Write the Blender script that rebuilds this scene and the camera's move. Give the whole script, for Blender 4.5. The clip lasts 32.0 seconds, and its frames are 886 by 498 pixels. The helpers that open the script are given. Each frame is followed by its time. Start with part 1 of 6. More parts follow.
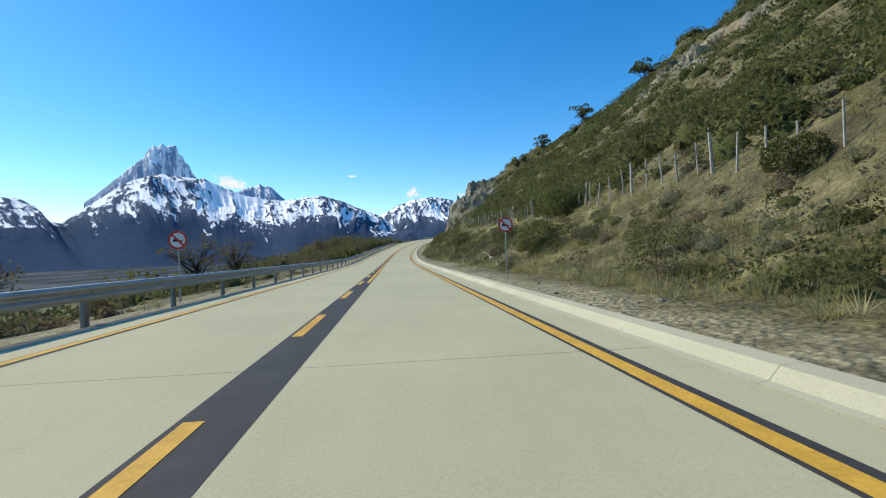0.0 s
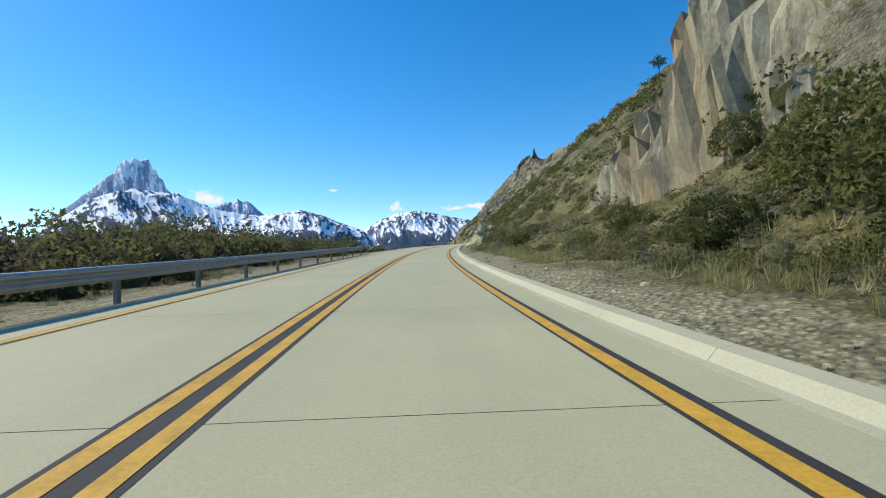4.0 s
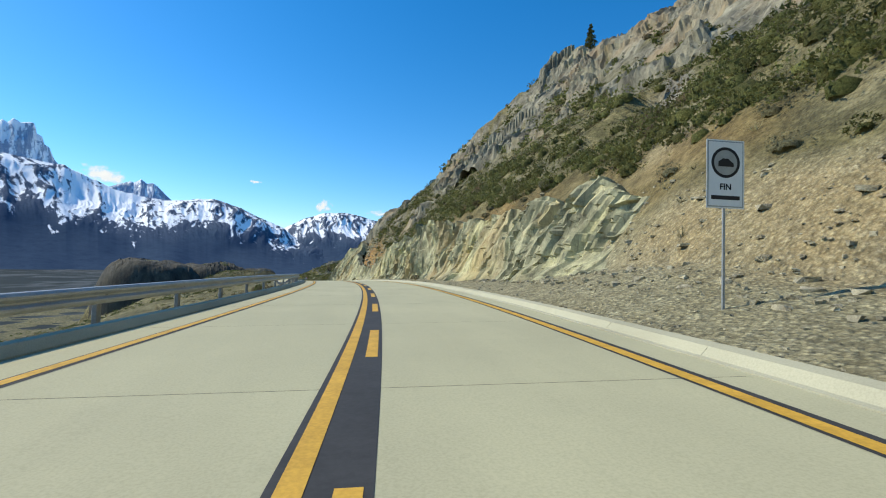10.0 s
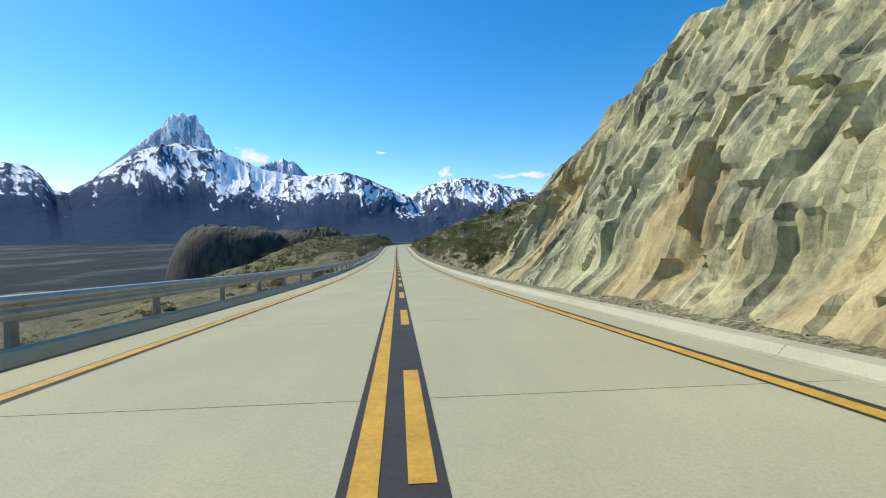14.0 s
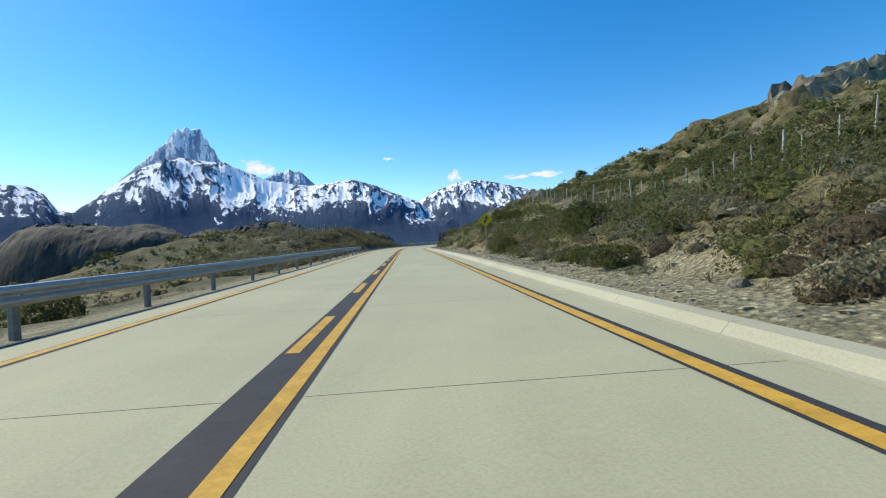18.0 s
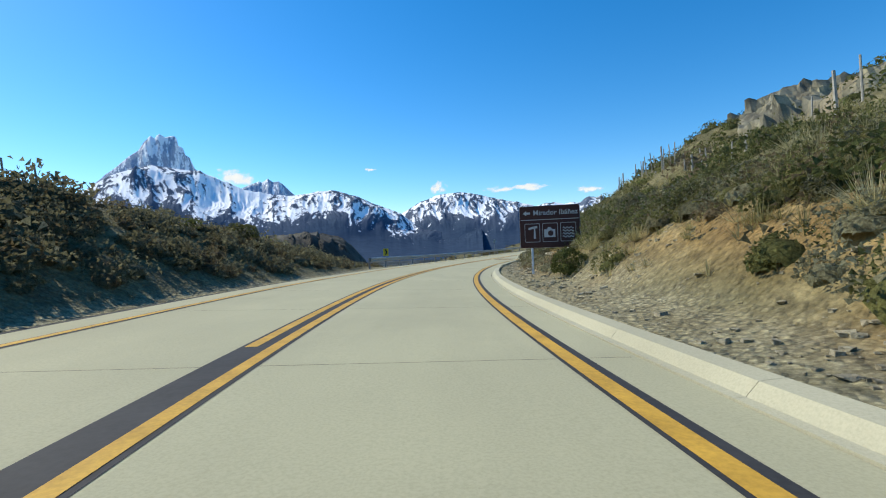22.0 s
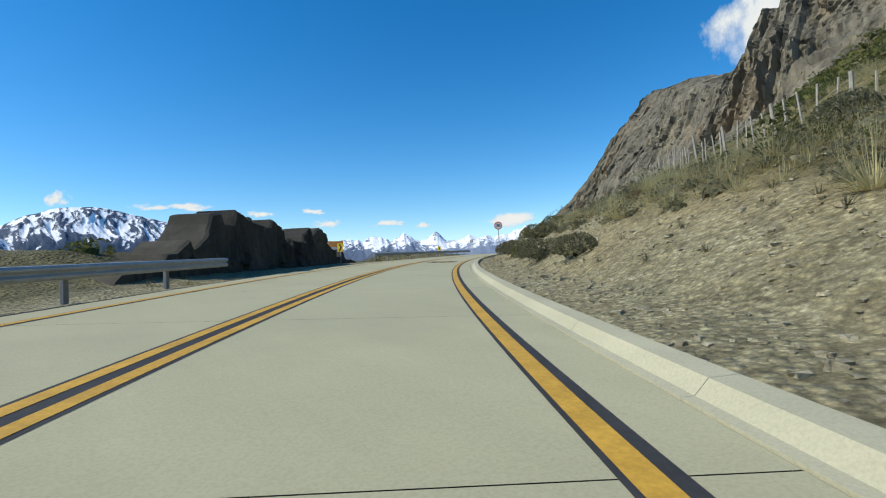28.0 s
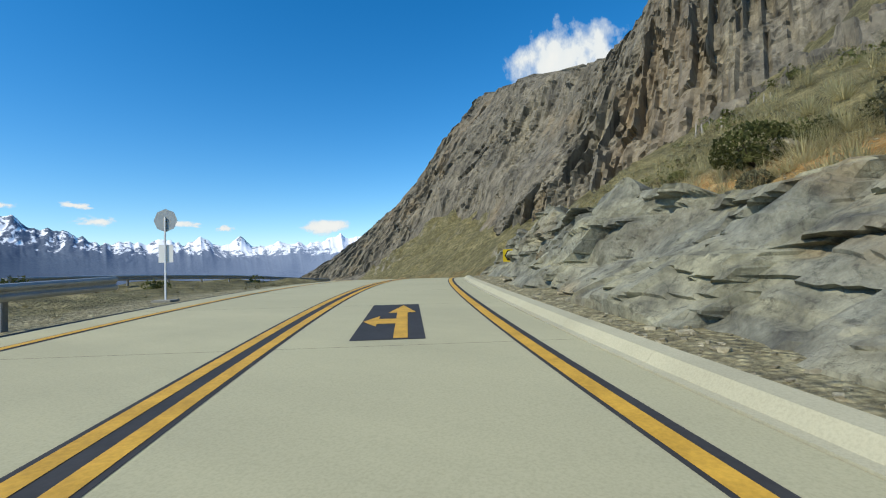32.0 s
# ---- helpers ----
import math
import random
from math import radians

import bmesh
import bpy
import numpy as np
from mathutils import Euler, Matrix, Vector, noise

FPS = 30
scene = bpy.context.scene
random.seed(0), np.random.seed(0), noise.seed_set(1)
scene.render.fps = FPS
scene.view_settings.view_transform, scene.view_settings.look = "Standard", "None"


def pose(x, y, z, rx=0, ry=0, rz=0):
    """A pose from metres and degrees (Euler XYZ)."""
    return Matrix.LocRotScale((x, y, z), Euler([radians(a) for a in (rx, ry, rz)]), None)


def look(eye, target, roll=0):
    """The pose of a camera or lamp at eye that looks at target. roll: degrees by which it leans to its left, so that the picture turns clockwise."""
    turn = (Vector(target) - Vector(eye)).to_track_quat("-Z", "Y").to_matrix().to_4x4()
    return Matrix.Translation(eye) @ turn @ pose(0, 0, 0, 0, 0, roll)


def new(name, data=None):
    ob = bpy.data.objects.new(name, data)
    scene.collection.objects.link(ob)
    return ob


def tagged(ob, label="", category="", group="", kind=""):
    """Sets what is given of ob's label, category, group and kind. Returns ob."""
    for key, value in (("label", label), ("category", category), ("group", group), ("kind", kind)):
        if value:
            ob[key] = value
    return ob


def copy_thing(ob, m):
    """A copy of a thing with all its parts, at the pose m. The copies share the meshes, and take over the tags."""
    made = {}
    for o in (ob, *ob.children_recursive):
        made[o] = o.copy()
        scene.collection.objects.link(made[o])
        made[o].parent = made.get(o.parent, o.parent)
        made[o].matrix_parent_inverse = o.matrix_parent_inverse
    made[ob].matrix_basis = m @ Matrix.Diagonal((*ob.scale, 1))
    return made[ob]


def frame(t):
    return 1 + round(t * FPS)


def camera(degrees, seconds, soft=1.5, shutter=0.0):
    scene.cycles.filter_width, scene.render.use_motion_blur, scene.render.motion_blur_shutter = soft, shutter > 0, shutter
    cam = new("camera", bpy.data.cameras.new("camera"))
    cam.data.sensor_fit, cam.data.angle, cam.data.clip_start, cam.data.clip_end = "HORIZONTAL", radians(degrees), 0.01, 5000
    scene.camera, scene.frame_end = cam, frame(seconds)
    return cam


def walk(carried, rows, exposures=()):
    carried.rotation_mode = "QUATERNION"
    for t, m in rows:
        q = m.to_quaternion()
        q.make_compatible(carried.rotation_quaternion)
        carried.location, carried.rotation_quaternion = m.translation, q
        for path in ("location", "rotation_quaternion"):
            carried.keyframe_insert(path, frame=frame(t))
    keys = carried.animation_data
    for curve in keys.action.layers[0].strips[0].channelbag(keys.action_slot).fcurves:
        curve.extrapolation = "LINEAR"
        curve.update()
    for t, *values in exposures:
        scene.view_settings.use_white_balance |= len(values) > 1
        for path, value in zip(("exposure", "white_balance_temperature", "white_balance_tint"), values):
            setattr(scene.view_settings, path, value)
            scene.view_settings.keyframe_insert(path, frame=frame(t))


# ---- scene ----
# the drive: seconds, place in metres, then turn to the left, tilt up and lean in degrees
DRIVE = [
    (0, 0.00, 0.00, 0.00, -2.44, -0.09, -2.06),
    (0.5, -0.66, 12.31, -0.12, -2.23, -0.16, -2.04),
    (1, -1.36, 24.69, -0.25, -2.12, -0.21, -2.10),
    (1.5, -2.07, 37.15, -0.36, -2.08, -0.20, -1.96),
    (2, -2.75, 49.69, -0.47, -2.06, -0.17, -1.64),
    (2.5, -3.34, 62.36, -0.46, -2.29, 0.04, -1.66),
    (3, -3.79, 75.24, -0.28, -2.80, 0.48, -2.01),
    (3.5, -4.06, 88.35, 0.05, -3.50, 1.01, -2.42),
    (4, -4.10, 101.69, 0.51, -4.40, 1.59, -2.74),
    (4.5, -3.78, 115.21, 1.08, -5.64, 2.10, -2.85),
    (5, -3.05, 128.86, 1.71, -7.19, 2.46, -2.63),
    (5.5, -1.94, 142.54, 2.37, -8.98, 2.72, -2.52),
    (6, -0.39, 156.17, 3.03, -10.92, 2.90, -2.68),
    (6.5, 1.59, 169.68, 3.69, -12.82, 3.03, -2.98),
    (7, 3.87, 183.05, 4.32, -14.49, 3.09, -2.98),
    (7.5, 6.32, 196.30, 4.92, -15.82, 3.24, -2.75),
    (8, 8.84, 209.49, 5.55, -16.63, 3.44, -2.17),
    (8.5, 11.31, 222.72, 6.18, -16.92, 3.41, -1.38),
    (9, 13.53, 236.12, 6.71, -16.45, 3.40, -0.39),
    (9.5, 15.36, 249.72, 7.09, -14.94, 3.09, 0.94),
    (10, 16.80, 263.43, 7.32, -13.26, 2.62, 1.87),
    (10.5, 17.74, 277.09, 7.38, -11.11, 2.16, 2.20),
    (11, 18.14, 290.61, 7.34, -8.53, 1.55, 2.40),
    (11.5, 18.07, 303.94, 7.19, -6.24, 0.78, 1.91),
    (12, 17.64, 317.09, 6.94, -4.26, 0.32, 2.46),
    (12.5, 16.91, 330.08, 6.62, -2.58, -0.05, 2.18),
    (13, 15.94, 342.98, 6.18, -1.07, -0.73, 1.45),
    (13.5, 14.75, 355.84, 5.61, 0.27, -1.26, 0.56),
    (14, 13.38, 368.76, 4.93, 1.47, -1.89, 0.03),
    (14.5, 11.95, 381.81, 4.15, 2.20, -2.48, -0.47),
    (15, 10.50, 395.03, 3.42, 2.54, -2.23, -0.96),
    (15.5, 8.98, 408.39, 2.84, 2.72, -2.02, -1.48),
    (16, 7.45, 421.80, 2.38, 2.83, -2.17, -1.96),
    (16.5, 5.93, 435.14, 1.98, 2.92, -2.51, -2.22),
    (17, 4.43, 448.27, 1.58, 2.92, -2.39, -1.88),
    (17.5, 2.96, 461.05, 1.27, 2.92, -1.84, -2.21),
    (18, 1.52, 473.39, 1.14, 2.76, -1.21, -2.42),
    (18.5, 0.18, 485.19, 1.11, 2.67, -0.65, -2.38),
    (19, -1.10, 496.35, 1.10, 2.56, -0.21, -2.33),
    (19.5, -2.32, 506.84, 1.08, 2.56, 0.09, -2.36),
    (20, -3.49, 516.71, 1.04, 2.66, 0.23, -2.24),
    (20.5, -4.59, 526.07, 0.99, 2.61, 0.25, -2.21),
    (21, -5.61, 534.99, 0.92, 2.41, 0.26, -1.96),
    (21.5, -6.43, 543.49, 0.85, 1.85, 0.34, -1.82),
    (22, -7.00, 551.59, 0.77, 0.60, 0.25, -2.05),
    (22.5, -7.31, 559.36, 0.67, -1.10, 0.08, -2.58),
    (23, -7.27, 566.98, 0.59, -3.44, 0.06, -3.04),
    (23.5, -6.81, 574.67, 0.52, -6.70, 0.01, -3.06),
    (24, -5.87, 582.61, 0.48, -10.06, -0.03, -2.74),
    (24.5, -4.39, 590.90, 0.46, -13.60, 0.03, -2.70),
    (25, -2.34, 599.54, 0.45, -17.13, 0.11, -2.68),
    (25.5, 0.31, 608.44, 0.48, -20.69, 0.36, -2.53),
    (26, 3.55, 617.43, 0.58, -24.21, 0.64, -2.19),
    (26.5, 7.33, 626.38, 0.74, -27.68, 0.94, -2.00),
    (27, 11.62, 635.19, 0.95, -31.09, 1.30, -2.10),
    (27.5, 16.35, 643.76, 1.23, -34.42, 1.69, -2.36),
    (28, 21.49, 652.02, 1.57, -37.68, 2.00, -2.46),
    (28.5, 26.95, 659.91, 1.95, -40.71, 2.40, -2.56),
    (29, 32.70, 667.37, 2.31, -43.63, 2.39, -2.33),
    (29.5, 38.73, 674.32, 2.63, -46.96, 2.21, -1.84),
    (30, 44.93, 680.79, 2.94, -50.10, 2.34, -1.74),
    (30.5, 51.20, 686.80, 3.25, -52.86, 2.48, -1.91),
    (31, 57.47, 692.37, 3.55, -55.23, 2.44, -1.92),
    (31.5, 63.73, 697.49, 3.81, -57.50, 2.39, -1.80),
    (32, 69.97, 702.15, 4.05, -59.92, 2.22, -1.80),
]
cam = camera(86.0, 32.0, soft=1.1)
walk(cam, [(t, pose(x, y, z, 90 + tilt, -lean, turn)) for t, x, y, z, turn, tilt, lean in DRIVE],
     exposures=[(0.0, 0.0, 6650, 6), (23.0, 0.0, 6650, 6), (28.0, -0.15, 6650, 6), (32.0, -0.12, 6650, 6)])

# ---- light ----
SUN_TURN, SUN_HEIGHT = 66.0, 42.0
world = bpy.data.worlds.new("daylight")
scene.world = world
world.use_nodes = True
wn = world.node_tree.nodes
sky = wn.new("ShaderNodeTexSky")
sky.sky_type = "NISHITA"
sky.sun_disc = False
sky.sun_elevation = radians(SUN_HEIGHT)
sky.sun_rotation = radians(-SUN_TURN)
sky.altitude = 600
sky.air_density = 1.0
sky.dust_density = 0.3
sky.ozone_density = 4.0
wn["Background"].inputs["Strength"].default_value = 0.19
vivid = wn.new("ShaderNodeHueSaturation")
vivid.inputs["Saturation"].default_value = 1.35
world.node_tree.links.new(sky.outputs[0], vivid.inputs["Color"])
world.node_tree.links.new(vivid.outputs[0], wn["Background"].inputs["Color"])
sun = new("sun", bpy.data.lights.new("sun", "SUN"))
sun.data.energy = 4.6
sun.data.angle = radians(0.55)
sun.data.color = (1.0, 0.92, 0.77)
sun.matrix_world = look((-math.sin(radians(SUN_TURN)) * math.cos(radians(SUN_HEIGHT)) * 300, math.cos(radians(SUN_TURN)) * math.cos(radians(SUN_HEIGHT)) * 300, math.sin(radians(SUN_HEIGHT)) * 300), (0, 0, 0))


# ---- number helpers ----
def hashed(ix, iy, k=0):
    """Repeatable random numbers from 0 to 1 on a whole-number grid."""
    h = (np.asarray(ix, np.int64) * 374761393 + np.asarray(iy, np.int64) * 668265263 + k * 2147483647) & 0xFFFFFFFF
    h = ((h ^ (h >> 13)) * 1274126177) & 0xFFFFFFFF
    h = ((h ^ (h >> 16)) * 2246822519) & 0xFFFFFFFF
    return (h & 0xFFFFFF) / float(0xFFFFFF)


def smooth_noise(x, y, k=0):
    x, y = np.asarray(x, float), np.asarray(y, float)
    ix, iy = np.floor(x).astype(np.int64), np.floor(y).astype(np.int64)
    fx, fy = x - ix, y - iy
    fx, fy = fx * fx * (3 - 2 * fx), fy * fy * (3 - 2 * fy)
    a = hashed(ix, iy, k) * (1 - fx) + hashed(ix + 1, iy, k) * fx
    b = hashed(ix, iy + 1, k) * (1 - fx) + hashed(ix + 1, iy + 1, k) * fx
    return (a * (1 - fy) + b * fy) * 2 - 1


def fbm(x, y, octaves=4, k=0):
    total, amp = 0, 1.0
    for o in range(octaves):
        total = total + amp * smooth_noise(x * 2 ** o, y * 2 ** o, k + o * 17)
        amp *= 0.5
    return total


def ridged(x, y, octaves=5, k=0):
    total, amp = 0, 1.0
    for o in range(octaves):
        total = total + amp * (1 - 2 * np.abs(smooth_noise(x * 2 ** o, y * 2 ** o, k + o * 17)))
        amp *= 0.52
    return total


def facets(x, y, k=0, tilt=0.5):
    """Broken rock: nearest-cell blocks, each with its own depth and lean; also the closeness to a joint."""
    x, y = np.asarray(x, float), np.asarray(y, float)
    ix, iy = np.floor(x).astype(np.int64), np.floor(y).astype(np.int64)
    best, second, value = np.full(x.shape, 9.0), np.full(x.shape, 9.0), np.zeros(x.shape)
    for dx in (-1, 0, 1):
        for dy in (-1, 0, 1):
            cx, cy = ix + dx, iy + dy
            px, py = cx + hashed(cx, cy, k), cy + hashed(cx, cy, k + 1)
            d = np.hypot(x - px, y - py)
            v = hashed(cx, cy, k + 2) * 2 - 1 + tilt * ((hashed(cx, cy, k + 3) * 2 - 1) * (x - px) + (hashed(cx, cy, k + 4) * 2 - 1) * (y - py)) * 2
            near = d < best
            second = np.where(near, best, np.minimum(second, d))
            value = np.where(near, v, value)
            best = np.where(near, d, best)
    return value, second - best


def hewn(x, y, k=0, tilt=0.5):
    """Hewn rock: the outermost of many tilted flat faces, meeting in sharp edges. Depth, a value for each face, and the closeness to an edge."""
    x, y = np.asarray(x, float), np.asarray(y, float)
    ix, iy = np.floor(x).astype(np.int64), np.floor(y).astype(np.int64)
    best, second, tone = np.full(x.shape, -9.0), np.full(x.shape, -9.0), np.zeros(x.shape)
    for dx in (-1, 0, 1):
        for dy in (-1, 0, 1):
            cx, cy = ix + dx, iy + dy
            px, py = x - cx - hashed(cx, cy, k), y - cy - hashed(cx, cy, k + 1)
            v = 0.7 * (hashed(cx, cy, k + 2) * 2 - 1) + 2 * tilt * (1.5 * (hashed(cx, cy, k + 3) * 2 - 1) * px + 0.35 * (hashed(cx, cy, k + 4) * 2 - 1) * py) - 0.9 * (px * px + py * py) ** 2
            out_ = v > best
            second = np.where(out_, best, np.maximum(second, v))
            best, tone = np.where(out_, v, best), np.where(out_, hashed(cx, cy, k + 7), tone)
    return best, tone * 2 - 1, best - second


def steps(points, s):
    """Values of a table of (s, value, ...) at s, eased between its rows."""
    table = np.array(points, float)
    return [np.interp(s, table[:, 0], table[:, j]) for j in range(1, table.shape[1])]


# ---- the line of the road ----
EYE_HEIGHT = [(0, 1.13), (540, 1.12), (575, 1.0), (665, 1.0), (700, 1.04), (735, 1.13)]
# cross-fall of the road: positive lifts its left side
BANK = [(-80, 0.0), (60, 0.0), (100, 0.027), (185, 0.026), (225, -0.02), (240, -0.036), (300, -0.035), (345, -0.02), (380, -0.01), (500, -0.01), (540, 0.01), (570, 0.028), (690, 0.026), (735, 0.01), (800, 0.0)]
drive = np.array(DRIVE)
fine_t = np.arange(0, 32.001, 0.05)
eye_line = np.stack([np.interp(fine_t, drive[:, 0], drive[:, j]) for j in (1, 2, 3)], -1)
# how far the centre line lies to the right of the driven line
ASIDE = [(0, -1.3), (4, -1.68), (7, -2.41), (9, -1.59), (10, -0.11), (11.5, 1.15), (13, 0.29), (17, -0.94), (19, -1.3), (21, -1.56), (23, -2.31), (25, -2.56), (28, -2.54), (30, -2.59), (32, -1.78)]
aside = steps(ASIDE, fine_t)[0]


def eased(a, n):
    pad = np.concatenate([np.repeat(a[:1], n, 0) * 2 - a[n:0:-1], a, np.repeat(a[-1:], n, 0) * 2 - a[-2:-n - 2:-1]])
    kernel = np.hanning(2 * n + 3)[1:-1]
    kernel /= kernel.sum()
    return np.stack([np.convolve(pad[:, j], kernel, "same")[n:-n] for j in range(a.shape[1])], -1)


eye_line = eased(eye_line, 14)
head = np.gradient(eye_line, axis=0)
head /= np.linalg.norm(head[:, :2], axis=1)[:, None]
middle = eye_line + np.stack([head[:, 1], -head[:, 0], 0 * head[:, 0]], -1) * eased(aside[:, None], 20)
gone = np.concatenate([[0], np.cumsum(np.linalg.norm(np.diff(middle[:, :2], axis=0), axis=1))])
middle[:, 2] -= steps(EYE_HEIGHT, gone)[0]
middle[:, 2] += -aside * steps(BANK, gone)[0]
# onwards past the last place, round the bend and over the crest; and back behind the first
turn0 = math.degrees(math.atan2(-head[-1, 0], head[-1, 1]))
ahead, spot, bearing = [], middle[-1].copy(), turn0
for i in range(260):
    bearing += -0.30 if i < 45 else (0.0 if i < 75 else (0.35 if i < 175 else 0.0))
    grade = 0.028 - 0.07 * min(1, max(0, (i - 8) / 40))
    spot = spot + np.array([-math.sin(radians(bearing)), math.cos(radians(bearing)), grade])
    ahead.append(spot)
behind = [middle[0] - head[0] * d for d in range(70, 0, -1)]
line = np.concatenate([behind, middle, ahead])
step = np.concatenate([[0], np.cumsum(np.linalg.norm(np.diff(line[:, :2], axis=0), axis=1))]) - 70
S_FIRST, S_LAST = -68.0, float(step[-1]) - 2
grid_s = np.arange(S_FIRST, S_LAST, 0.5)
line = eased(np.stack([np.interp(grid_s, step, line[:, j]) for j in range(3)], -1), 8)
way = np.gradient(line, axis=0)
way /= np.linalg.norm(way[:, :2], axis=1)[:, None]


def along(s):
    """Place and direction of the road's centre line at s."""
    return [np.interp(s, grid_s, line[:, j]) for j in range(3)], [np.interp(s, grid_s, way[:, j]) for j in range(3)]


def place(s, u, dz=0.0):
    """World point u metres to the right of the centre line at s, dz above the road."""
    (x, y, z), (a, b, _) = along(s)
    n = np.hypot(a, b)
    fall = steps(BANK, s)[0] * np.clip(u, -6.0, 6.0)
    return np.stack(np.broadcast_arrays(x + u * b / n, y - u * a / n, z + dz - fall), -1)


def bearing_at(s):
    _, (a, b, c) = along(s)
    return math.degrees(math.atan2(-float(a), float(b))), math.degrees(math.atan(float(c)))


# ---- cross-sections of the ground, by distance along the road ----
# right: toe out, toe height, cut run, cut height, middle out, middle height, ridge out, ridge height
RIGHT = []


def section(s, toe, cut, mid, ridge):
    RIGHT.append((s, *toe, *cut, *mid, *ridge))


section(-70, (7.6, 0.4), (3, 1.4), (26, 13), (70, 42))
section(15, (7.6, 0.3), (3, 1.4), (26, 13), (70, 46))
section(50, (7.0, 0.4), (3, 1.6), (25, 13), (70, 46))
section(85, (6.6, 0.4), (3, 2.0), (22, 11), (66, 42))
section(103, (8.0, 0.6), (4, 3.0), (15, 8), (62, 37))
section(112, (8.5, 0.7), (4, 3.4), (15, 11.3), (60, 35))
section(122, (8.5, 0.6), (4, 3.0), (15, 10), (60, 35))
section(132, (7.5, 0.4), (4, 2.0), (20, 9), (60, 35))
section(150, (6.6, 0.3), (2, 1.5), (20, 9.5), (60, 36))
section(163, (6.0, 0.3), (1.4, 1.4), (20, 11.5), (55, 35))
section(176, (5.9, 0.25), (1.2, 1.2), (20, 12.0), (54, 34))
section(184, (5.9, 0.25), (1.2, 1.5), (20, 12.5), (54, 34))
section(192, (6.0, 0.25), (1.3, 3.3), (20, 12.5), (53, 35))
section(205, (6.2, 0.25), (1.3, 3.5), (20, 12.5), (52, 36))
section(228, (7.6, 0.3), (1.4, 4.0), (19, 11.5), (52, 38))
section(262, (8.6, 0.4), (1.5, 4.2), (17, 11), (50, 38))
section(276, (8.4, 1.2), (3.2, 3.6), (16, 10), (50, 38))
section(298, (7.4, 0.4), (1.5, 4.6), (17, 11), (50, 40))
section(318, (7.2, 0.3), (1.4, 5.6), (20, 15), (46, 40))
section(335, (7.6, 0.3), (1.5, 4.6), (22, 17), (48, 44))
section(350, (6.6, 0.3), (1.3, 2.2), (13, 6.5), (49, 48))
section(362, (6.3, 0.3), (1.4, 3.2), (12, 8.5), (40, 40))
section(374, (5.9, 0.3), (5.0, 8.8), (14, 12.5), (36, 32))
section(392, (5.9, 0.3), (4.6, 7.8), (14, 10.5), (40, 25))
section(402, (6.0, 0.3), (2.0, 2.6), (15, 7), (45, 24))
section(420, (5.9, 0.3), (2.6, 2.0), (16, 6), (55, 25))
section(455, (5.9, 0.3), (3.0, 1.8), (16, 4.6), (70, 21))
section(490, (6.4, 0.2), (3.2, 1.5), (17, 4.2), (88, 25))
section(515, (5.9, 0.3), (1.8, 1.2), (17, 4.8), (75, 17.5))
section(545, (5.8, 0.3), (1.7, 1.3), (17, 5.0), (65, 16))
section(575, (6.2, 0.3), (1.7, 1.2), (18, 6.0), (55, 16.0))
section(600, (6.2, 0.3), (3.0, 1.9), (20, 8.8), (48, 17.5))
section(630, (6.2, 0.3), (4.5, 3.4), (18, 9.8), (44, 18.5))
section(655, (6.0, 0.3), (3.4, 2.1), (17, 5.4), (46, 20))
section(690, (5.8, 0.3), (3.6, 2.0), (14, 2.9), (50, 22))
section(715, (5.8, 0.3), (2.8, 1.9), (14, 3.2), (50, 22))
section(732, (6.0, 0.3), (1.6, 2.1), (14, 4.9), (55, 24))
section(760, (6.5, 0.3), (1.6, 2.1), (15, 5.6), (60, 28))
section(800, (6.8, 0.3), (2.0, 2.6), (18, 9), (60, 36))
section(1000, (6.8, 0.3), (2.0, 2.6), (18, 9), (60, 36))
# left: shoulder out, height, bank out, height, far out, height
LEFT = []


def left_section(s, shoulder, bank, far):
    LEFT.append((s, *shoulder, *bank, *far))


left_section(-70, (-7, -0.3), (-14, -1.5), (-60, -14))
left_section(60, (-7, -0.3), (-14, -1.2), (-60, -12))
left_section(100, (-8, -0.2), (-15, -0.4), (-55, -8))
left_section(130, (-8, -0.1), (-18, 0.8), (-50, -6))
left_section(165, (-7, -0.2), (-18, -0.8), (-50, -12))
left_section(190, (-6.5, -0.4), (-16, -4.5), (-50, -18))
left_section(230, (-6, -0.5), (-14, -5.0), (-50, -20))
left_section(330, (-6, -0.5), (-14, -4.0), (-55, -18))
left_section(430, (-6.5, -0.4), (-15, -2.5), (-55, -13))
left_section(500, (-7, -0.3), (-16, -1.0), (-50, -8))
left_section(532, (-6.6, 0.0), (-14, 0.8), (-45, -3))
left_section(544, (-6.2, 0.4), (-10, 1.9), (-32, 2.2))
left_section(555, (-6.2, 0.5), (-10, 3.0), (-32, 3.4))
left_section(568, (-6.2, 0.5), (-10, 3.3), (-30, 2.8))
left_section(581, (-6.4, 0.4), (-10, 2.3), (-30, 1.6))
left_section(592, (-6.6, 0.1), (-11, 0.7), (-30, -2.0))
left_section(600, (-7, -0.3), (-14, -2.0), (-45, -12))
left_section(668, (-7, -0.3), (-14, -1.0), (-45, -8))
left_section(679, (-6.8, 0.1), (-10, 1.2), (-22, 0.4))
left_section(698, (-6.8, 0.1), (-10, 1.4), (-22, 0.4))
left_section(706, (-6.8, 0.0), (-11, -0.6), (-30, -6))
left_section(718, (-7.5, -0.3), (-14, -1.5), (-45, -14))
left_section(738, (-8, -0.1), (-24, -0.3), (-50, -7))
left_section(800, (-8, -0.1), (-30, -0.5), (-60, -7))
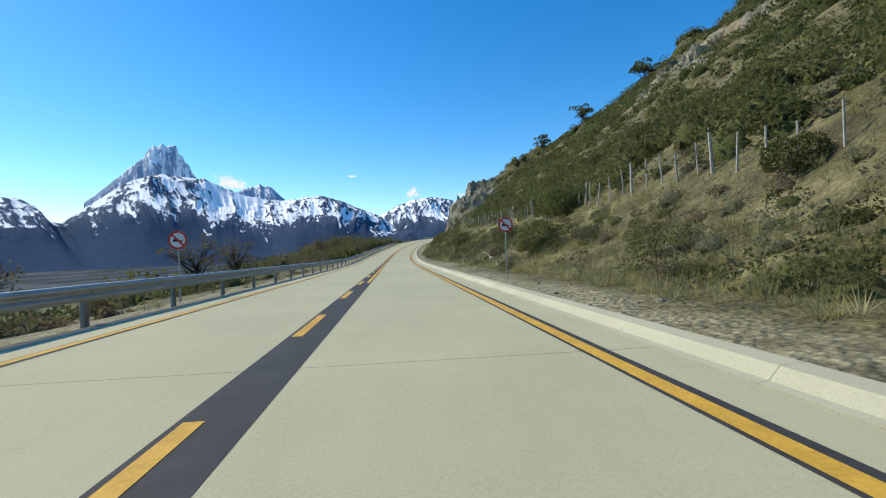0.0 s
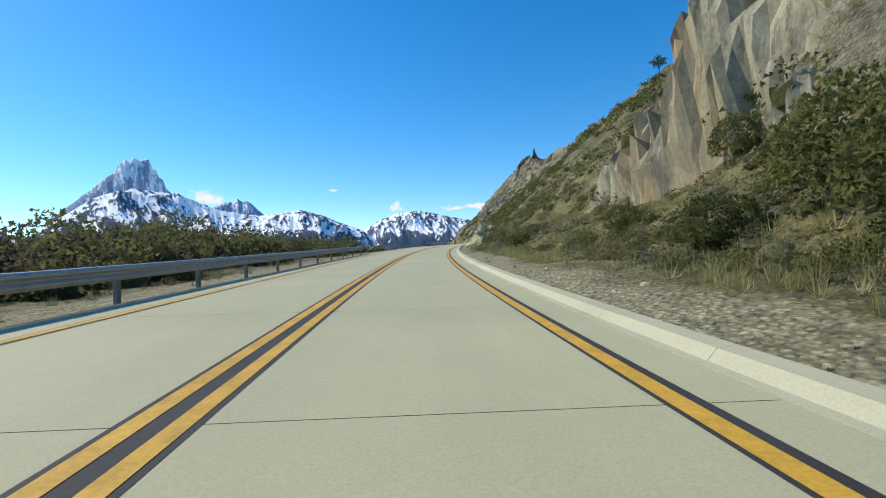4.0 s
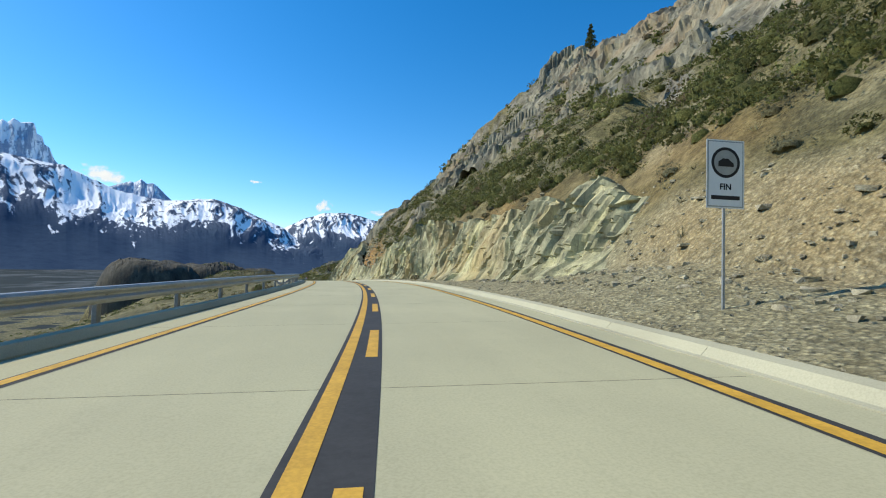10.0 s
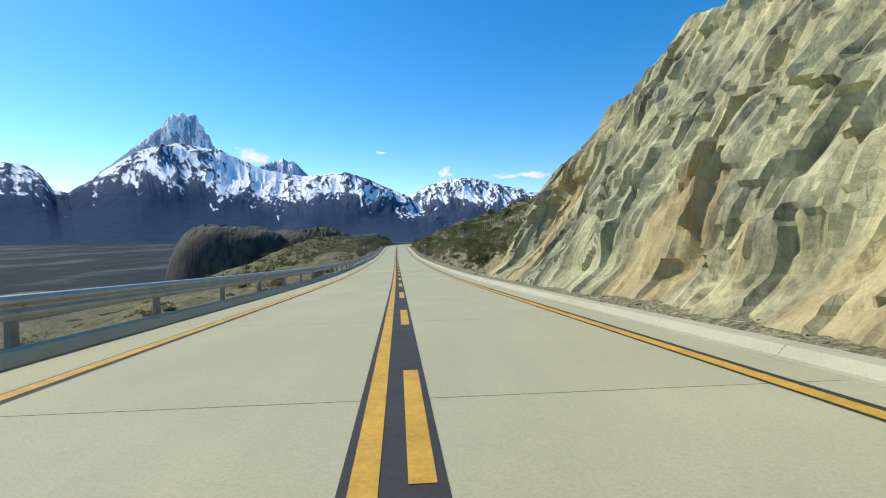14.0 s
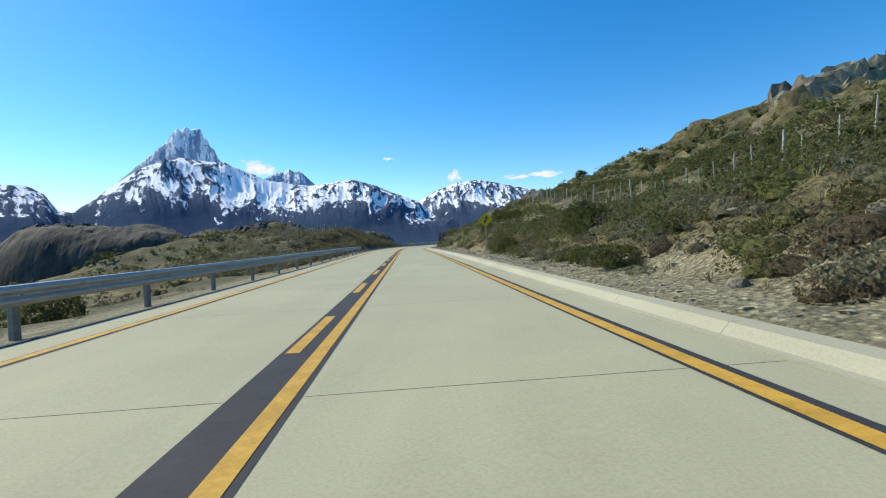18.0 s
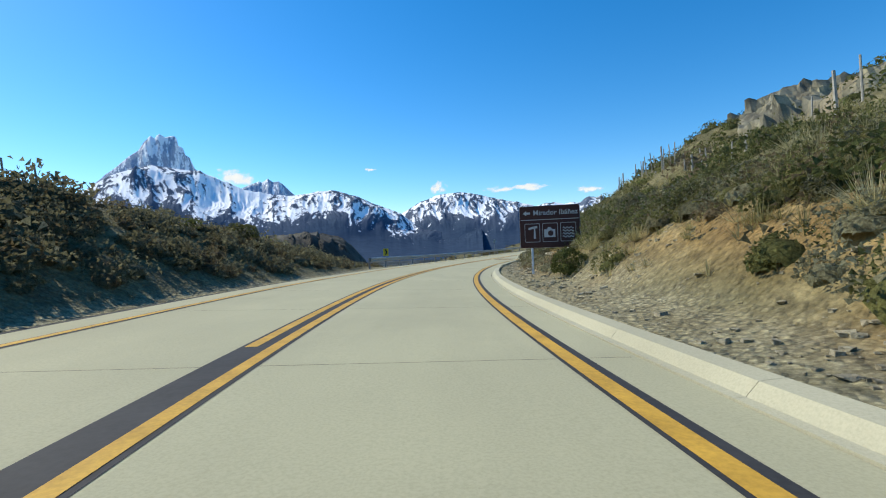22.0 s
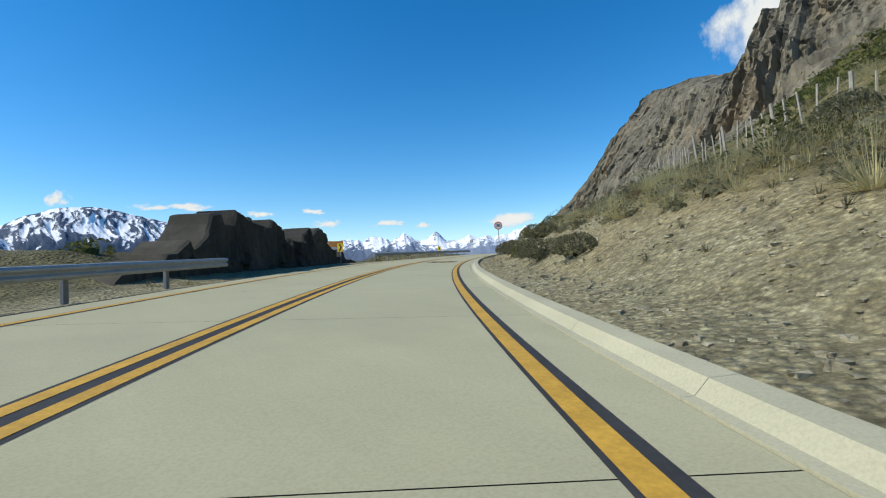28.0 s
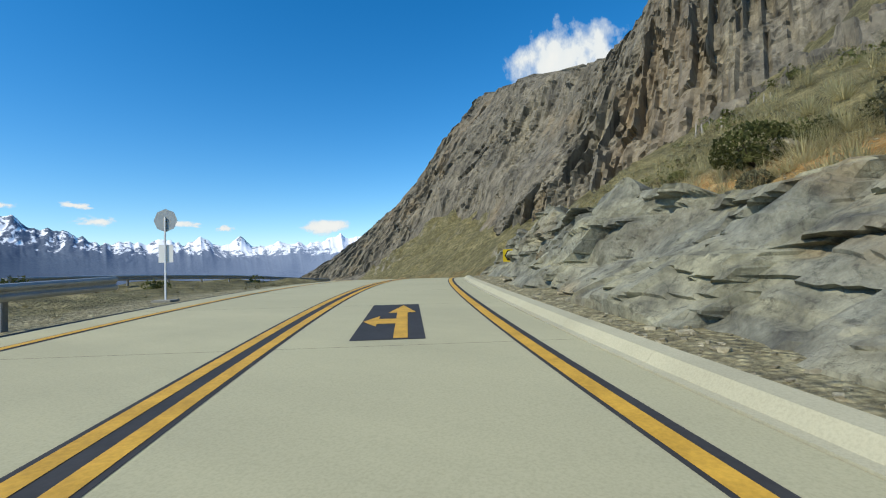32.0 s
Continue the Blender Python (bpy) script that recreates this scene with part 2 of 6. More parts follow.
left_section(1000, (-8, -0.1), (-22, -0.5), (-60, -12))
# where a blasted rock face stands before the slope
CUTTINGS = [(150, 0), (160, 1), (268, 1), (274, 0), (280, 0), (286, 1), (400, 1), (405, 0), (722, 0), (730, 1), (786, 1), (792, 0)]
# rocky knolls: middle, half widths, height of the top
KNOLLS = [(-90, 590, 32, 24, 8.0), (-60, 610, 32, 24, 7.0), (-38, 636, 22, 26, 3.5)]


def rise(s, u):
    """Height of the ground above the road at s, u."""
    s, u = np.broadcast_arrays(np.asarray(s, float), np.asarray(u, float))
    tu, tz, cu, cz, mu, mz, ru, rz = steps(RIGHT, s)
    behind_rock = steps(CUTTINGS, s)[0]
    tu, cz = tu + 1.1 * behind_rock, cz - 0.15 * behind_rock
    # a steep band of bare soil stands on some cuttings
    band = steps([(200, 0), (212, 1.5), (262, 1.5), (272, 0.2), (345, 0.5), (375, 0.3), (400, 0)], s)[0]
    soil_top = tz + cz + band + (mz - tz - cz) * 1.7 / np.maximum(mu - tu - cu, 2.0)
    pu = [np.full(s.shape, 4.0), np.full(s.shape, 5.0), tu, tu + cu, tu + cu + 1.7, np.maximum(mu, tu + cu + 2.2), ru, ru + 45, ru + 200]
    pz = [np.full(s.shape, -0.05), np.full(s.shape, 0.1), tz, tz + cz, soil_top, np.maximum(mz, soil_top + 0.2), rz, rz + steps([(500, 4), (545, 16), (610, 15), (645, 6)], s)[0], rz - 30]
    right = np.full(s.shape, 0.0)
    for i in range(len(pu) - 1):
        f = np.clip((u - pu[i]) / np.maximum(pu[i + 1] - pu[i], 1e-3), 0, 1)
        right = np.where(u >= pu[i], pz[i] + f * (pz[i + 1] - pz[i]), right)
    su, sz, bu, bz, fu, fz = steps(LEFT, s)
    (_, _, road_z), _ = along(s)
    qu = [np.full(s.shape, -4.0), np.full(s.shape, -5.2), su, bu, fu, fu - 70, np.full(s.shape, -400.0)]
    qz = [np.full(s.shape, -0.05), np.full(s.shape, -0.1), sz, bz, fz, -34 - road_z, -40 - road_z]
    left = np.full(s.shape, 0.0)
    for i in range(len(qu) - 1):
        f = np.clip((u - qu[i]) / np.minimum(qu[i + 1] - qu[i], -1e-3), 0, 1)
        left = np.where(u <= qu[i], qz[i] + f * (qz[i + 1] - qz[i]), left)
    z = np.where(u > 0, right, left)
    off = np.clip((np.abs(u) - 6.0) / 10, 0, 1)
    z = z + off * (0.35 * fbm(s / 3.1, u / 3.1, 3, 5) + 1.1 * fbm(s / 17.0, u / 15.0, 3, 9))
    high = np.clip((u - 22) / 25, 0, 1)
    block, _ = facets(s / 13.0, u / 9.0, 21, 0.4)
    z = z + high * (1.8 * block + 1.2 * ridged(s / 34.0, u / 30.0, 4, 31) - 0.6)
    outcrop = np.clip((u - 12) / 6, 0, 1) * np.clip(fbm(s / 20.0, u / 20.0, 2, 77) - 0.1, 0, 1)
    block2, _ = facets(s / 4.0, u / 3.0, 43, 0.5)
    z = z + outcrop * block2 * 2.2
    # the rocky knolls out on the left
    p = place(s, u)
    rock, _ = facets(p[..., 0] / 7, p[..., 1] / 7, 51, 0.6)
    for cx, cy, wide, deep, tall in KNOLLS:
        d = np.hypot((p[..., 0] - cx) / wide, (p[..., 1] - cy) / deep)
        bump = np.clip(1 - d ** 3, 0, 1) ** 0.6
        knoll = -30 - road_z + bump * (30 + tall + 1.2 * rock + 1.6 * fbm(p[..., 0] / 14, p[..., 1] / 14, 4, 3))
        z = np.where((u < -16) & (bump > 0), np.maximum(z, knoll), z)
    return z


# ---- materials ----
MATS = {}


def shader(name, rough=0.9, metal=0.0):
    m = bpy.data.materials.new(name)
    m.use_nodes = True
    b = m.node_tree.nodes["Principled BSDF"]
    b.inputs["Roughness"].default_value, b.inputs["Metallic"].default_value = rough, metal
    b.inputs["Specular IOR Level"].default_value = 0.3
    MATS[name] = m
    return m, m.node_tree.nodes, m.node_tree.links, b


def noise_node(n, l, scale, detail=6.0, rough=0.6, stretch=None, kind="noise"):
    co = n.new("ShaderNodeTexCoord")
    mp = n.new("ShaderNodeMapping")
    l.new(co.outputs["Object"], mp.inputs["Vector"])
    if stretch:
        mp.inputs["Scale"].default_value = stretch
    if kind == "noise":
        t = n.new("ShaderNodeTexNoise")
        t.inputs["Detail"].default_value, t.inputs["Roughness"].default_value = detail, rough
        out = t.outputs["Fac"]
    else:
        t = n.new("ShaderNodeTexVoronoi")
        t.feature = kind
        out = t.outputs["Distance"]
    t.inputs["Scale"].default_value = scale
    l.new(mp.outputs["Vector"], t.inputs["Vector"])
    return out


def ramp(n, l, source, stops):
    r = n.new("ShaderNodeValToRGB")
    l.new(source, r.inputs["Fac"])
    e = r.color_ramp.elements
    while len(e) < len(stops):
        e.new(0.5)
    for el, (p, c) in zip(e, stops):
        el.position, el.color = p, (*c, 1) if len(c) == 3 else c
    return r.outputs["Color"]


def mixed(n, l, fac, a, b, mode="MIX"):
    m = n.new("ShaderNodeMix")
    m.data_type, m.blend_type = "RGBA", mode
    for socket, v in ((m.inputs["Factor"], fac), (m.inputs["A"], a), (m.inputs["B"], b)):
        if isinstance(v, (int, float)):
            socket.default_value = v
        elif isinstance(v, tuple):
            socket.default_value = (*v, 1)
        else:
            l.new(v, socket)
    return m.outputs["Result"]


def bumped(n, l, b, source, strength=0.4, distance=0.05):
    k = n.new("ShaderNodeBump")
    k.inputs["Strength"].default_value, k.inputs["Distance"].default_value = strength, distance
    l.new(source, k.inputs["Height"])
    l.new(k.outputs["Normal"], b.inputs["Normal"])


def plain(name, colour, rough=0.6, metal=0.0, wear=0.25, scale=6.0):
    """A paint or bare material with slight wear at two scales."""
    m, n, l, b = shader(name, rough, metal)
    a = noise_node(n, l, scale, 5)
    c = noise_node(n, l, scale * 9, 3)
    low = tuple(v * (1 - wear) for v in colour)
    high = tuple(min(1, v * (1 + wear * 0.4)) for v in colour)
    one = ramp(n, l, a, [(0.3, low), (0.7, high)])
    l.new(mixed(n, l, 0.35, one, ramp(n, l, c, [(0.35, low), (0.65, high)])), b.inputs["Base Color"])
    bumped(n, l, b, c, 0.15, 0.01)
    return m


def foliage(name, dark, light, rough=0.75, leaves=True):
    m, n, l, b = shader(name, rough)
    g = n.new("ShaderNodeNewGeometry")
    o = n.new("ShaderNodeObjectInfo")
    a = noise_node(n, l, 0.55, 2, 0.5)
    tone = ramp(n, l, g.outputs["Random Per Island"], [(0.0, dark), (1.0, light)])
    leafy = noise_node(n, l, 14.0, 4, 0.75)
    patch = ramp(n, l, a, [(0.3, tuple(v * 0.7 for v in dark)), (0.7, tuple(v * 1.15 for v in light))])
    both = mixed(n, l, 0.6, tone, patch)
    l.new(mixed(n, l, ramp(n, l, o.outputs["Random"], [(0, (0, 0, 0)), (1, (0.35, 0.35, 0.35))]), both, (0.16, 0.13, 0.06)), b.inputs["Base Color"])
    if leaves:
        mottled = mixed(n, l, 0.75, b.inputs["Base Color"].links[0].from_socket, ramp(n, l, leafy, [(0.36, (0.4, 0.4, 0.4)), (0.62, (1.5, 1.5, 1.5))]), "MULTIPLY")
        l.new(mottled, b.inputs["Base Color"])
        bumped(n, l, b, leafy, 0.9, 0.08)
    b.inputs["Specular IOR Level"].default_value = 0.1
    thin = n.new("ShaderNodeBsdfTranslucent")
    both_ways = n.new("ShaderNodeMixShader")
    both_ways.inputs["Fac"].default_value = 0.42
    l.new(b.inputs["Base Color"].links[0].from_socket, thin.inputs["Color"])
    l.new(b.outputs[0], both_ways.inputs[1])
    l.new(thin.outputs[0], both_ways.inputs[2])
    l.new(both_ways.outputs[0], n["Material Output"].inputs["Surface"])
    return m


def rocky(name, pale, dark, rust, streak=True, scale=0.5, rust_at=0.6, toned=False):
    m, n, l, b = shader(name, 0.88)
    big = noise_node(n, l, scale * 0.25, 4)
    mid = noise_node(n, l, scale * 1.8, 8, 0.65, (1, 1, 0.35) if streak else None)
    fine = noise_node(n, l, scale * 16, 8, 0.7)
    base = ramp(n, l, mid, [(0.32, dark), (0.46, tuple(0.7 * v for v in pale)), (0.56, pale), (0.72, tuple(min(1, v * 1.3) for v in pale))])
    base = mixed(n, l, ramp(n, l, big, [(rust_at - 0.06, (0, 0, 0)), (rust_at + 0.1, (0.75, 0.75, 0.75))]), base, rust)
    base = mixed(n, l, 0.5, base, ramp(n, l, fine, [(0.3, (0.45, 0.45, 0.45)), (0.65, (1.15, 1.15, 1.15))]), "MULTIPLY")
    streak_n = noise_node(n, l, scale * 5.0, 6, 0.75, (1, 1, 0.12) if streak else None)
    base = mixed(n, l, ramp(n, l, streak_n, [(0.36, (0.7, 0.7, 0.7)), (0.46, (0, 0, 0))]), base, tuple(v * 0.6 for v in dark))
    if toned:
        # every broken face has its own tone, and ochre stains lie where the attribute says
        at = n.new("ShaderNodeAttribute")
        at.attribute_name = "cover"
        cut = n.new("ShaderNodeSeparateColor")
        l.new(at.outputs["Color"], cut.inputs["Color"])
        base = mixed(n, l, 0.8, base, ramp(n, l, cut.outputs["Red"], [(0.0, (0.50, 0.53, 0.52)), (0.5, (1.0, 1.0, 0.95)), (1.0, (1.42, 1.36, 1.08))]), "MULTIPLY")
        base = mixed(n, l, cut.outputs["Green"], base, rust)
    crack = noise_node(n, l, scale * 2.6, kind="DISTANCE_TO_EDGE", stretch=(1, 1, 0.45) if streak else None)
    hair = noise_node(n, l, scale * 7.5, kind="DISTANCE_TO_EDGE", stretch=(1, 1, 0.5) if streak else None)
    here = ramp(n, l, mid, [(0.44, (0, 0, 0)), (0.54, (1, 1, 1))])
    gap = mixed(n, l, here, ramp(n, l, crack, [(0.0, (0.35, 0.35, 0.35)), (0.035, (1, 1, 1))]), ramp(n, l, hair, [(0.0, (0.55, 0.55, 0.55)), (0.05, (1, 1, 1))]))
    base = mixed(n, l, 0.32, base, gap, "MULTIPLY")
    l.new(base, b.inputs["Base Color"])
    bumped(n, l, b, mixed(n, l, 0.15, mixed(n, l, 0.5, fine, streak_n), gap), 0.9, 0.06 if toned else 0.1)
    return m


def ground_material():
    m, n, l, b = shader("hillside", 0.95)
    a = n.new("ShaderNodeAttribute")
    a.attribute_name = "cover"
    parts = n.new("ShaderNodeSeparateColor")
    l.new(a.outputs["Color"], parts.inputs["Color"])
    big = noise_node(n, l, 0.07, 5)
    mid = noise_node(n, l, 0.6, 7, 0.65)
    fine = noise_node(n, l, 7.0, 8, 0.7)
    pebble = noise_node(n, l, 5.0, 9, 0.8)
    grass = ramp(n, l, mid, [(0.3, (0.075, 0.068, 0.032)), (0.5, (0.18, 0.16, 0.072)), (0.7, (0.36, 0.31, 0.155))])
    grass = mixed(n, l, ramp(n, l, big, [(0.42, (0, 0, 0)), (0.62, (0.5, 0.5, 0.5))]), grass, (0.075, 0.072, 0.03))
    gravel = ramp(n, l, pebble, [(0.34, (0.23, 0.205, 0.12)), (0.5, (0.40, 0.365, 0.225)), (0.64, (0.55, 0.505, 0.34))])
    gravel = mixed(n, l, ramp(n, l, mid, [(0.4, (0, 0, 0)), (0.65, (0.6, 0.6, 0.6))]), gravel, (0.33, 0.285, 0.16))
    cobble = noise_node(n, l, 8.0, kind="F1")
    grit = noise_node(n, l, 22.0, kind="F1")
    gravel = mixed(n, l, 0.65, gravel, ramp(n, l, cobble, [(0.15, (1.3, 1.3, 1.28)), (0.6, (0.66, 0.65, 0.62))]), "MULTIPLY")
    gravel = mixed(n, l, 0.6, gravel, ramp(n, l, grit, [(0.15, (1.35, 1.35, 1.32)), (0.6, (0.7, 0.7, 0.68))]), "MULTIPLY")
    soil = ramp(n, l, mid, [(0.3, (0.30, 0.155, 0.05)), (0.55, (0.50, 0.285, 0.095)), (0.8, (0.56, 0.41, 0.20))])
    rock = ramp(n, l, mid, [(0.3, (0.10, 0.095, 0.08)), (0.5, (0.27, 0.25, 0.20)), (0.75, (0.40, 0.37, 0.30))])
    c = mixed(n, l, parts.outputs["Green"], grass, gravel)
    c = mixed(n, l, parts.outputs["Blue"], c, rock)
    c = mixed(n, l, parts.outputs["Red"], c, soil)
    clod = noise_node(n, l, 2.2, 9, 0.75)
    c = mixed(n, l, 0.7, c, ramp(n, l, clod, [(0.36, (0.42, 0.41, 0.38)), (0.5, (0.9, 0.9, 0.88)), (0.66, (1.25, 1.25, 1.22))]), "MULTIPLY")
    c = mixed(n, l, 0.7, c, ramp(n, l, fine, [(0.36, (0.4, 0.4, 0.4)), (0.64, (1.25, 1.25, 1.25))]), "MULTIPLY")
    l.new(c, b.inputs["Base Color"])
    bumped(n, l, b, mixed(n, l, 0.4, mixed(n, l, 0.5, clod, pebble), ramp(n, l, cobble, [(0.1, (1, 1, 1)), (0.6, (0, 0, 0))])), 1.0, 0.12)
    return m


def concrete(name, pale, dark):
    m, n, l, b = shader(name, 0.82)
    o = n.new("ShaderNodeObjectInfo")
    big = noise_node(n, l, 0.35, 6)
    tracks = noise_node(n, l, 1.4, 5, 0.6, (1.0, 0.12, 1.0))
    fine = noise_node(n, l, 45.0, 4)
    c = ramp(n, l, big, [(0.3, dark), (0.65, pale)])
    c = mixed(n, l, 0.4, c, ramp(n, l, tracks, [(0.3, dark), (0.7, pale)]))
    c = mixed(n, l, ramp(n, l, o.outputs["Random"], [(0, (0, 0, 0)), (1, (0.5, 0.5, 0.5))]), c, tuple(v * 0.86 for v in pale))
    c = mixed(n, l, 0.4, c, ramp(n, l, fine, [(0.3, (0.7, 0.7, 0.7)), (0.6, (1.1, 1.1, 1.1))]), "MULTIPLY")
    l.new(c, b.inputs["Base Color"])
    bumped(n, l, b, fine, 0.25, 0.004)
    return m


HILL = ground_material()
SLAB = concrete("road_concrete", (0.48, 0.455, 0.285), (0.37, 0.35, 0.225))
KERB = concrete("kerb_concrete", (0.50, 0.475, 0.33), (0.34, 0.32, 0.22))
OLDCON = concrete("old_concrete", (0.30, 0.29, 0.25), (0.17, 0.165, 0.14))
BED = plain("joint_filler", (0.07, 0.068, 0.06), 0.95)
YELLOW = plain("yellow_road_paint", (0.62, 0.36, 0.05), 0.7, 0, 0.35, 3.0)
BLACK = plain("black_road_paint", (0.045, 0.045, 0.045), 0.8, 0, 0.35, 2.0)
GALV = plain("galvanised_steel", (0.42, 0.43, 0.42), 0.5, 0.35, 0.25, 3.0)
CUTROCK = rocky("cut_rock", (0.455, 0.43, 0.27), (0.17, 0.158, 0.10), (0.42, 0.29, 0.12), True, 0.55, 0.66, True)
SLATE = rocky("slate_rock", (0.255, 0.255, 0.205), (0.09, 0.09, 0.078), (0.30, 0.21, 0.11), False, 0.8, 0.62, True)
CRAG = rocky("weathered_crag", (0.21, 0.19, 0.15), (0.062, 0.058, 0.05), (0.26, 0.20, 0.125), True, 0.14, 0.62, True)
BOULDER = rocky("boulder_rock", (0.50, 0.45, 0.31), (0.29, 0.25, 0.165), (0.52, 0.34, 0.15), False, 1.2, 0.66)


def link_mesh(name, verts, faces, mat, parent=None, smooth=False, label="", cover=None):
    me = bpy.data.meshes.new(name)
    verts = np.asarray(verts, np.float32)
    if isinstance(faces, np.ndarray):
        k = faces.shape[1]
        me.vertices.add(len(verts))
        me.vertices.foreach_set("co", verts.ravel())
        me.loops.add(faces.size)
        me.loops.foreach_set("vertex_index", faces.astype(np.int32).ravel())
        me.polygons.add(len(faces))
        me.polygons.foreach_set("loop_start", np.arange(0, faces.size, k, dtype=np.int32))
        me.polygons.foreach_set("loop_total", np.full(len(faces), k, np.int32))
        me.update(calc_edges=True)
        me.validate()
    else:
        me.from_pydata([tuple(map(float, v)) for v in verts], [], faces)
    me.materials.append(mat)
    me.polygons.foreach_set("use_smooth", np.full(len(me.polygons), bool(smooth)))
    if cover is not None:
        at = me.color_attributes.new("cover", "FLOAT_COLOR", "POINT")
        at.data.foreach_set("color", np.concatenate([cover, np.ones((len(cover), 1))], 1).astype(np.float32).ravel())
    ob = new(name, me)
    if parent is not None:
        ob.parent = parent
    if label:
        ob["label"] = label
    return ob


def grid_faces(rows, cols):
    i = np.arange(rows - 1)[:, None] * cols + np.arange(cols - 1)[None, :]
    return np.stack([i, i + cols, i + cols + 1, i + 1], -1).reshape(-1, 4)


def part(name, bm, mat, parent, label=""):
    me = bpy.data.meshes.new(name)
    bm.to_mesh(me)
    bm.free()
    me.materials.append(mat)
    ob = new(name, me)
    ob.parent = parent
    if label:
        ob["label"] = label
    return ob


# ---- ground by the road ----
SOIL = [(205, 0.0), (212, 1.0), (262, 1.0), (270, 0.3), (290, 0.2), (300, 0.4), (320, 0.3), (344, 0.7), (352, 1.0), (364, 0.9), (374, 0.2), (398, 0.3), (420, 0.2), (440, 0.2), (470, 0.2), (485, 0.05), (512, 0.35), (545, 0.45), (552, 0.85), (562, 0.6), (570, 0.4), (590, 0.4), (600, 0.2), (640, 0.3), (655, 0.15), (700, 0.2), (708, 0.4), (716, 0.9), (735, 0.95), (760, 0.7), (800, 0.2)]
GRAVEL = [(-70, 0.12), (150, 0.16), (170, 0.6), (276, 0.9), (300, 0.6), (395, 0.6), (430, 0.95), (470, 0.75), (490, 0.35), (520, 0.35), (600, 0.45), (650, 0.9), (704, 0.9), (714, 0.35), (730, 0.3), (800, 0.5)]
rows_s = np.arange(S_FIRST + 1, S_LAST - 1, 1.4)
cols_u = np.concatenate([-np.geomspace(4.3, 330, 64)[::-1], np.geomspace(4.3, 175, 84)])
gs, gu = np.meshgrid(rows_s, cols_u, indexing="ij")
gz = rise(gs, gu)
middle_gap = (np.abs(gu) < 4.32)
gz = np.where(middle_gap, -0.25, gz)
gp = place(gs, gu, gz)
tu, tz, cu, cz, mu, mz, ru, rz = steps(RIGHT, gs)
tu = tu + 1.1 * steps(CUTTINGS, gs)[0]
on_cut = np.clip(1.6 - 1.6 * np.abs(gu - (tu + cu * 0.4)) / (cu * 0.6 + 0.7), 0, 1)
above_cut = np.clip(1.3 - 1.3 * np.abs(gu - (tu + cu + 0.9)) / steps([(300, 1.7), (340, 3.0), (378, 3.0), (400, 1.7), (480, 1.5), (505, 0.3), (640, 0.3), (655, 1.0)], gs)[0], 0, 1)
blotch = np.clip(0.6 + 0.9 * fbm(gs / 6, gu / 3, 3, 61), 0, 1)
soil = np.where(gu > 0, np.maximum(on_cut * 0.9, above_cut) * steps(SOIL, gs)[0] * blotch, 0)
gravel = np.where(gu > 0, np.clip((5 + (tu + cu - 5) * steps(GRAVEL, gs)[0] + 0.7 * fbm(gs / 3, gu / 3, 2, 66) - gu) / 0.8 + 0.5, 0, 1), np.clip((gu + 7.2) / 1.2, 0, 1) * (1 - 0.8 * np.clip((gs - 505) / 8, 0, 1) * np.clip((598 - gs) / 8, 0, 1) * (gu < -5.4)))
slope = np.abs(np.gradient(gz, axis=1)) / np.maximum(np.abs(np.gradient(gu, axis=1)), 1e-3)
stone = np.clip((slope - 1.05) * 2.0, 0, 1) * np.clip((np.abs(gu) - 11) / 4, 0, 1)
stone = np.where(gu < -14, stone * 0.15, stone)
cover = np.stack([soil, gravel, stone], -1)
hill = link_mesh("ground", gp.reshape(-1, 3), grid_faces(*gs.shape), HILL, None, True, "", cover.reshape(-1, 3))
tagged(hill, "scrubby hillside and gravel verge falling to the valley", "ground", kind="structure")

# ---- valley floor out to the mountains ----
VALLEY, vn, vl, vb = shader("valley_floor", 0.95)
va = noise_node(vn, vl, 0.012, 7, 0.6, (1.0, 0.35, 1.0))
vc = noise_node(vn, vl, 0.12, 6)
vb.inputs["Specular IOR Level"].default_value = 0.05
vl.new(mixed(vn, vl, 0.4, ramp(vn, vl, va, [(0.3, (0.022, 0.034, 0.040)), (0.5, (0.036, 0.048, 0.052)), (0.585, (0.14, 0.155, 0.165)), (0.66, (0.03, 0.038, 0.036))]), ramp(vn, vl, vc, [(0.3, (0.012, 0.018, 0.018)), (0.7, (0.05, 0.055, 0.05))])), vb.inputs["Base Color"])
vx, vy = np.meshgrid(np.linspace(-5200, 5200, 90), np.linspace(-3500, 5600, 90), indexing="ij")
vz = -36 + 3.0 * fbm(vx / 400, vy / 400, 3, 4)
valley = link_mesh("valley_floor", np.stack([vx, vy, vz], -1).reshape(-1, 3), grid_faces(90, 90)[:, ::-1], VALLEY, None, True)
tagged(valley, "grey-brown river flats on the valley floor", "ground", kind="structure")

# ---- snow mountains ----
SNOW, sn, sl, sb = shader("snow_and_hazed_rock", 0.8)
sg = sn.new("ShaderNodeNewGeometry")
sx = sn.new("ShaderNodeSeparateXYZ")
sl.new(sg.outputs["Position"], sx.inputs[0])
nx = sn.new("ShaderNodeSeparateXYZ")
sl.new(sg.outputs["Normal"], nx.inputs[0])
rough_n = noise_node(sn, sl, 0.022, 10, 0.72)
grain_n = noise_node(sn, sl, 0.11, 8, 0.75)


def calc(n, l, op, a, b=None, c=None):
    k = n.new("ShaderNodeMath")
    k.operation = op
    for i, v in enumerate((a, b, c)):
        if v is None:
            continue
        if isinstance(v, (int, float)):
            k.inputs[i].default_value = v
        else:
            l.new(v, k.inputs[i])
    return k.outputs[0]


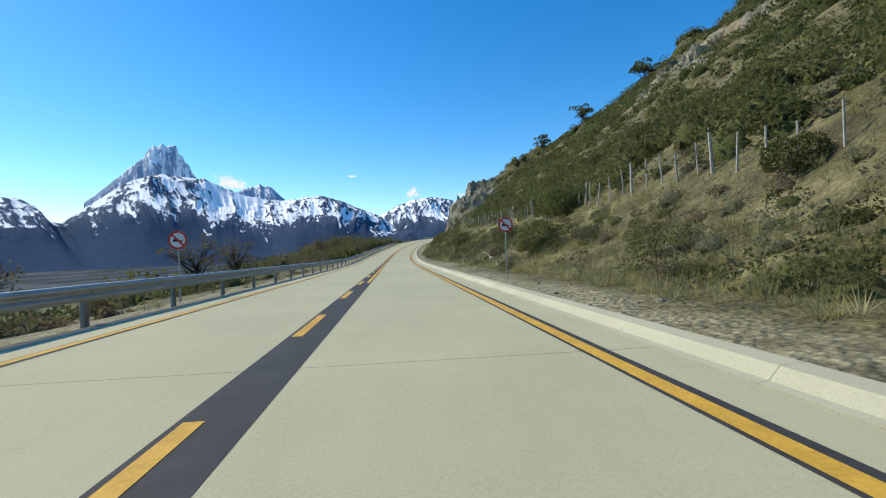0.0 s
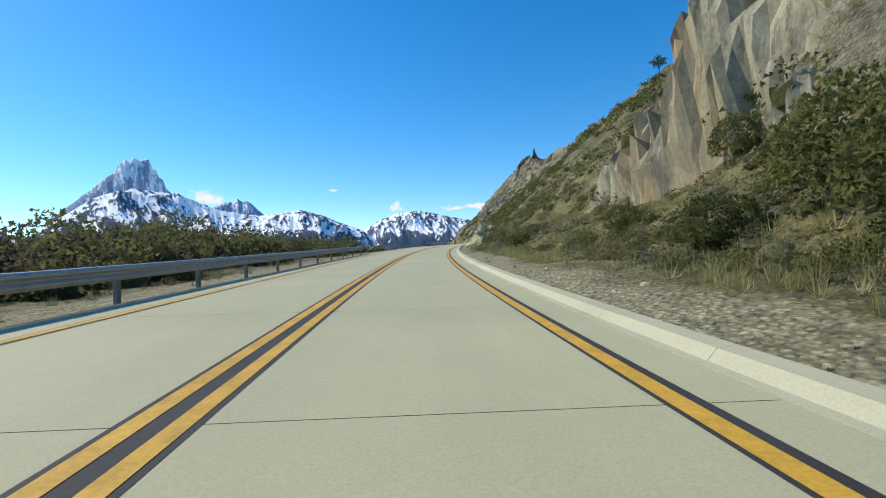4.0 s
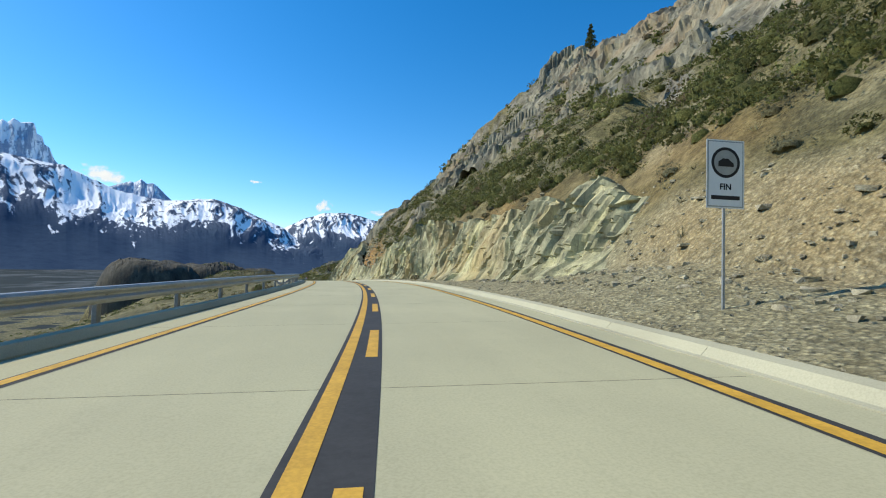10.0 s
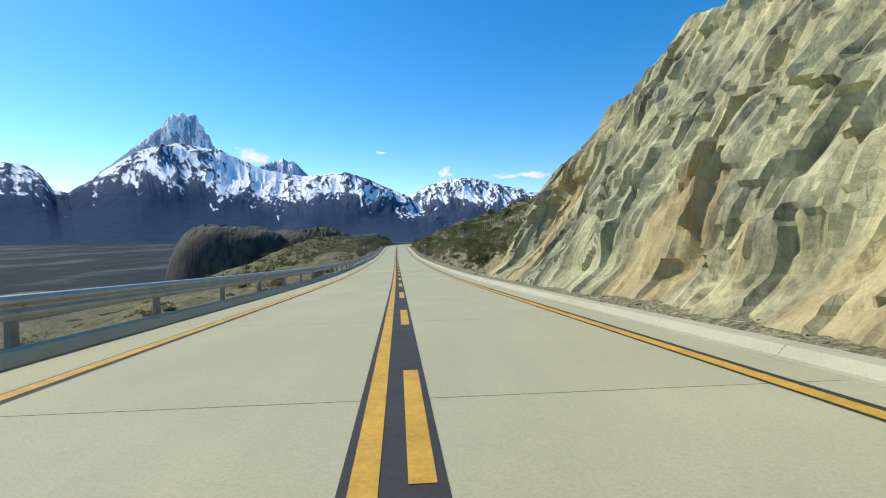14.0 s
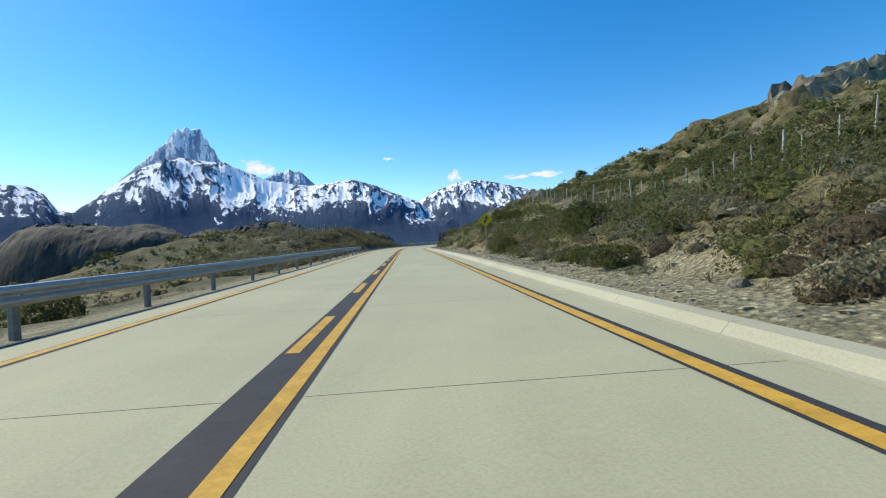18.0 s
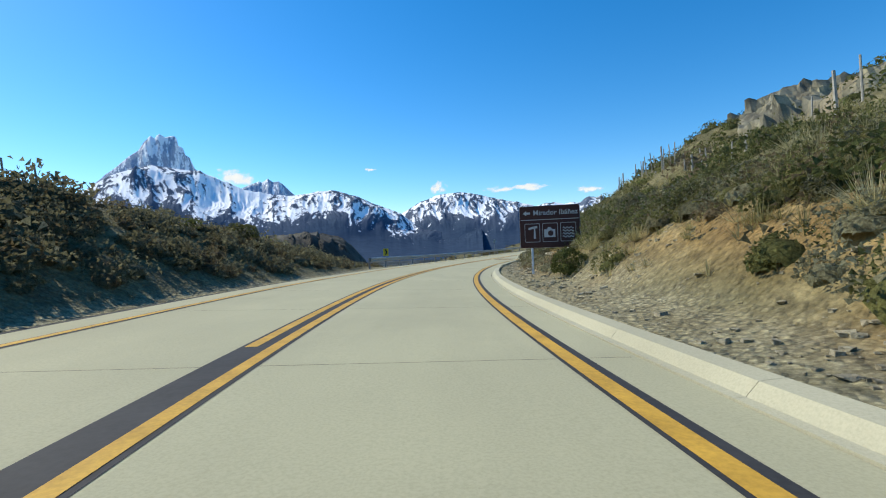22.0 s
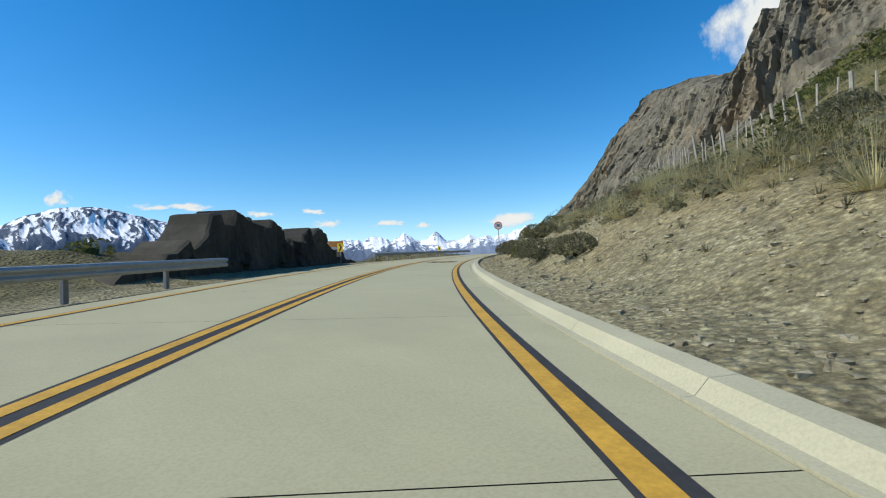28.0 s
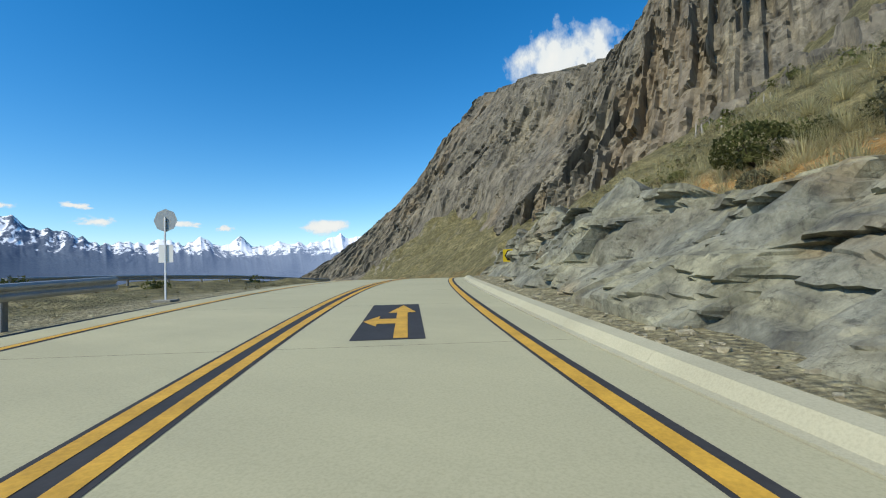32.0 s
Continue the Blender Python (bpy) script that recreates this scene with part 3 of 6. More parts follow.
lie = sn.new("ShaderNodeAttribute")
lie.attribute_name = "cover"
lies = sn.new("ShaderNodeSeparateColor")
sl.new(lie.outputs["Color"], lies.inputs["Color"])
patchy = calc(sn, sl, "ADD", lies.outputs["Red"], calc(sn, sl, "MULTIPLY", calc(sn, sl, "SUBTRACT", rough_n, 0.5), 1.1))
patchy = calc(sn, sl, "ADD", patchy, calc(sn, sl, "MULTIPLY", calc(sn, sl, "SUBTRACT", grain_n, 0.5), 1.6))
snow_mask = ramp(sn, sl, patchy, [(0.40, (0, 0, 0)), (0.60, (1, 1, 1))])
# blue distance haze is put into these rock and forest colours
hazed_rock_tone = ramp(sn, sl, grain_n, [(0.35, (0.05, 0.068, 0.105)), (0.65, (0.13, 0.16, 0.215))])
hazed_pale_tone = ramp(sn, sl, grain_n, [(0.38, (0.17, 0.22, 0.32)), (0.62, (0.42, 0.49, 0.60))])
hazed_wood_tone = ramp(sn, sl, rough_n, [(0.3, (0.036, 0.058, 0.096)), (0.7, (0.055, 0.084, 0.132))])
hazed_stone_tone = mixed(sn, sl, lies.outputs["Blue"], mixed(sn, sl, lies.outputs["Green"], hazed_wood_tone, hazed_rock_tone), hazed_pale_tone)
sl.new(mixed(sn, sl, snow_mask, hazed_stone_tone, (0.88, 0.90, 0.94)), sb.inputs["Base Color"])

sb.inputs["Specular IOR Level"].default_value = 0.0
HEART = np.array([0.0, 480.0])


def massif(name, label, pairs, near_r, far_r, step_az, rows, craggy, snow_from, seed, pale=0.0):
    """A range seen round the valley: crest heights by bearing, falling towards the valley in spurs, gullies and chutes."""
    marks = sorted((a - 2.0 * min(1, max(0, (a - 8) / 18)), e) for a, e in pairs)
    az = np.arange(marks[0][0], marks[-1][0], step_az)
    tt = np.concatenate([np.linspace(0, 0.3, rows // 5)[:-1], np.linspace(0.3, 1.0, rows), [1.03, 1.1, 1.25]])
    ma, mt = np.meshgrid(az, tt, indexing="ij")
    el = np.interp(ma, [m[0] for m in marks], [m[1] for m in marks])
    el = el + 0.05 * fbm(ma * 1.7, ma * 0, 4, seed) + np.interp(ma, [-20, -10], [0.5, 0.0]) * ridged(ma / 3.4, ma * 0, 4, seed + 40) * np.clip(mt, 0, 1) ** 3
    mr = near_r + (far_r - near_r) * mt + 90 * fbm(ma / 6, mt * 2, 2, seed + 1)
    top = far_r * np.tan(np.radians(el))
    form = np.where(mt < 1, mt ** 1.2, 1 - (mt - 1) * 1.6)
    across, down = ma * math.radians(far_r), mt * (far_r - near_r)
    across = across + 35 * fbm(across / 420, down / 420, 2, seed + 2) + 8 * fbm(across / 50, down / 90, 2, seed + 12)
    spur = ridged(across / 330, down / 1100, 2, seed + 3) - 0.2
    gully = ridged(across / 95, down / 480, 4, seed + 4)
    rib = ridged(across / 34, down / (130 if craggy < 8 else 240), 3, seed + 5)
    hold = np.clip(mt * 2.2 - 0.8, 0, 1) * np.clip((1.0 - mt) * 5.0, 0.03, 1)
    relief = np.interp(ma, [-30, -12], [0.45, 1.0])
    z = -40 + (top + 40) * form + relief * (0.085 * spur + 0.03 * gully + 0.009 * rib) * (top + 60) * hold + 0.012 * craggy * rib * np.clip(mt * 3 - 1.4, 0, 1) * 18 * np.clip((1.02 - mt) * 9, 0.3, 1)
    line_z = snow_from * np.interp(ma, [-50, -26, -14, 0], [0.6, 0.68, 0.85, 1.0]) + 70 * np.clip((ma + 30) / 15, 0.3, 1) * fbm(ma / 5.0, mt * 0, 3, seed + 6)
    over = (z - line_z) / 190
    over = np.where(over < 0, over * np.interp(ma, [-30, -8], [3.2, 1.15]), over)
    bed = 0.34 * gully + 0.40 * rib + 0.2 * spur + 0.3 * fbm(across / 14, down / 60, 3, seed + 9)
    snow = np.clip(0.66 + np.clip(over, -1.8, 0.36) - bed * np.interp(ma, [-45, -20], [0.6, 1.0]), 0, 1)
    if pale:
        snow = np.clip(0.60 - 0.34 * rib - 0.2 * gully + 0.16 * over + 0.25 * fbm(across / 12, down / 40, 3, seed + 9), 0, 1)
    bare = np.clip((z - line_z + 90) / 120, 0, 1)
    p_ = np.stack([HEART[0] + mr * np.sin(np.radians(-ma)), HEART[1] + mr * np.cos(np.radians(ma)), z], -1)
    # blue channel: share of the paler hazed rock colour, growing eastwards with painted haze
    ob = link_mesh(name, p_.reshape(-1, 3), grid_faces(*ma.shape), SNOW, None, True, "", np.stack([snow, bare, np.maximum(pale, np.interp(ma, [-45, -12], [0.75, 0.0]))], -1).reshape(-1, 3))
    return tagged(ob, label, "mountain", kind="structure")


WEST = [(72, 4.6), (60, 5.2), (52, 5.8), (48, 6.6), (46, 6.6), (44.6, 5.8), (43.7, 4.3), (42.6, 4.0), (41.5, 5.0), (38.9, 7.0), (37, 8.5), (36, 9.0), (35, 9.4), (33.5, 9.75), (32, 9.6), (30, 9.3), (29, 9.2), (28.1, 8.8), (26.4, 8.2), (24.5, 7.4), (22, 7.1), (20, 6.95), (18.5, 7.0), (15.9, 7.35), (13.8, 7.5), (10.7, 6.7), (8.0, 5.7), (5.7, 4.7), (4.2, 3.6), (1, 2.8), (-4, 2.4)]
NORTH = [(8, 3.0), (5.5, 4.6), (3.3, 5.8), (1.2, 6.5), (-1.6, 6.8), (-4.2, 6.3), (-5.7, 5.95), (-8.3, 5.4), (-10.3, 4.8), (-12.3, 5.1), (-14.5, 5.2), (-16.9, 5.4), (-18.2, 5.0), (-19.7, 4.5), (-22.0, 4.1), (-25.4, 3.5), (-28, 3.2), (-32, 3.2), (-37.5, 3.3), (-42.3, 3.6), (-48, 3.8), (-60, 3.6), (-78, 3.5)]
TOWER = [(40, 6.0), (38.9, 6.9), (37, 8.7), (36, 9.7), (35.1, 10.6), (34.5, 11.0), (34.0, 11.9), (33.5, 12.5), (33.1, 12.3), (32.7, 12.75), (32.2, 12.5), (31.6, 12.65), (31.2, 12.55), (31.0, 11.7), (30.6, 11.5), (30.4, 10.8), (30.0, 10.6), (29.6, 9.6), (28.9, 8.7), (27.5, 7.6), (25.5, 7.3), (24, 7.9), (23.0, 8.35), (22.6, 8.25), (21.9, 8.75), (21.3, 8.4), (20.6, 8.5), (19.8, 7.9), (18.5, 6.8), (17, 5.5)]
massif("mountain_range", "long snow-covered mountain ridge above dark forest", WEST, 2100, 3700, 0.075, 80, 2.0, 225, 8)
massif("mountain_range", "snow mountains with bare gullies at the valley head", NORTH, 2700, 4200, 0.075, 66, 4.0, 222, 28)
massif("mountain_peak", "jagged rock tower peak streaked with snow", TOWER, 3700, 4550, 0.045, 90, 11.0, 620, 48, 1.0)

def stacked(x, z, wide, tall, k, tilt=0.6):
    """Upright joint blocks in uneven columns: depth of each block with its own lean, and a value of its own."""
    x = x / wide + 0.42 * fbm(x / wide * 0.9, x * 0, 2, k)
    col = np.floor(x)
    z = z / tall * (0.6 + 0.9 * hashed(col, 0 * col, k + 3)) + 7.3 * hashed(col, 0 * col + 1, k + 4)
    z = z + 0.35 * smooth_noise(z * 0.9, col * 3.1, k + 8) + (hashed(col, 0 * col + 2, k + 9) - 0.5) * 1.1 * (x - col)
    row = np.floor(z)
    fx, fz = x - col - 0.5, z - row - 0.5
    v = hashed(col, row, k + 5) * 2 - 1 + tilt * (hashed(col, row, k + 6) * 2 - 1) * fx * 2 + 0.5 * tilt * (hashed(col, row, k + 7) * 2 - 1) * fz * 2
    # the bank's shade is put into its colour by the dark knoll rock
    return v, hashed(col, row, k + 10) * 2 - 1


def broken(x, z, size, k, shear=0.25):
    """Blasted rock: flat faces and joint blocks at four scales, smooth in some places and shattered in others. Depth, tone and stain."""
    x = x + shear * z + 0.10 * size * fbm(x / (3.0 * size), z / (4.0 * size), 2, k + 9)
    shatter = np.clip(0.85 + 1.1 * fbm(x / (5.0 * size), z / (4.0 * size), 3, k + 5), 0.25, 1.4)
    crowd = np.clip(0.55 + 1.1 * fbm(x / (7.0 * size), z / (7.0 * size), 2, k + 6), 0.2, 1.1)
    huge, tone0, _ = hewn(x / (4.6 * size), z / (6.5 * size), k, 0.6)
    big, tone1 = stacked(x, z, 1.9 * size, 4.6 * size, k + 20, 0.9)
    mid_, tone2 = stacked(x, z, 0.72 * size, 2.1 * size, k + 40, 0.9)
    small, tone3 = stacked(x, z, 0.30 * size, 0.85 * size, k + 60, 0.9)
    chip, _, _ = hewn(x / (0.5 * size), z / (0.9 * size), k + 80, 0.7)
    d = 0.55 * huge + 0.42 * crowd * big + shatter * (0.36 * mid_ + 0.19 * small) + 0.08 * chip
    tone = np.clip(0.5 + 0.10 * tone0 + 0.14 * crowd * tone1 + shatter * (0.15 * tone2 + 0.10 * tone3) + 0.2 * fbm(x / (2 * size), z / (2 * size), 4, k), 0, 1)
    stain = np.clip(2.4 * (fbm(x / (3.0 * size), z / (8.0 * size), 3, k + 3) - 0.20), 0, 0.8) * np.clip(0.6 + 0.6 * tone1, 0, 1)
    return d, tone, stain


# ---- rocky knolls out on the left ----
# dark rock, with the shade of its road-facing sides put into the colour
SHADEROCK = rocky("shade_dark_rock", (0.085, 0.078, 0.064), (0.03, 0.028, 0.025), (0.10, 0.085, 0.055), True, 0.12, 0.6, True)
for cx, cy, wide, deep, tall in KNOLLS:
    kx, ky = np.meshgrid(np.arange(-1.06, 1.06, 0.014), np.arange(-1.06, 1.06, 0.016), indexing="ij")
    kx, ky = cx + kx * wide, cy + ky * deep
    far_k = np.hypot((kx - cx) / wide, (ky - cy) / deep)
    bump = np.clip(1 - far_k ** 4, 0, 1) ** 0.5
    d, tone, stain = broken(kx, ky, 3.2, 63, 0.3)
    kz = -30 + bump * (30 + tall + 0.5 + 0.9 * d + 1.6 * fbm(kx / 14, ky / 14, 4, 3))
    knoll_ob = link_mesh("rocky_knoll", np.stack([kx, ky, kz], -1).reshape(-1, 3), grid_faces(*kx.shape)[:, ::-1], SHADEROCK, None, False, "", np.stack([tone, 0.3 * stain, 0 * tone], -1).reshape(-1, 3))
    tagged(knoll_ob, "dark rounded rock knoll rising from the valley edge", "rock knoll", kind="structure")

# ---- the dark crag ahead past the bend ----
foot = np.array([(95, 520, 4), (118, 590, 4), (140, 660, 3), (165, 712, 2), (215, 772, 2), (285, 850, 0), (322, 925, -4), (330, 985, -12), (318, 1040, -25)], float)
brow = np.array([(190, 520, 72), (185, 600, 82), (192, 660, 84), (206, 706, 80), (236, 733, 70), (330, 800, 111), (430, 862, 147), (418, 935, 60), (372, 1010, 2)], float)
cv = np.linspace(0, 1, 640)
kv = np.linspace(0, 1, len(foot))
F = np.stack([np.interp(cv, kv, foot[:, j]) for j in range(3)], -1)
B = np.stack([np.interp(cv, kv, brow[:, j]) for j in range(3)], -1)
F, B = eased(F, 18), eased(B, 9)
wv = np.concatenate([np.linspace(0, 1, 150), [1.06, 1.15, 1.3, 1.6]])
cc, ww = np.meshgrid(cv, wv, indexing="ij")
lift = np.where(ww < 1, 0.30 * ww + 0.70 * np.clip((ww - 0.18) / 0.82, 0, 1) ** 0.8, 1 + 0.05 * np.sin((ww - 1) * 5))
cp = F[:, None, :] + (B - F)[:, None, :] * np.stack([ww, ww, lift], -1)
cl = cc * 620
d1, tone, stain = broken(cl, cp[..., 2], 9.0, 5, 0.0)
d2, tone2, _ = broken(cl, cp[..., 2], 3.2, 15, 0.0)
d3, tone3, _ = broken(cl, cp[..., 2], 1.5, 25, 0.0)
push = 4.6 * d1 + 1.7 * d2 + 0.7 * d3 + 6.0 * fbm(cl / 60, ww * 3, 3, 2)
out = np.stack([F[:, 1] * 0 - 0.8, F[:, 0] * 0 + 0.1, F[:, 0] * 0 + 0.25], -1)[:, None, :]
cp = cp + out * (push * np.clip(ww * 6, 0, 1))[..., None]
crag = link_mesh("crag", cp.reshape(-1, 3), grid_faces(*cc.shape)[:, ::-1], CRAG, None, False, "", np.stack([0.6 * tone + 0.4 * tone2, 0.5 * stain, 0 * tone], -1).reshape(-1, 3))
tagged(crag, "steep dark brown rock crag above the bend", "cliff", kind="structure")

# ---- road ----
road = new("road")
tagged(road, "pale concrete two-lane highway with yellow lines", "road", kind="structure")


def ribbon(name, s0, s1, profile, mat, parent, step_m=1.0, close=False, label="", smooth=False):
    """A strip along the road with the given cross-section of (u, dz) points."""
    count = max(2, int(math.ceil((s1 - s0) / step_m)) + 1)
    s = np.linspace(s0, s1, count)
    p = np.stack([place(s, u, dz) for u, dz in profile], 1)
    if close:
        p = np.concatenate([p, p[:, :1]], 1)
    verts, faces = p.reshape(-1, 3), grid_faces(count, p.shape[1])
    return link_mesh(name, verts, faces, mat, parent, smooth, label)


ribbon("road_bed", S_FIRST + 1, S_LAST - 1, [(-4.7, -0.22), (-4.6, -0.035), (4.75, -0.035), (4.85, -0.22)], BED, road, 2.0, label="dark joints between the slabs")


def slab(s0, s1, u0, u1):
    g = 0.006
    s = np.array([s0 + g, (s0 + s1) / 2, s1 - g])
    p = []
    for u, dz in ((u0 + g, -0.06), (u0 + g, -0.004), (u0 + g + 0.012, 0.0), (u1 - g - 0.012, 0.0), (u1 - g, -0.004), (u1 - g, -0.06)):
        p.append(place(s, u, dz))
    p = np.stack(p, 1)
    return p.reshape(-1, 3), grid_faces(3, 6)


SLAB_LEN = 5.0
for lane, (u0, u1) in enumerate(((-4.25, 0.0), (0.0, 4.12))):
    s0 = -5.0
    while s0 < 742:
        v, f_ = slab(s0, s0 + SLAB_LEN, u0, u1)
        link_mesh("concrete_slab", v, f_, SLAB, road)
        s0 += SLAB_LEN
far_v, far_f, count_v = [], [], 0
for u0, u1 in ((-4.25, 0.0), (0.0, 4.12)):
    for s0 in [*np.arange(-65, -5, 5.0), *np.arange(745, S_LAST - 8, 5.0)]:
        v, f_ = slab(s0, s0 + 5.0, u0, u1)
        far_v.append(v)
        far_f.append(f_ + count_v)
        count_v += len(v)
ob = link_mesh("far_slabs", np.concatenate(far_v), np.concatenate(far_f), SLAB, road)
tagged(ob, kind="stuff")

# painted lines: black ground first, yellow on top
def painted(name, s0, s1, u, width, mat, dz=0.004):
    return ribbon(name, s0, s1, [(u - width / 2, dz), (u + width / 2, dz)], mat, road, 1.0)


END = S_LAST - 12
painted("edge_line_backing", -60, END, 3.43, 0.31, BLACK, 0.003)
painted("edge_line", -60, END, 3.40, 0.17, YELLOW, 0.007)
painted("edge_line_backing", -60, END, -3.38, 0.26, BLACK, 0.003)
painted("edge_line", -60, END, -3.40, 0.15, YELLOW, 0.007)
painted("centre_backing", -60, END, 0.0, 0.56, BLACK, 0.003)


def dashes(s0, s1, u):
    s = s0
    while s + 2.5 < s1:
        painted("dash", s, s + 2.5, u, 0.15, YELLOW, 0.007)
        s += 6.0


dashes(-53, 92, -0.15)
painted("centre_line", 92, 448, -0.15, 0.15, YELLOW, 0.007)
dashes(451.5, 560, -0.15)
painted("centre_line", 561, END, -0.15, 0.15, YELLOW, 0.007)
painted("centre_line", 20, 262, 0.15, 0.15, YELLOW, 0.007)
dashes(265.5, 458, 0.15)
painted("centre_line", 461, END, 0.15, 0.15, YELLOW, 0.007)

# kerb of cast lengths
kerb = new("kerb")
tagged(kerb, "pale cast concrete kerb along the road", "kerb", kind="structure")
s0 = -4.0
while s0 < 748:
    if not (29.0 < s0 < 31.0 or 590 < s0 < 592 or 648 < s0 < 650):
        p = np.stack([place(np.array([s0 + 0.003, s0 + 2.497]), u, dz) for u, dz in ((4.13, -0.1), (4.13, 0.012), (4.22, 0.02), (4.32, 0.13), (4.53, 0.15), (4.55, -0.1))], 1)
        v, f_ = p.reshape(-1, 3), [tuple(q) for q in grid_faces(2, 6)] + [(5, 4, 3, 2, 1, 0), (6, 7, 8, 9, 10, 11)]
        link_mesh("kerb_length", v, f_, KERB, kerb)
    s0 += 2.5
ob = ribbon("far_kerb", 748, END, [(4.13, -0.1), (4.13, 0.012), (4.22, 0.02), (4.32, 0.13), (4.53, 0.15), (4.55, -0.1)], KERB, kerb, 2.5)
tagged(ob, kind="stuff")
# low concrete edge under the left rail
edge = new("road_edge_beam")
tagged(edge, "low concrete edge under the crash barrier", "kerb", kind="structure")
ribbon("edge_beam", 250, 475, [(-4.28, -0.1), (-4.28, 0.02), (-4.38, 0.16), (-4.56, 0.17), (-4.58, -0.2)], KERB, edge, 2.0)

# ---- blasted rock faces ----
def rock_face(name, s0, s1, mat, label, spacing=0.11, rows=48, size=1.0, depth=0.46, lean=0.12, flat=(1.0, 1.0), seed=5, rusty=0.6):
    s = np.arange(s0, s1, spacing)
    v = np.concatenate([np.linspace(0, 1, rows), [1.03]])
    ss, vv = np.meshgrid(s, v, indexing="ij")
    tu, tz, cu, cz, mu, mz, ru, rz = steps(RIGHT, ss)
    cz = cz + 0.5 * fbm(ss / 4.0, ss * 0, 3, 7) + 0.3 * hewn(ss / 1.6, ss * 0, seed)[0]
    fade = np.clip((ss - s0) / 5, 0, 1) * np.clip((s1 - ss) / 5, 0, 1)
    z = tz - 0.35 + (cz + 0.5) * np.minimum(vv, 1.0) - (vv > 1) * 0.4 - (1 - fade) * cz * 0.5 * vv
    u = tu - 0.25 + cu * vv ** 1.08 + (vv > 1) * 0.9 + (1 - fade) * 0.7
    bulge = 0.45 * fbm(ss / 3.5 + 0.2 * z, z / 4.0, 3, 17)
    d, tone, stain = broken(ss / flat[0], z / flat[1], size, seed, 0.0)
    ss = ss - lean * (z - tz)
    # a litter of broken pieces heaped along the foot
    foot_ = np.clip(1 - (z - tz + 0.3) / 0.8, 0, 1)
    p = place(ss, np.maximum(u - bulge - depth * d - 0.5 * foot_, 5.15), z)
    cover = np.stack([np.clip(1.05 * tone - 0.02, 0, 1), rusty * stain, 0 * tone], -1).reshape(-1, 3)
    ob = link_mesh(name, p.reshape(-1, 3), grid_faces(*ss.shape), mat, None, False, "", cover)
    return tagged(ob, label, "rock face", kind="structure")


rock_face("rock_cutting", 157, 272, CUTROCK, "pale grey-yellow blasted rock cutting with vertical fractures", seed=5, size=0.72)
rock_face("rock_cutting", 281, 403, CUTROCK, "tall pale green-grey blasted rock cutting with ochre soil above", seed=15, size=0.95, rows=70)
rock_face("rock_cutting", 727, 790, SLATE, "layered blue-grey slate bank beside the kerb", lean=0.6, flat=(2.6, 0.36), seed=35, rusty=0.12)


def crag_patch(s0, s1, u0, u1, amount, label, mat=None, spacing=0.3, size=3.2):
    """Bare rock standing out of the slope: a rough skin of broken faces, falling back into the hill at the rim."""
    s, u = np.meshgrid(np.arange(s0, s1, spacing), np.arange(u0, u1, spacing), indexing="ij")
    e = np.clip(np.minimum(np.minimum(s - s0, s1 - s) / 5, np.minimum(u - u0, u1 - u) / 2.5), 0, 1)
    rim = np.clip(e * 1.7 + 1.1 * fbm(s / 9, u / 6, 3, 88) - 0.35, 0, 1)
    d, tone, stain = broken(s, 0.9 * rise(s, u) + 0.9 * u, size * 0.36, 71, 0.0)
    swell = fbm(s / (size * 1.6), u / (size * 1.4), 2, 73)
    lift = amount * (0.2 + 0.5 * d + 0.4 * swell) * rim - 1.3 * (1 - rim)
    p = place(s, u - lift * 0.6 * rim, rise(s, u) + lift)
    ob = link_mesh("rock_outcrop", p.reshape(-1, 3), grid_faces(*s.shape), mat or CRAG2, None, False, "", np.stack([tone, 0.6 * stain, 0 * tone], -1).reshape(-1, 3))
    return tagged(ob, label, "rock outcrop", kind="structure")


CRAG2 = rocky("outcrop_rock", (0.31, 0.285, 0.21), (0.11, 0.10, 0.08), (0.33, 0.22, 0.11), True, 0.3, 0.66, True)
crag_patch(97, 122, 12.5, 24, 1.8, "dark fractured rock outcrop above the wire fence")
crag_patch(112, 130, 11, 20, 2.6, "tall pale rock bluff standing over bushes")
crag_patch(40, 56, 30, 42, 1.6, "pale rock patch among hillside trees")
crag_patch(290, 356, 24, 52, 1.8, "grey cliff bands on the upper slope", size=4.5)
crag_patch(346, 382, 11.5, 32, 1.3, "fractured grey cliff above ochre soil", size=2.6)
crag_patch(215, 262, 22, 42, 1.6, "grey rock ribs between bushes", size=3.6)
crag_patch(560, 640, 74, 104, 4.0, "distant brown rock bluff on the hilltop", size=8, spacing=1.2)
crag_patch(572, 598, 19, 30, 1.3, "broken rock knobs on the bushy slope", size=2.6)
crag_patch(610, 642, 8.6, 14.5, 1.3, "grey-brown rock outcrop among bushes above the gravel", size=2.4)
crag_patch(606, 646, 20, 36, 1.2, "banded grey-brown ledge with ochre top", size=3.6)
crag_patch(726, 790, 28, 48, 2.2, "dark crag foot above the grass slope", CRAG, size=5.0)


# ---- plants ----
LEAF_DARK = foliage("dark_green_leaves", (0.05, 0.066, 0.022), (0.16, 0.182, 0.058))
LEAF_OLIVE = foliage("olive_leaves", (0.078, 0.09, 0.03), (0.235, 0.25, 0.085))
LEAF_GREY = foliage("grey_green_leaves", (0.125, 0.125, 0.07), (0.31, 0.30, 0.185))
LEAF_BROWN = foliage("brown_twigs", (0.095, 0.078, 0.045), (0.24, 0.19, 0.11))
STRAW = foliage("straw_grass", (0.38, 0.34, 0.16), (0.70, 0.63, 0.36), leaves=False)
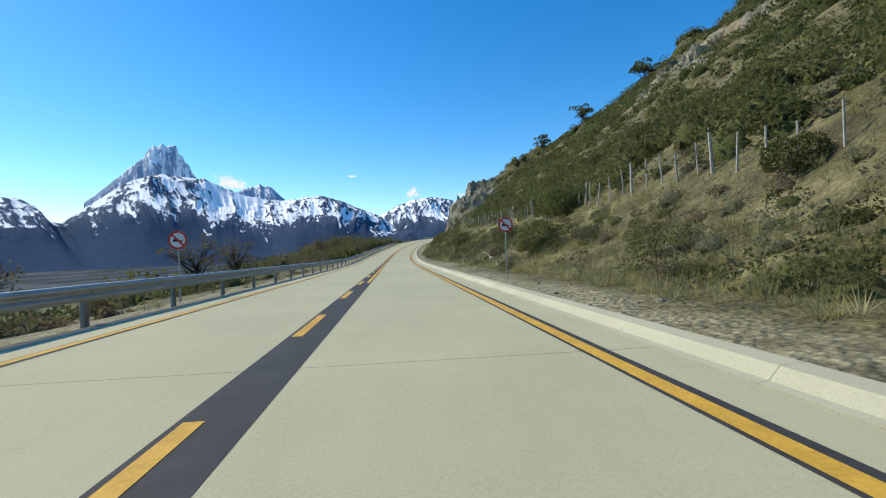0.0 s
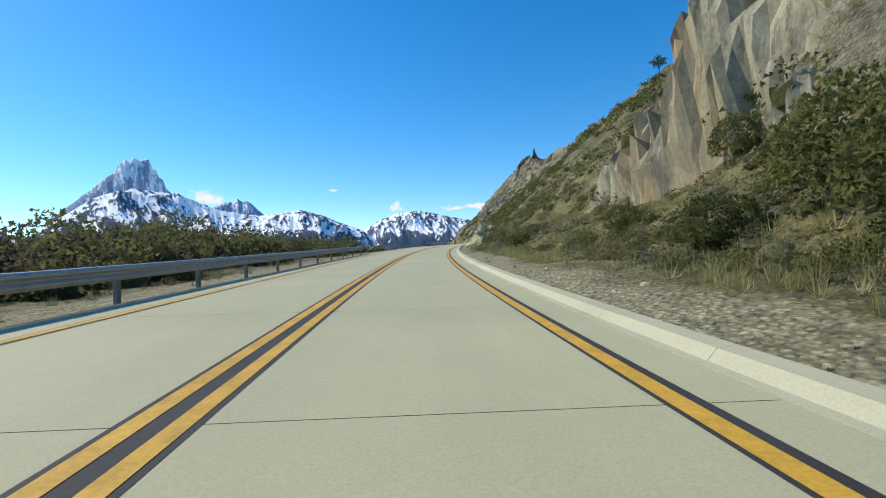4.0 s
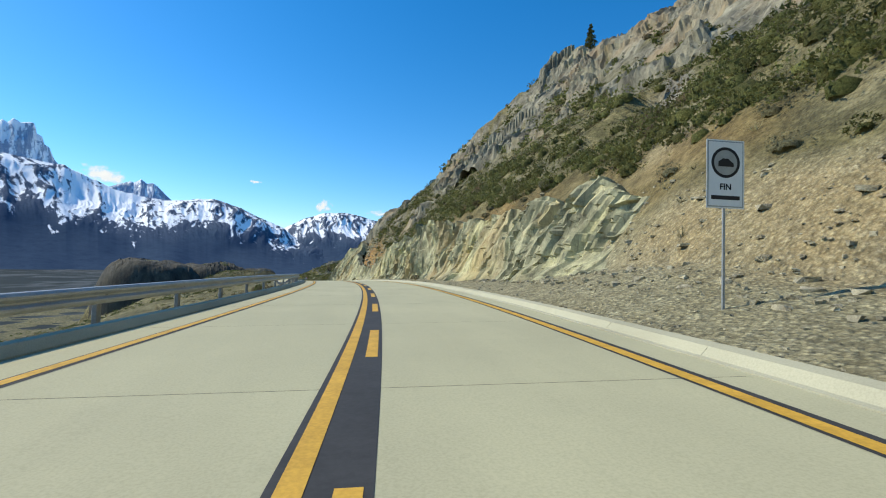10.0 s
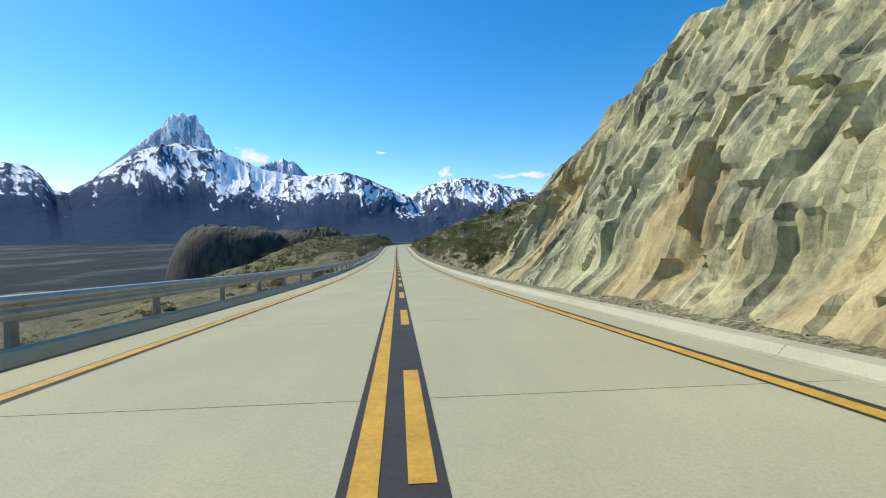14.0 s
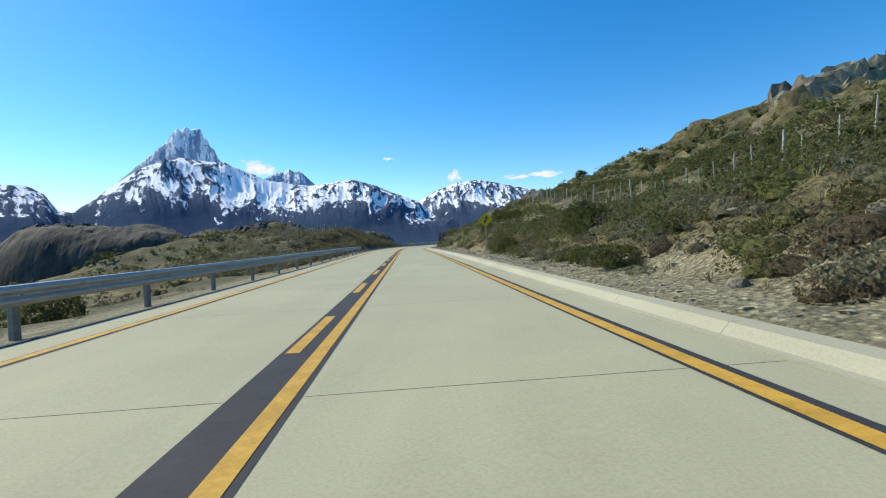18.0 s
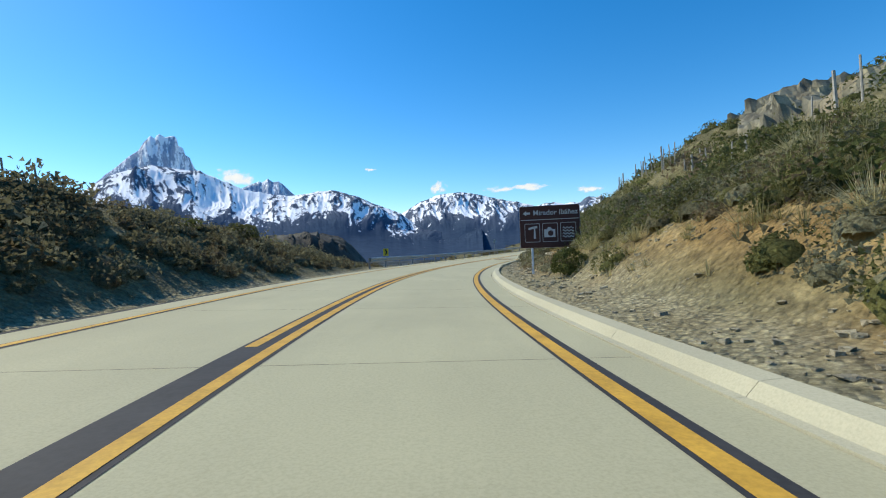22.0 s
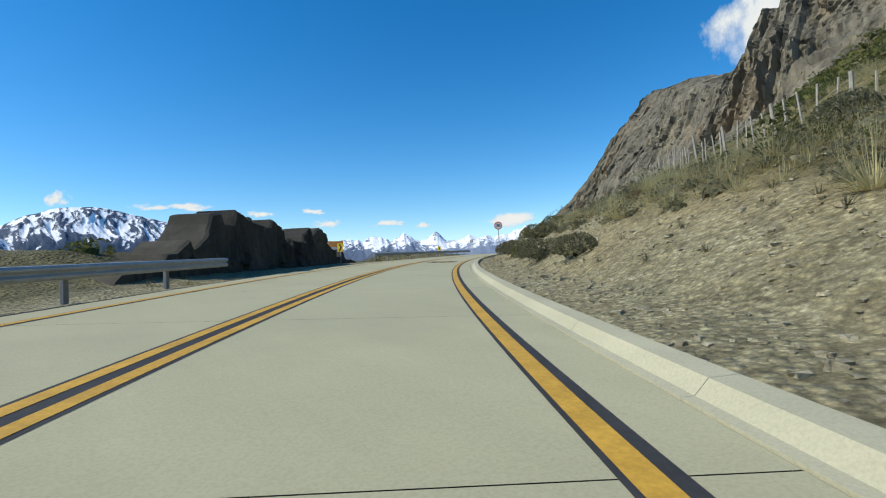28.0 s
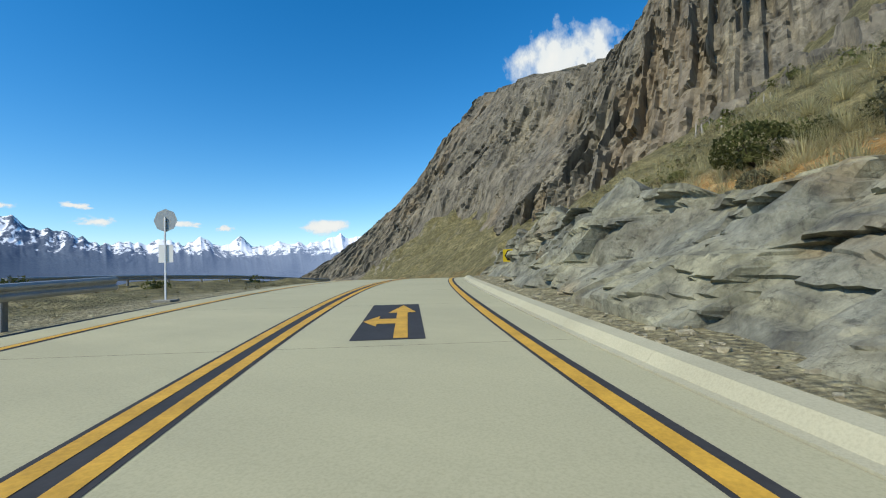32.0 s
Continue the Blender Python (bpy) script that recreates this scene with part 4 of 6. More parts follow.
BARK = rocky("bark", (0.10, 0.08, 0.06), (0.04, 0.032, 0.025), (0.12, 0.105, 0.085), True, 3.0, 0.6)
MEADOW = foliage("meadow_grass", (0.24, 0.225, 0.09), (0.50, 0.46, 0.21), leaves=False)


def leaf_cloud(centres, radii, squash, cards, size, seed, lobes=5):
    """Leaf cards of many plants: quads strewn through lumpy crowns. Returns points and faces."""
    r = np.random.default_rng(seed)
    n = len(centres)
    way_ = r.normal(size=(n, cards, 3))
    way_[..., 2] = np.abs(way_[..., 2]) * 0.9 + 0.05 * way_[..., 2]
    way_ /= np.linalg.norm(way_, axis=-1)[..., None]
    lobe = r.normal(size=(n, lobes, 3))
    lobe[..., 2] = np.abs(lobe[..., 2])
    lobe /= np.linalg.norm(lobe, axis=-1)[..., None]
    near = np.max(np.einsum("nck,nlk->ncl", way_, lobe), -1)
    reach = (0.62 + 0.43 * np.clip((near - 0.45) / 0.55, 0, 1)) * (0.74 + 0.26 * r.random((n, cards)) ** 0.5)
    mid = centres[:, None, :] + way_ * (radii[:, None] * reach)[..., None] * np.array([1, 1, 1.0]) * np.stack([np.ones(n), np.ones(n), squash], -1)[:, None, :]
    a = r.normal(size=(n, cards, 3)) + 0.4 * way_
    a /= np.linalg.norm(a, axis=-1)[..., None]
    b = np.cross(a, r.normal(size=(n, cards, 3)))
    b /= np.linalg.norm(b, axis=-1)[..., None]
    k = (size * (0.6 + 0.8 * r.random((n, cards))))[..., None] if np.isscalar(size) else (size[:, None] * (0.6 + 0.8 * r.random((n, cards))))[..., None]
    v = np.stack([mid - a * k, mid + b * k * 0.95, mid + a * k * 0.8 - b * k * 0.35], 2).reshape(-1, 3)
    return v, np.arange(len(v)).reshape(-1, 3)


def bodies(centres, radii, squash, seed, fine=1):
    """The dense inside of many shrubs: lumpy low shells under the leaf cards."""
    base = bmesh.new()
    bmesh.ops.create_icosphere(base, subdivisions=fine, radius=1.0)
    bmesh.ops.delete(base, geom=[v for v in base.verts if v.co.z < -0.45], context="VERTS")
    base.verts.index_update()
    bv = np.array([tuple(v.co) for v in base.verts])
    bf = np.array([[v.index for v in f_.verts] for f_ in base.faces])
    base.free()
    n, m = len(centres), len(bv)
    r = np.random.default_rng(seed)
    off = r.uniform(0, 90, (n, 1))
    lump = 0.50 + 0.09 * fbm(bv[None, :, 0] * 1.7 + off, bv[None, :, 1] * 1.7 + bv[None, :, 2] * 2.1 + off, 3, seed)
    v = centres[:, None, :] + bv[None] * (lump * radii[:, None])[..., None] * np.stack([np.ones(n), np.ones(n), squash], -1)[:, None, :]
    return v.reshape(-1, 3), (bf[None] + m * np.arange(n)[:, None, None]).reshape(-1, 3)


def scatter(count, s_range, u_range, seed, want=None):
    r = np.random.default_rng(seed)
    s = r.uniform(*s_range, count)
    u = u_range[0] + (u_range[1] - u_range[0]) * r.random(count) ** 1.25
    if want is not None:
        keep = want(s, u) > r.random(count)
        s, u = s[keep], u[keep]
    return s, u


def scrub(name, s, u, mat, label, radius=(0.5, 1.3), squash=(0.6, 0.95), cards=70, size=0.2, seed=1):
    r = np.random.default_rng(seed)
    n = len(s)
    p = place(s, u, rise(s, u))
    rad = r.uniform(*radius, n) * (0.7 + 0.6 * r.random(n))
    p[:, 2] -= 0.12 * rad
    flat_ = r.uniform(*squash, n)
    v, f_ = leaf_cloud(p, rad, flat_, int(cards * 0.9), 0.8 * size * (0.75 + 0.25 * rad), seed + 1)
    if cards > 30:
        bv, bf = bodies(p, rad, flat_, seed + 2, 2 if cards >= 140 else 1)
        f_ = np.concatenate([f_, bf + len(v)])
        v = np.concatenate([v, bv])
    ob = link_mesh(name, v, f_, mat, None, True)
    return tagged(ob, label, "scrub", kind="stuff")


FENCES = [[(-8, 12.6), (30, 12.8), (60, 13.2), (90, 13.5), (118, 14.5)],
          [(404, 14.5), (440, 15.0), (500, 15.5), (560, 15.5), (598, 15.0)],
          [(600, 14.5), (640, 14.0), (670, 14.5), (700, 17.5), (735, 21.5), (775, 23)]]


def wooded(s, u):
    """How thick the scrub grows at s, u on the right-hand slope."""
    tu, tz, cu, cz, mu, mz, ru, rz = steps(RIGHT, s)
    base = steps([(-70, 1.0), (150, 1.0), (165, 0.9), (260, 1.0), (345, 0.8), (375, 0.5), (395, 0.85), (470, 0.9), (560, 0.9), (610, 0.75), (650, 0.7), (700, 0.55), (740, 0.6), (800, 0.7)], s)[0]
    cut = steps(CUTTINGS, s)[0]
    clear = np.where(cut > 0.5, u > tu + cu + 3.0, u > 5.4 + (tu + cu - 5) * steps(GRAVEL, s)[0])
    clear = np.where((s > 505) & (s < 640), u > tu + cu * 0.6, clear)
    for stops in FENCES:
        line_u = steps(stops, s)[0]
        clear = clear * ~((s > stops[0][0]) & (s < stops[-1][0]) & (u > line_u - 1.1) & (u < line_u + 0.35))
    patch = np.clip(0.85 + 0.7 * fbm(s / 14, u / 10, 2, 99), 0.35, 1)
    return base * clear * patch


s_, u_ = scatter(9000, (-15, 760), (7.5, 30), 11, wooded)
for lo, hi, cards, leaf in ((0, 12.0, 220, 0.065), (12.0, 99, 72, 0.125)):
    band = (u_ >= lo) & (u_ < hi)
    bs, bu = s_[band], u_[band]
    third = len(bs) // 3
    scrub("near_scrub", bs[:third], bu[:third], LEAF_DARK, "dark green shrubs on the slope by the road", (0.4, 1.1), (0.6, 1.0), cards, leaf, 21)
    scrub("near_scrub", bs[third:2 * third], bu[third:2 * third], LEAF_OLIVE, "olive shrubs on the slope by the road", (0.4, 1.0), (0.6, 0.95), cards, leaf, 22)
    scrub("near_scrub", bs[2 * third:], bu[2 * third:], LEAF_GREY, "grey-green low shrubs on the slope by the road", (0.35, 0.8), (0.5, 0.85), cards, leaf * 0.85, 23)
s_, u_ = scatter(8000, (40, 740), (26, 70), 12, wooded)
half = len(s_) // 2
scrub("hill_scrub", s_[:half], u_[:half], LEAF_DARK, "dark green scrub covering the hill", (0.6, 1.5), (0.55, 0.9), 36, 0.26, 31)
scrub("hill_scrub", s_[half:], u_[half:], LEAF_OLIVE, "olive scrub covering the hill", (0.6, 1.5), (0.55, 0.9), 36, 0.25, 32)
# dense dark band above the ochre soil of the first cuttings
pick = np.random.default_rng(96)
s_ = pick.uniform(168, 392, 1500)
u_ = steps(RIGHT, s_)[0] + steps(RIGHT, s_)[2] + 2.2 + steps([(335, 0), (345, 2.0), (375, 2.0), (385, 0)], s_)[0] + 11 * pick.random(1500) ** 1.4
scrub("shrub_band", s_[::2], u_[::2], LEAF_DARK, "dense dark shrubs above the ochre soil", (0.5, 1.3), (0.7, 1.1), 100, 0.12, 97)
scrub("shrub_band", s_[1::2], u_[1::2], LEAF_OLIVE, "dense olive shrubs above the ochre soil", (0.5, 1.2), (0.7, 1.1), 100, 0.12, 98)
# shrubs and roots hanging over the ochre bank
s_ = pick.uniform(500, 650, 560)
u_ = steps(RIGHT, s_)[0] + steps(RIGHT, s_)[2] + 2.6 * pick.random(560) - 0.15
scrub("bank_top_shrubs", s_[::3], u_[::3], LEAF_OLIVE, "olive shrubs hanging over the ochre bank", (0.4, 0.9), (0.7, 1.0), 150, 0.075, 99)
scrub("bank_top_shrubs", s_[1::3], u_[1::3], LEAF_GREY, "grey cushion shrubs along the top of the ochre bank", (0.4, 0.9), (0.7, 1.0), 150, 0.07, 100)
scrub("bank_top_shrubs", s_[2::3], u_[2::3], LEAF_BROWN, "dry brown brush and roots hanging over the ochre bank", (0.4, 0.8), (0.6, 0.9), 150, 0.07, 101)
s_ = pick.uniform(508, 594, 900)
u_ = -6.1 - 5.5 * pick.random(900)
scrub("bank_face_scrub", s_[::2], u_[::2], LEAF_GREY, "grey brush on the shaded face of the earth bank", (0.4, 0.9), (0.6, 1.0), 140, 0.08, 103)
scrub("bank_face_scrub", s_[1::2], u_[1::2], LEAF_BROWN, "brown brush on the shaded face of the earth bank", (0.4, 0.8), (0.6, 1.0), 140, 0.075, 104)
s_ = pick.uniform(396, 500, 420)
u_ = steps(RIGHT, s_)[0] + steps(RIGHT, s_)[2] * 0.6 + 4.5 * pick.random(420)
scrub("gravel_bank_shrubs", s_[::2], u_[::2], LEAF_GREY, "rounded grey shrubs on the gravel bank", (0.4, 1.0), (0.7, 1.0), 170, 0.07, 105)
scrub("gravel_bank_shrubs", s_[1::2], u_[1::2], LEAF_OLIVE, "olive shrubs on the gravel bank", (0.4, 0.9), (0.7, 1.0), 170, 0.07, 106)
s_ = pick.uniform(594, 712, 300)
u_ = steps(RIGHT, s_)[0] + steps(RIGHT, s_)[2] * 0.5 + 4.0 * pick.random(300)
scrub("gravel_bank_shrubs", s_, u_, LEAF_GREY, "grey-green low shrubs on the stony bank", (0.3, 0.75), (0.6, 0.9), 170, 0.06, 107)
# thick brush crowding down to the verge
def verge_brush(s, u):
    tu, _, cu, *_ = steps(RIGHT, s)
    thick = steps([(-10, 0.6), (60, 0.7), (76, 1.0), (112, 0.95), (145, 0.6), (158, 0), (404, 0), (410, 0.45), (470, 0.5), (478, 1.0), (508, 0.8), (560, 0.8), (600, 0.8), (645, 0.4), (660, 0.1), (706, 0.15), (712, 0.9), (727, 0.9), (730, 0), (770, 0)], s)[0]
    return thick * (u > tu - 0.4 + steps([(100, -0.15), (400, 0.0), (505, 0.0), (520, 0.3), (560, 0.35), (575, 0.1), (640, 0.3), (655, 0.8), (708, 0.7), (716, 0.3)], s)[0] * cu) * np.clip(0.75 + fbm(s / 5, u / 3, 2, 44), 0, 1)


s_, u_ = scatter(6000, (-6, 728), (5.9, 12.0), 121, verge_brush)
scrub("verge_brush", s_[::3], u_[::3], LEAF_GREY, "dry grey brush crowding down to the verge", (0.4, 0.9), (0.6, 0.95), 330, 0.05, 122)
scrub("verge_brush", s_[1::3], u_[1::3], LEAF_OLIVE, "olive brush crowding down to the verge", (0.4, 0.95), (0.65, 1.0), 330, 0.052, 123)
scrub("verge_brush", s_[2::3], u_[2::3], LEAF_BROWN, "brown twiggy brush crowding down to the verge", (0.35, 0.8), (0.6, 0.95), 300, 0.05, 124)
# low heath between the shrubs
s_, u_ = scatter(11000, (-5, 765), (7.0, 42), 81, wooded)
scrub("low_heath", s_[::2], u_[::2], LEAF_GREY, "low grey-brown heath between the shrubs", (0.25, 0.6), (0.4, 0.7), 20, 0.12, 82)
scrub("low_heath", s_[1::2], u_[1::2], LEAF_BROWN, "low brown heath between the shrubs", (0.25, 0.6), (0.4, 0.7), 20, 0.12, 83)
# woodland on the first hillside
s_, u_ = scatter(1600, (-5, 112), (13.5, 66), 13)
half = len(s_) // 2
scrub("hill_wood", s_[:half], u_[:half], LEAF_DARK, "dense small dark trees covering the first hillside", (0.8, 1.7), (0.7, 1.1), 130, 0.135, 33)
scrub("hill_wood", s_[half:], u_[half:], LEAF_OLIVE, "dense small olive trees covering the first hillside", (0.8, 1.7), (0.7, 1.1), 130, 0.135, 36)
s_, u_ = scatter(160, (-5, 60), (14, 24), 14)
scrub("hill_wood", s_, u_, LEAF_OLIVE, "sunlit green shrubs at the foot of the hillside", (0.9, 1.8), (0.8, 1.2), 220, 0.13, 34)
# green shrubs crowding the slope by the second bend
s_, u_ = scatter(2500, (474, 660), (7.8, 30), 86, wooded)
scrub("slope_shrubs", s_[::2], u_[::2], LEAF_OLIVE, "dense green shrubs crowding the slope", (0.4, 1.0), (0.7, 1.1), 110, 0.10, 87)
scrub("slope_shrubs", s_[1::2], u_[1::2], LEAF_DARK, "dense dark green shrubs crowding the slope", (0.4, 1.0), (0.7, 1.1), 110, 0.10, 88)
s_, u_ = scatter(1500, (640, 790), (25, 66), 125, lambda s, u: np.clip(0.5 + 1.2 * fbm(s / 12, u / 10, 2, 126), 0, 1))
scrub("crag_scrub", s_[::2], u_[::2], LEAF_DARK, "dark green shrubs on the slope under the crag", (0.6, 1.4), (0.7, 1.0), 90, 0.13, 127)
scrub("crag_scrub", s_[1::2], u_[1::2], LEAF_OLIVE, "olive shrubs on the slope under the crag", (0.6, 1.3), (0.7, 1.0), 90, 0.13, 128)
# twiggy brown growth
s_, u_ = scatter(420, (-20, 700), (11, 45), 15, wooded)
scrub("dry_scrub", s_, u_, LEAF_BROWN, "leafless brown brushwood on the slope", (0.6, 1.4), (0.7, 1.1), 90, 0.14, 35)


def left_growth(s, u):
    return steps([(-70, 0.8), (60, 0.9), (100, 1.0), (170, 1.0), (188, 0.5), (230, 0.25), (400, 0.35), (480, 0.6), (540, 0.9), (580, 0.8), (600, 0.3), (655, 0.6), (690, 0.5), (705, 0.2), (760, 0.15), (800, 0.15)], s)[0]


s_, u_ = scatter(1500, (-25, 780), (-8.5, -45), 16, left_growth)
half = len(s_) // 2
scrub("roadside_scrub", s_[:half], u_[:half], LEAF_DARK, "dark scrub beyond the crash barrier", (0.5, 1.3), (0.7, 1.0), 100, 0.14, 41)
scrub("roadside_scrub", s_[half:], u_[half:], LEAF_BROWN, "brown-green scrub beyond the crash barrier", (0.5, 1.2), (0.7, 1.0), 100, 0.13, 42)
s_, u_ = scatter(480, (84, 202), (-9, -28), 17)
scrub("thicket", s_, u_, LEAF_OLIVE, "tall olive thicket beside the road", (1.1, 2.0), (1.0, 1.6), 170, 0.16, 43)
s_, u_ = scatter(260, (66, 170), (-9.5, -26), 90)
scrub("thicket", s_, u_, LEAF_BROWN, "tall leafless brown thicket beside the road", (1.1, 2.1), (1.1, 1.7), 150, 0.13, 91)
s_, u_ = scatter(240, (20, 120), (-14, -50), 18)
scrub("thicket", s_, u_, LEAF_DARK, "dark thicket on the bank below the barrier", (1.2, 2.3), (1.0, 1.5), 130, 0.19, 44)
s_, u_ = scatter(1300, (480, 660), (-25, -140), 19)
scrub("knoll_scrub", s_, u_, LEAF_DARK, "dark low growth on the rocky knoll and flats", (0.6, 1.6), (0.5, 0.8), 26, 0.36, 45)


s_, u_ = scatter(1000, (512, 592), (-7.0, -26), 71)
half = len(s_) // 2
scrub("bank_scrub", s_[:half], u_[:half], LEAF_GREY, "grey-brown scrub covering the earth bank", (0.5, 1.3), (0.6, 0.9), 90, 0.13, 46)
scrub("bank_scrub", s_[half:], u_[half:], LEAF_GREY, "grey-green scrub covering the earth bank", (0.4, 0.9), (0.6, 0.9), 90, 0.12, 47)


def tufts(name, s, u, mat, label, blades=46, height=(0.35, 0.7), seed=5, wide=0.009):
    r = np.random.default_rng(seed)
    n = len(s)
    p = place(s, u, rise(s, u) - 0.03)
    h = r.uniform(*height, n)
    turn = r.uniform(0, 2 * np.pi, (n, blades))
    lean = 1.35 * r.random((n, blades)) ** 0.75
    foot_ = p[:, None, :] + np.stack([np.cos(turn), np.sin(turn), 0 * turn], -1) * (0.3 * h[:, None] * r.random((n, blades)))[..., None]
    out_ = np.stack([np.cos(turn) * lean, np.sin(turn) * lean, np.maximum(1.05 - 0.55 * lean, 0.25)], -1) * (h[:, None] * (0.7 + 0.5 * r.random((n, blades))))[..., None]
    side = np.stack([-np.sin(turn), np.cos(turn), 0 * turn], -1) * wide
    v = np.stack([foot_ - side, foot_ + side, foot_ + out_], 2).reshape(-1, 3)
    ob = link_mesh(name, v, np.arange(len(v)).reshape(-1, 3), mat, None)
    return tagged(ob, label, "grass", kind="stuff")


def grassy(s, u):
    tu, tz, cu, cz, mu, mz, ru, rz = steps(RIGHT, s)
    base = steps([(-70, 0.8), (100, 0.7), (150, 0.4), (170, 0.25), (390, 0.3), (430, 0.5), (510, 0.7), (530, 1.0), (560, 0.8), (600, 0.6), (650, 1.0), (690, 1.0), (770, 1.0), (800, 0.6)], s)[0]
    return base * np.where(steps(CUTTINGS, s)[0] > 0.5, u > tu + cu + 1.3, u > 5.2 + (tu + cu - 5) * steps(GRAVEL, s)[0]) * np.clip(0.7 + fbm(s / 8, u / 5, 2, 55), 0, 1)


s_, u_ = scatter(12000, (-10, 770), (6.3, 24), 51, grassy)
tufts("tussock_grass", s_, u_, STRAW, "pale straw tussock grass on the slope", 24, (0.25, 0.5), 52, 0.013)
s_, u_ = scatter(5200, (640, 775), (8.0, 22), 57, lambda s, u: (u > steps(RIGHT, s)[0] + steps(RIGHT, s)[2] * 0.7) * 0.9)
tufts("tussock_grass", s_, u_, STRAW, "thick pale tussock grass above the gravel bank", 38, (0.3, 0.6), 58, 0.008)
s_, u_ = scatter(1800, (522, 566), (8.5, 17), 59, lambda s, u: (u > steps(RIGHT, s)[0] + steps(RIGHT, s)[2] * 0.5) * 0.9)
tufts("tussock_grass", s_, u_, STRAW, "thick pale tussock grass on the bank by the bend", 30, (0.3, 0.65), 60)
s_, u_ = scatter(6000, (-4, 152), (6.2, 14.5), 92, lambda s, u: (u > 5 + (steps(RIGHT, s)[0] + steps(RIGHT, s)[2] - 5) * steps(GRAVEL, s)[0] * 0.9) * np.clip(0.8 + fbm(s / 5, u / 3, 2, 33), 0.1, 1))
tufts("meadow_grass", s_, u_, MEADOW, "tall olive and straw grass behind the verge", 40, (0.25, 0.55), 93, 0.008)
s_, u_ = scatter(5600, (488, 640), (6.8, 14.5), 94, lambda s, u: (u > steps(RIGHT, s)[0] + steps(RIGHT, s)[2] * 0.6) * np.clip(0.7 + fbm(s / 5, u / 3, 2, 33), 0.1, 1))
tufts("meadow_grass", s_, u_, MEADOW, "olive and straw grass on top of the cut bank", 40, (0.25, 0.55), 95, 0.008)
s_, u_ = scatter(900, (512, 772), (7.2, 15.0), 108, lambda s, u: (u > steps(RIGHT, s)[0] + 0.6 * steps(RIGHT, s)[2]) * np.clip(0.5 + fbm(s / 7, u / 3, 2, 35), 0, 1))
tufts("big_tussocks", s_, u_, STRAW, "large pale tussocks standing on the bank", 190, (0.45, 0.8), 109, 0.008)
s_, u_ = scatter(4200, (-10, 770), (5.4, 11), 53, lambda s, u: (u > steps(RIGHT, s)[0] - 0.5) * (steps(CUTTINGS, s)[0] < 0.5) * np.clip(0.4 + fbm(s / 4, u / 2, 2, 34), 0, 1))
tufts("verge_grass", s_, u_, LEAF_GREY, "dry grey-green grass on the verge", 30, (0.15, 0.4), 54)
s_, u_ = scatter(1300, (-20, 780), (-5.4, -14), 55)
tufts("verge_grass", s_, u_, LEAF_GREY, "dry grass along the crash barrier", 30, (0.15, 0.4), 56)


# ---- single bushes close to the road ----
def bush(mat, seed, radius, tall, cards, size):
    r = np.random.default_rng(seed)
    stems = bmesh.new()
    for i in range(7):
        a, b = r.uniform(0, 6.28), r.uniform(0.25, 0.8)
        m = Matrix.Rotation(a, 4, "Z") @ Matrix.Rotation(b, 4, "X") @ Matrix.Translation((0, 0, radius * 0.35))
        bmesh.ops.create_cone(stems, segments=5, radius1=0.022 * radius + 0.008, radius2=0.006, depth=radius * 0.8, matrix=m)
    me = bpy.data.meshes.new("bush")
    stems.to_mesh(me)
    stems.free()
    me.materials.append(BARK)
    ob = new("bush", me)
    v, f_ = leaf_cloud(np.array([[0, 0, radius * 0.12]]), np.array([radius]), np.array([tall]), int(cards * 1.6), size * 0.85, seed, 7)
    bv, bf = bodies(np.array([[0, 0, radius * 0.12]]), np.array([radius * (0.45 if mat is LEAF_BROWN else 0.8)]), np.array([tall]), seed, 2)
    f_, v = np.concatenate([f_, bf + len(v)]), np.concatenate([v, bv])
    link_mesh("leaves", v, f_, mat, ob, True)
    return ob


def set_down(proto, s, u, label, scale=1.0, sink=0.05, group="bushes by the road", category="bush", r=random):
    p = place(s, u, float(rise(s, u)) - sink)
    m = pose(*[float(c) for c in p], 0, 0, r.uniform(0, 360))
    ob = copy_thing(proto, m)
    ob.scale = (scale, scale, scale)
    return tagged(ob, label, category, group)


KINDS = [(bush(LEAF_GREY, 101, 0.55, 0.8, 760, 0.042), "low grey-green cushion bush on the gravel verge"),
         (bush(LEAF_OLIVE, 102, 0.8, 0.95, 1000, 0.058), "olive shrub growing at the foot of the slope"),
         (bush(LEAF_DARK, 103, 1.0, 1.1, 1200, 0.068), "dark green leafy shrub on the bank"),
         (bush(LEAF_BROWN, 104, 0.75, 0.9, 950, 0.046), "dry brown twiggy bush on the bank"),
         (bush(LEAF_GREY, 105, 0.9, 0.75, 1200, 0.05), "rounded grey bush with fine twigs"),
         (bush(LEAF_OLIVE, 106, 1.3, 1.25, 1400, 0.08), "tall bright olive shrub by the road")]
dice = random.Random(3)
for i in range(170):
    s = dice.uniform(2, 765)
    tu, tz, cu, cz = [float(c) for c in steps(RIGHT, s)[:4]]
    rocky_here = float(steps(CUTTINGS, s)[0]) > 0.5
    if rocky_here:
        u = max(tu - dice.uniform(0.5, 0.9), 5.5) if dice.random() < 0.5 else tu + cu + dice.uniform(1.0, 3.0)
        k = dice.choice([0, 0, 3, 4])
        size = dice.uniform(0.5, 0.9)
    else:
        u = tu + dice.uniform(-1.2, cu + 3.0)
        k = dice.choice([0, 0, 1, 1, 2, 3, 4, 4, 5])
        size = dice.uniform(0.6, 1.15)
    if u < 6.1 and size > 0.6:
        u = 6.3
    set_down(KINDS[k][0], s, u, KINDS[k][1], size, 0.04, r=dice)
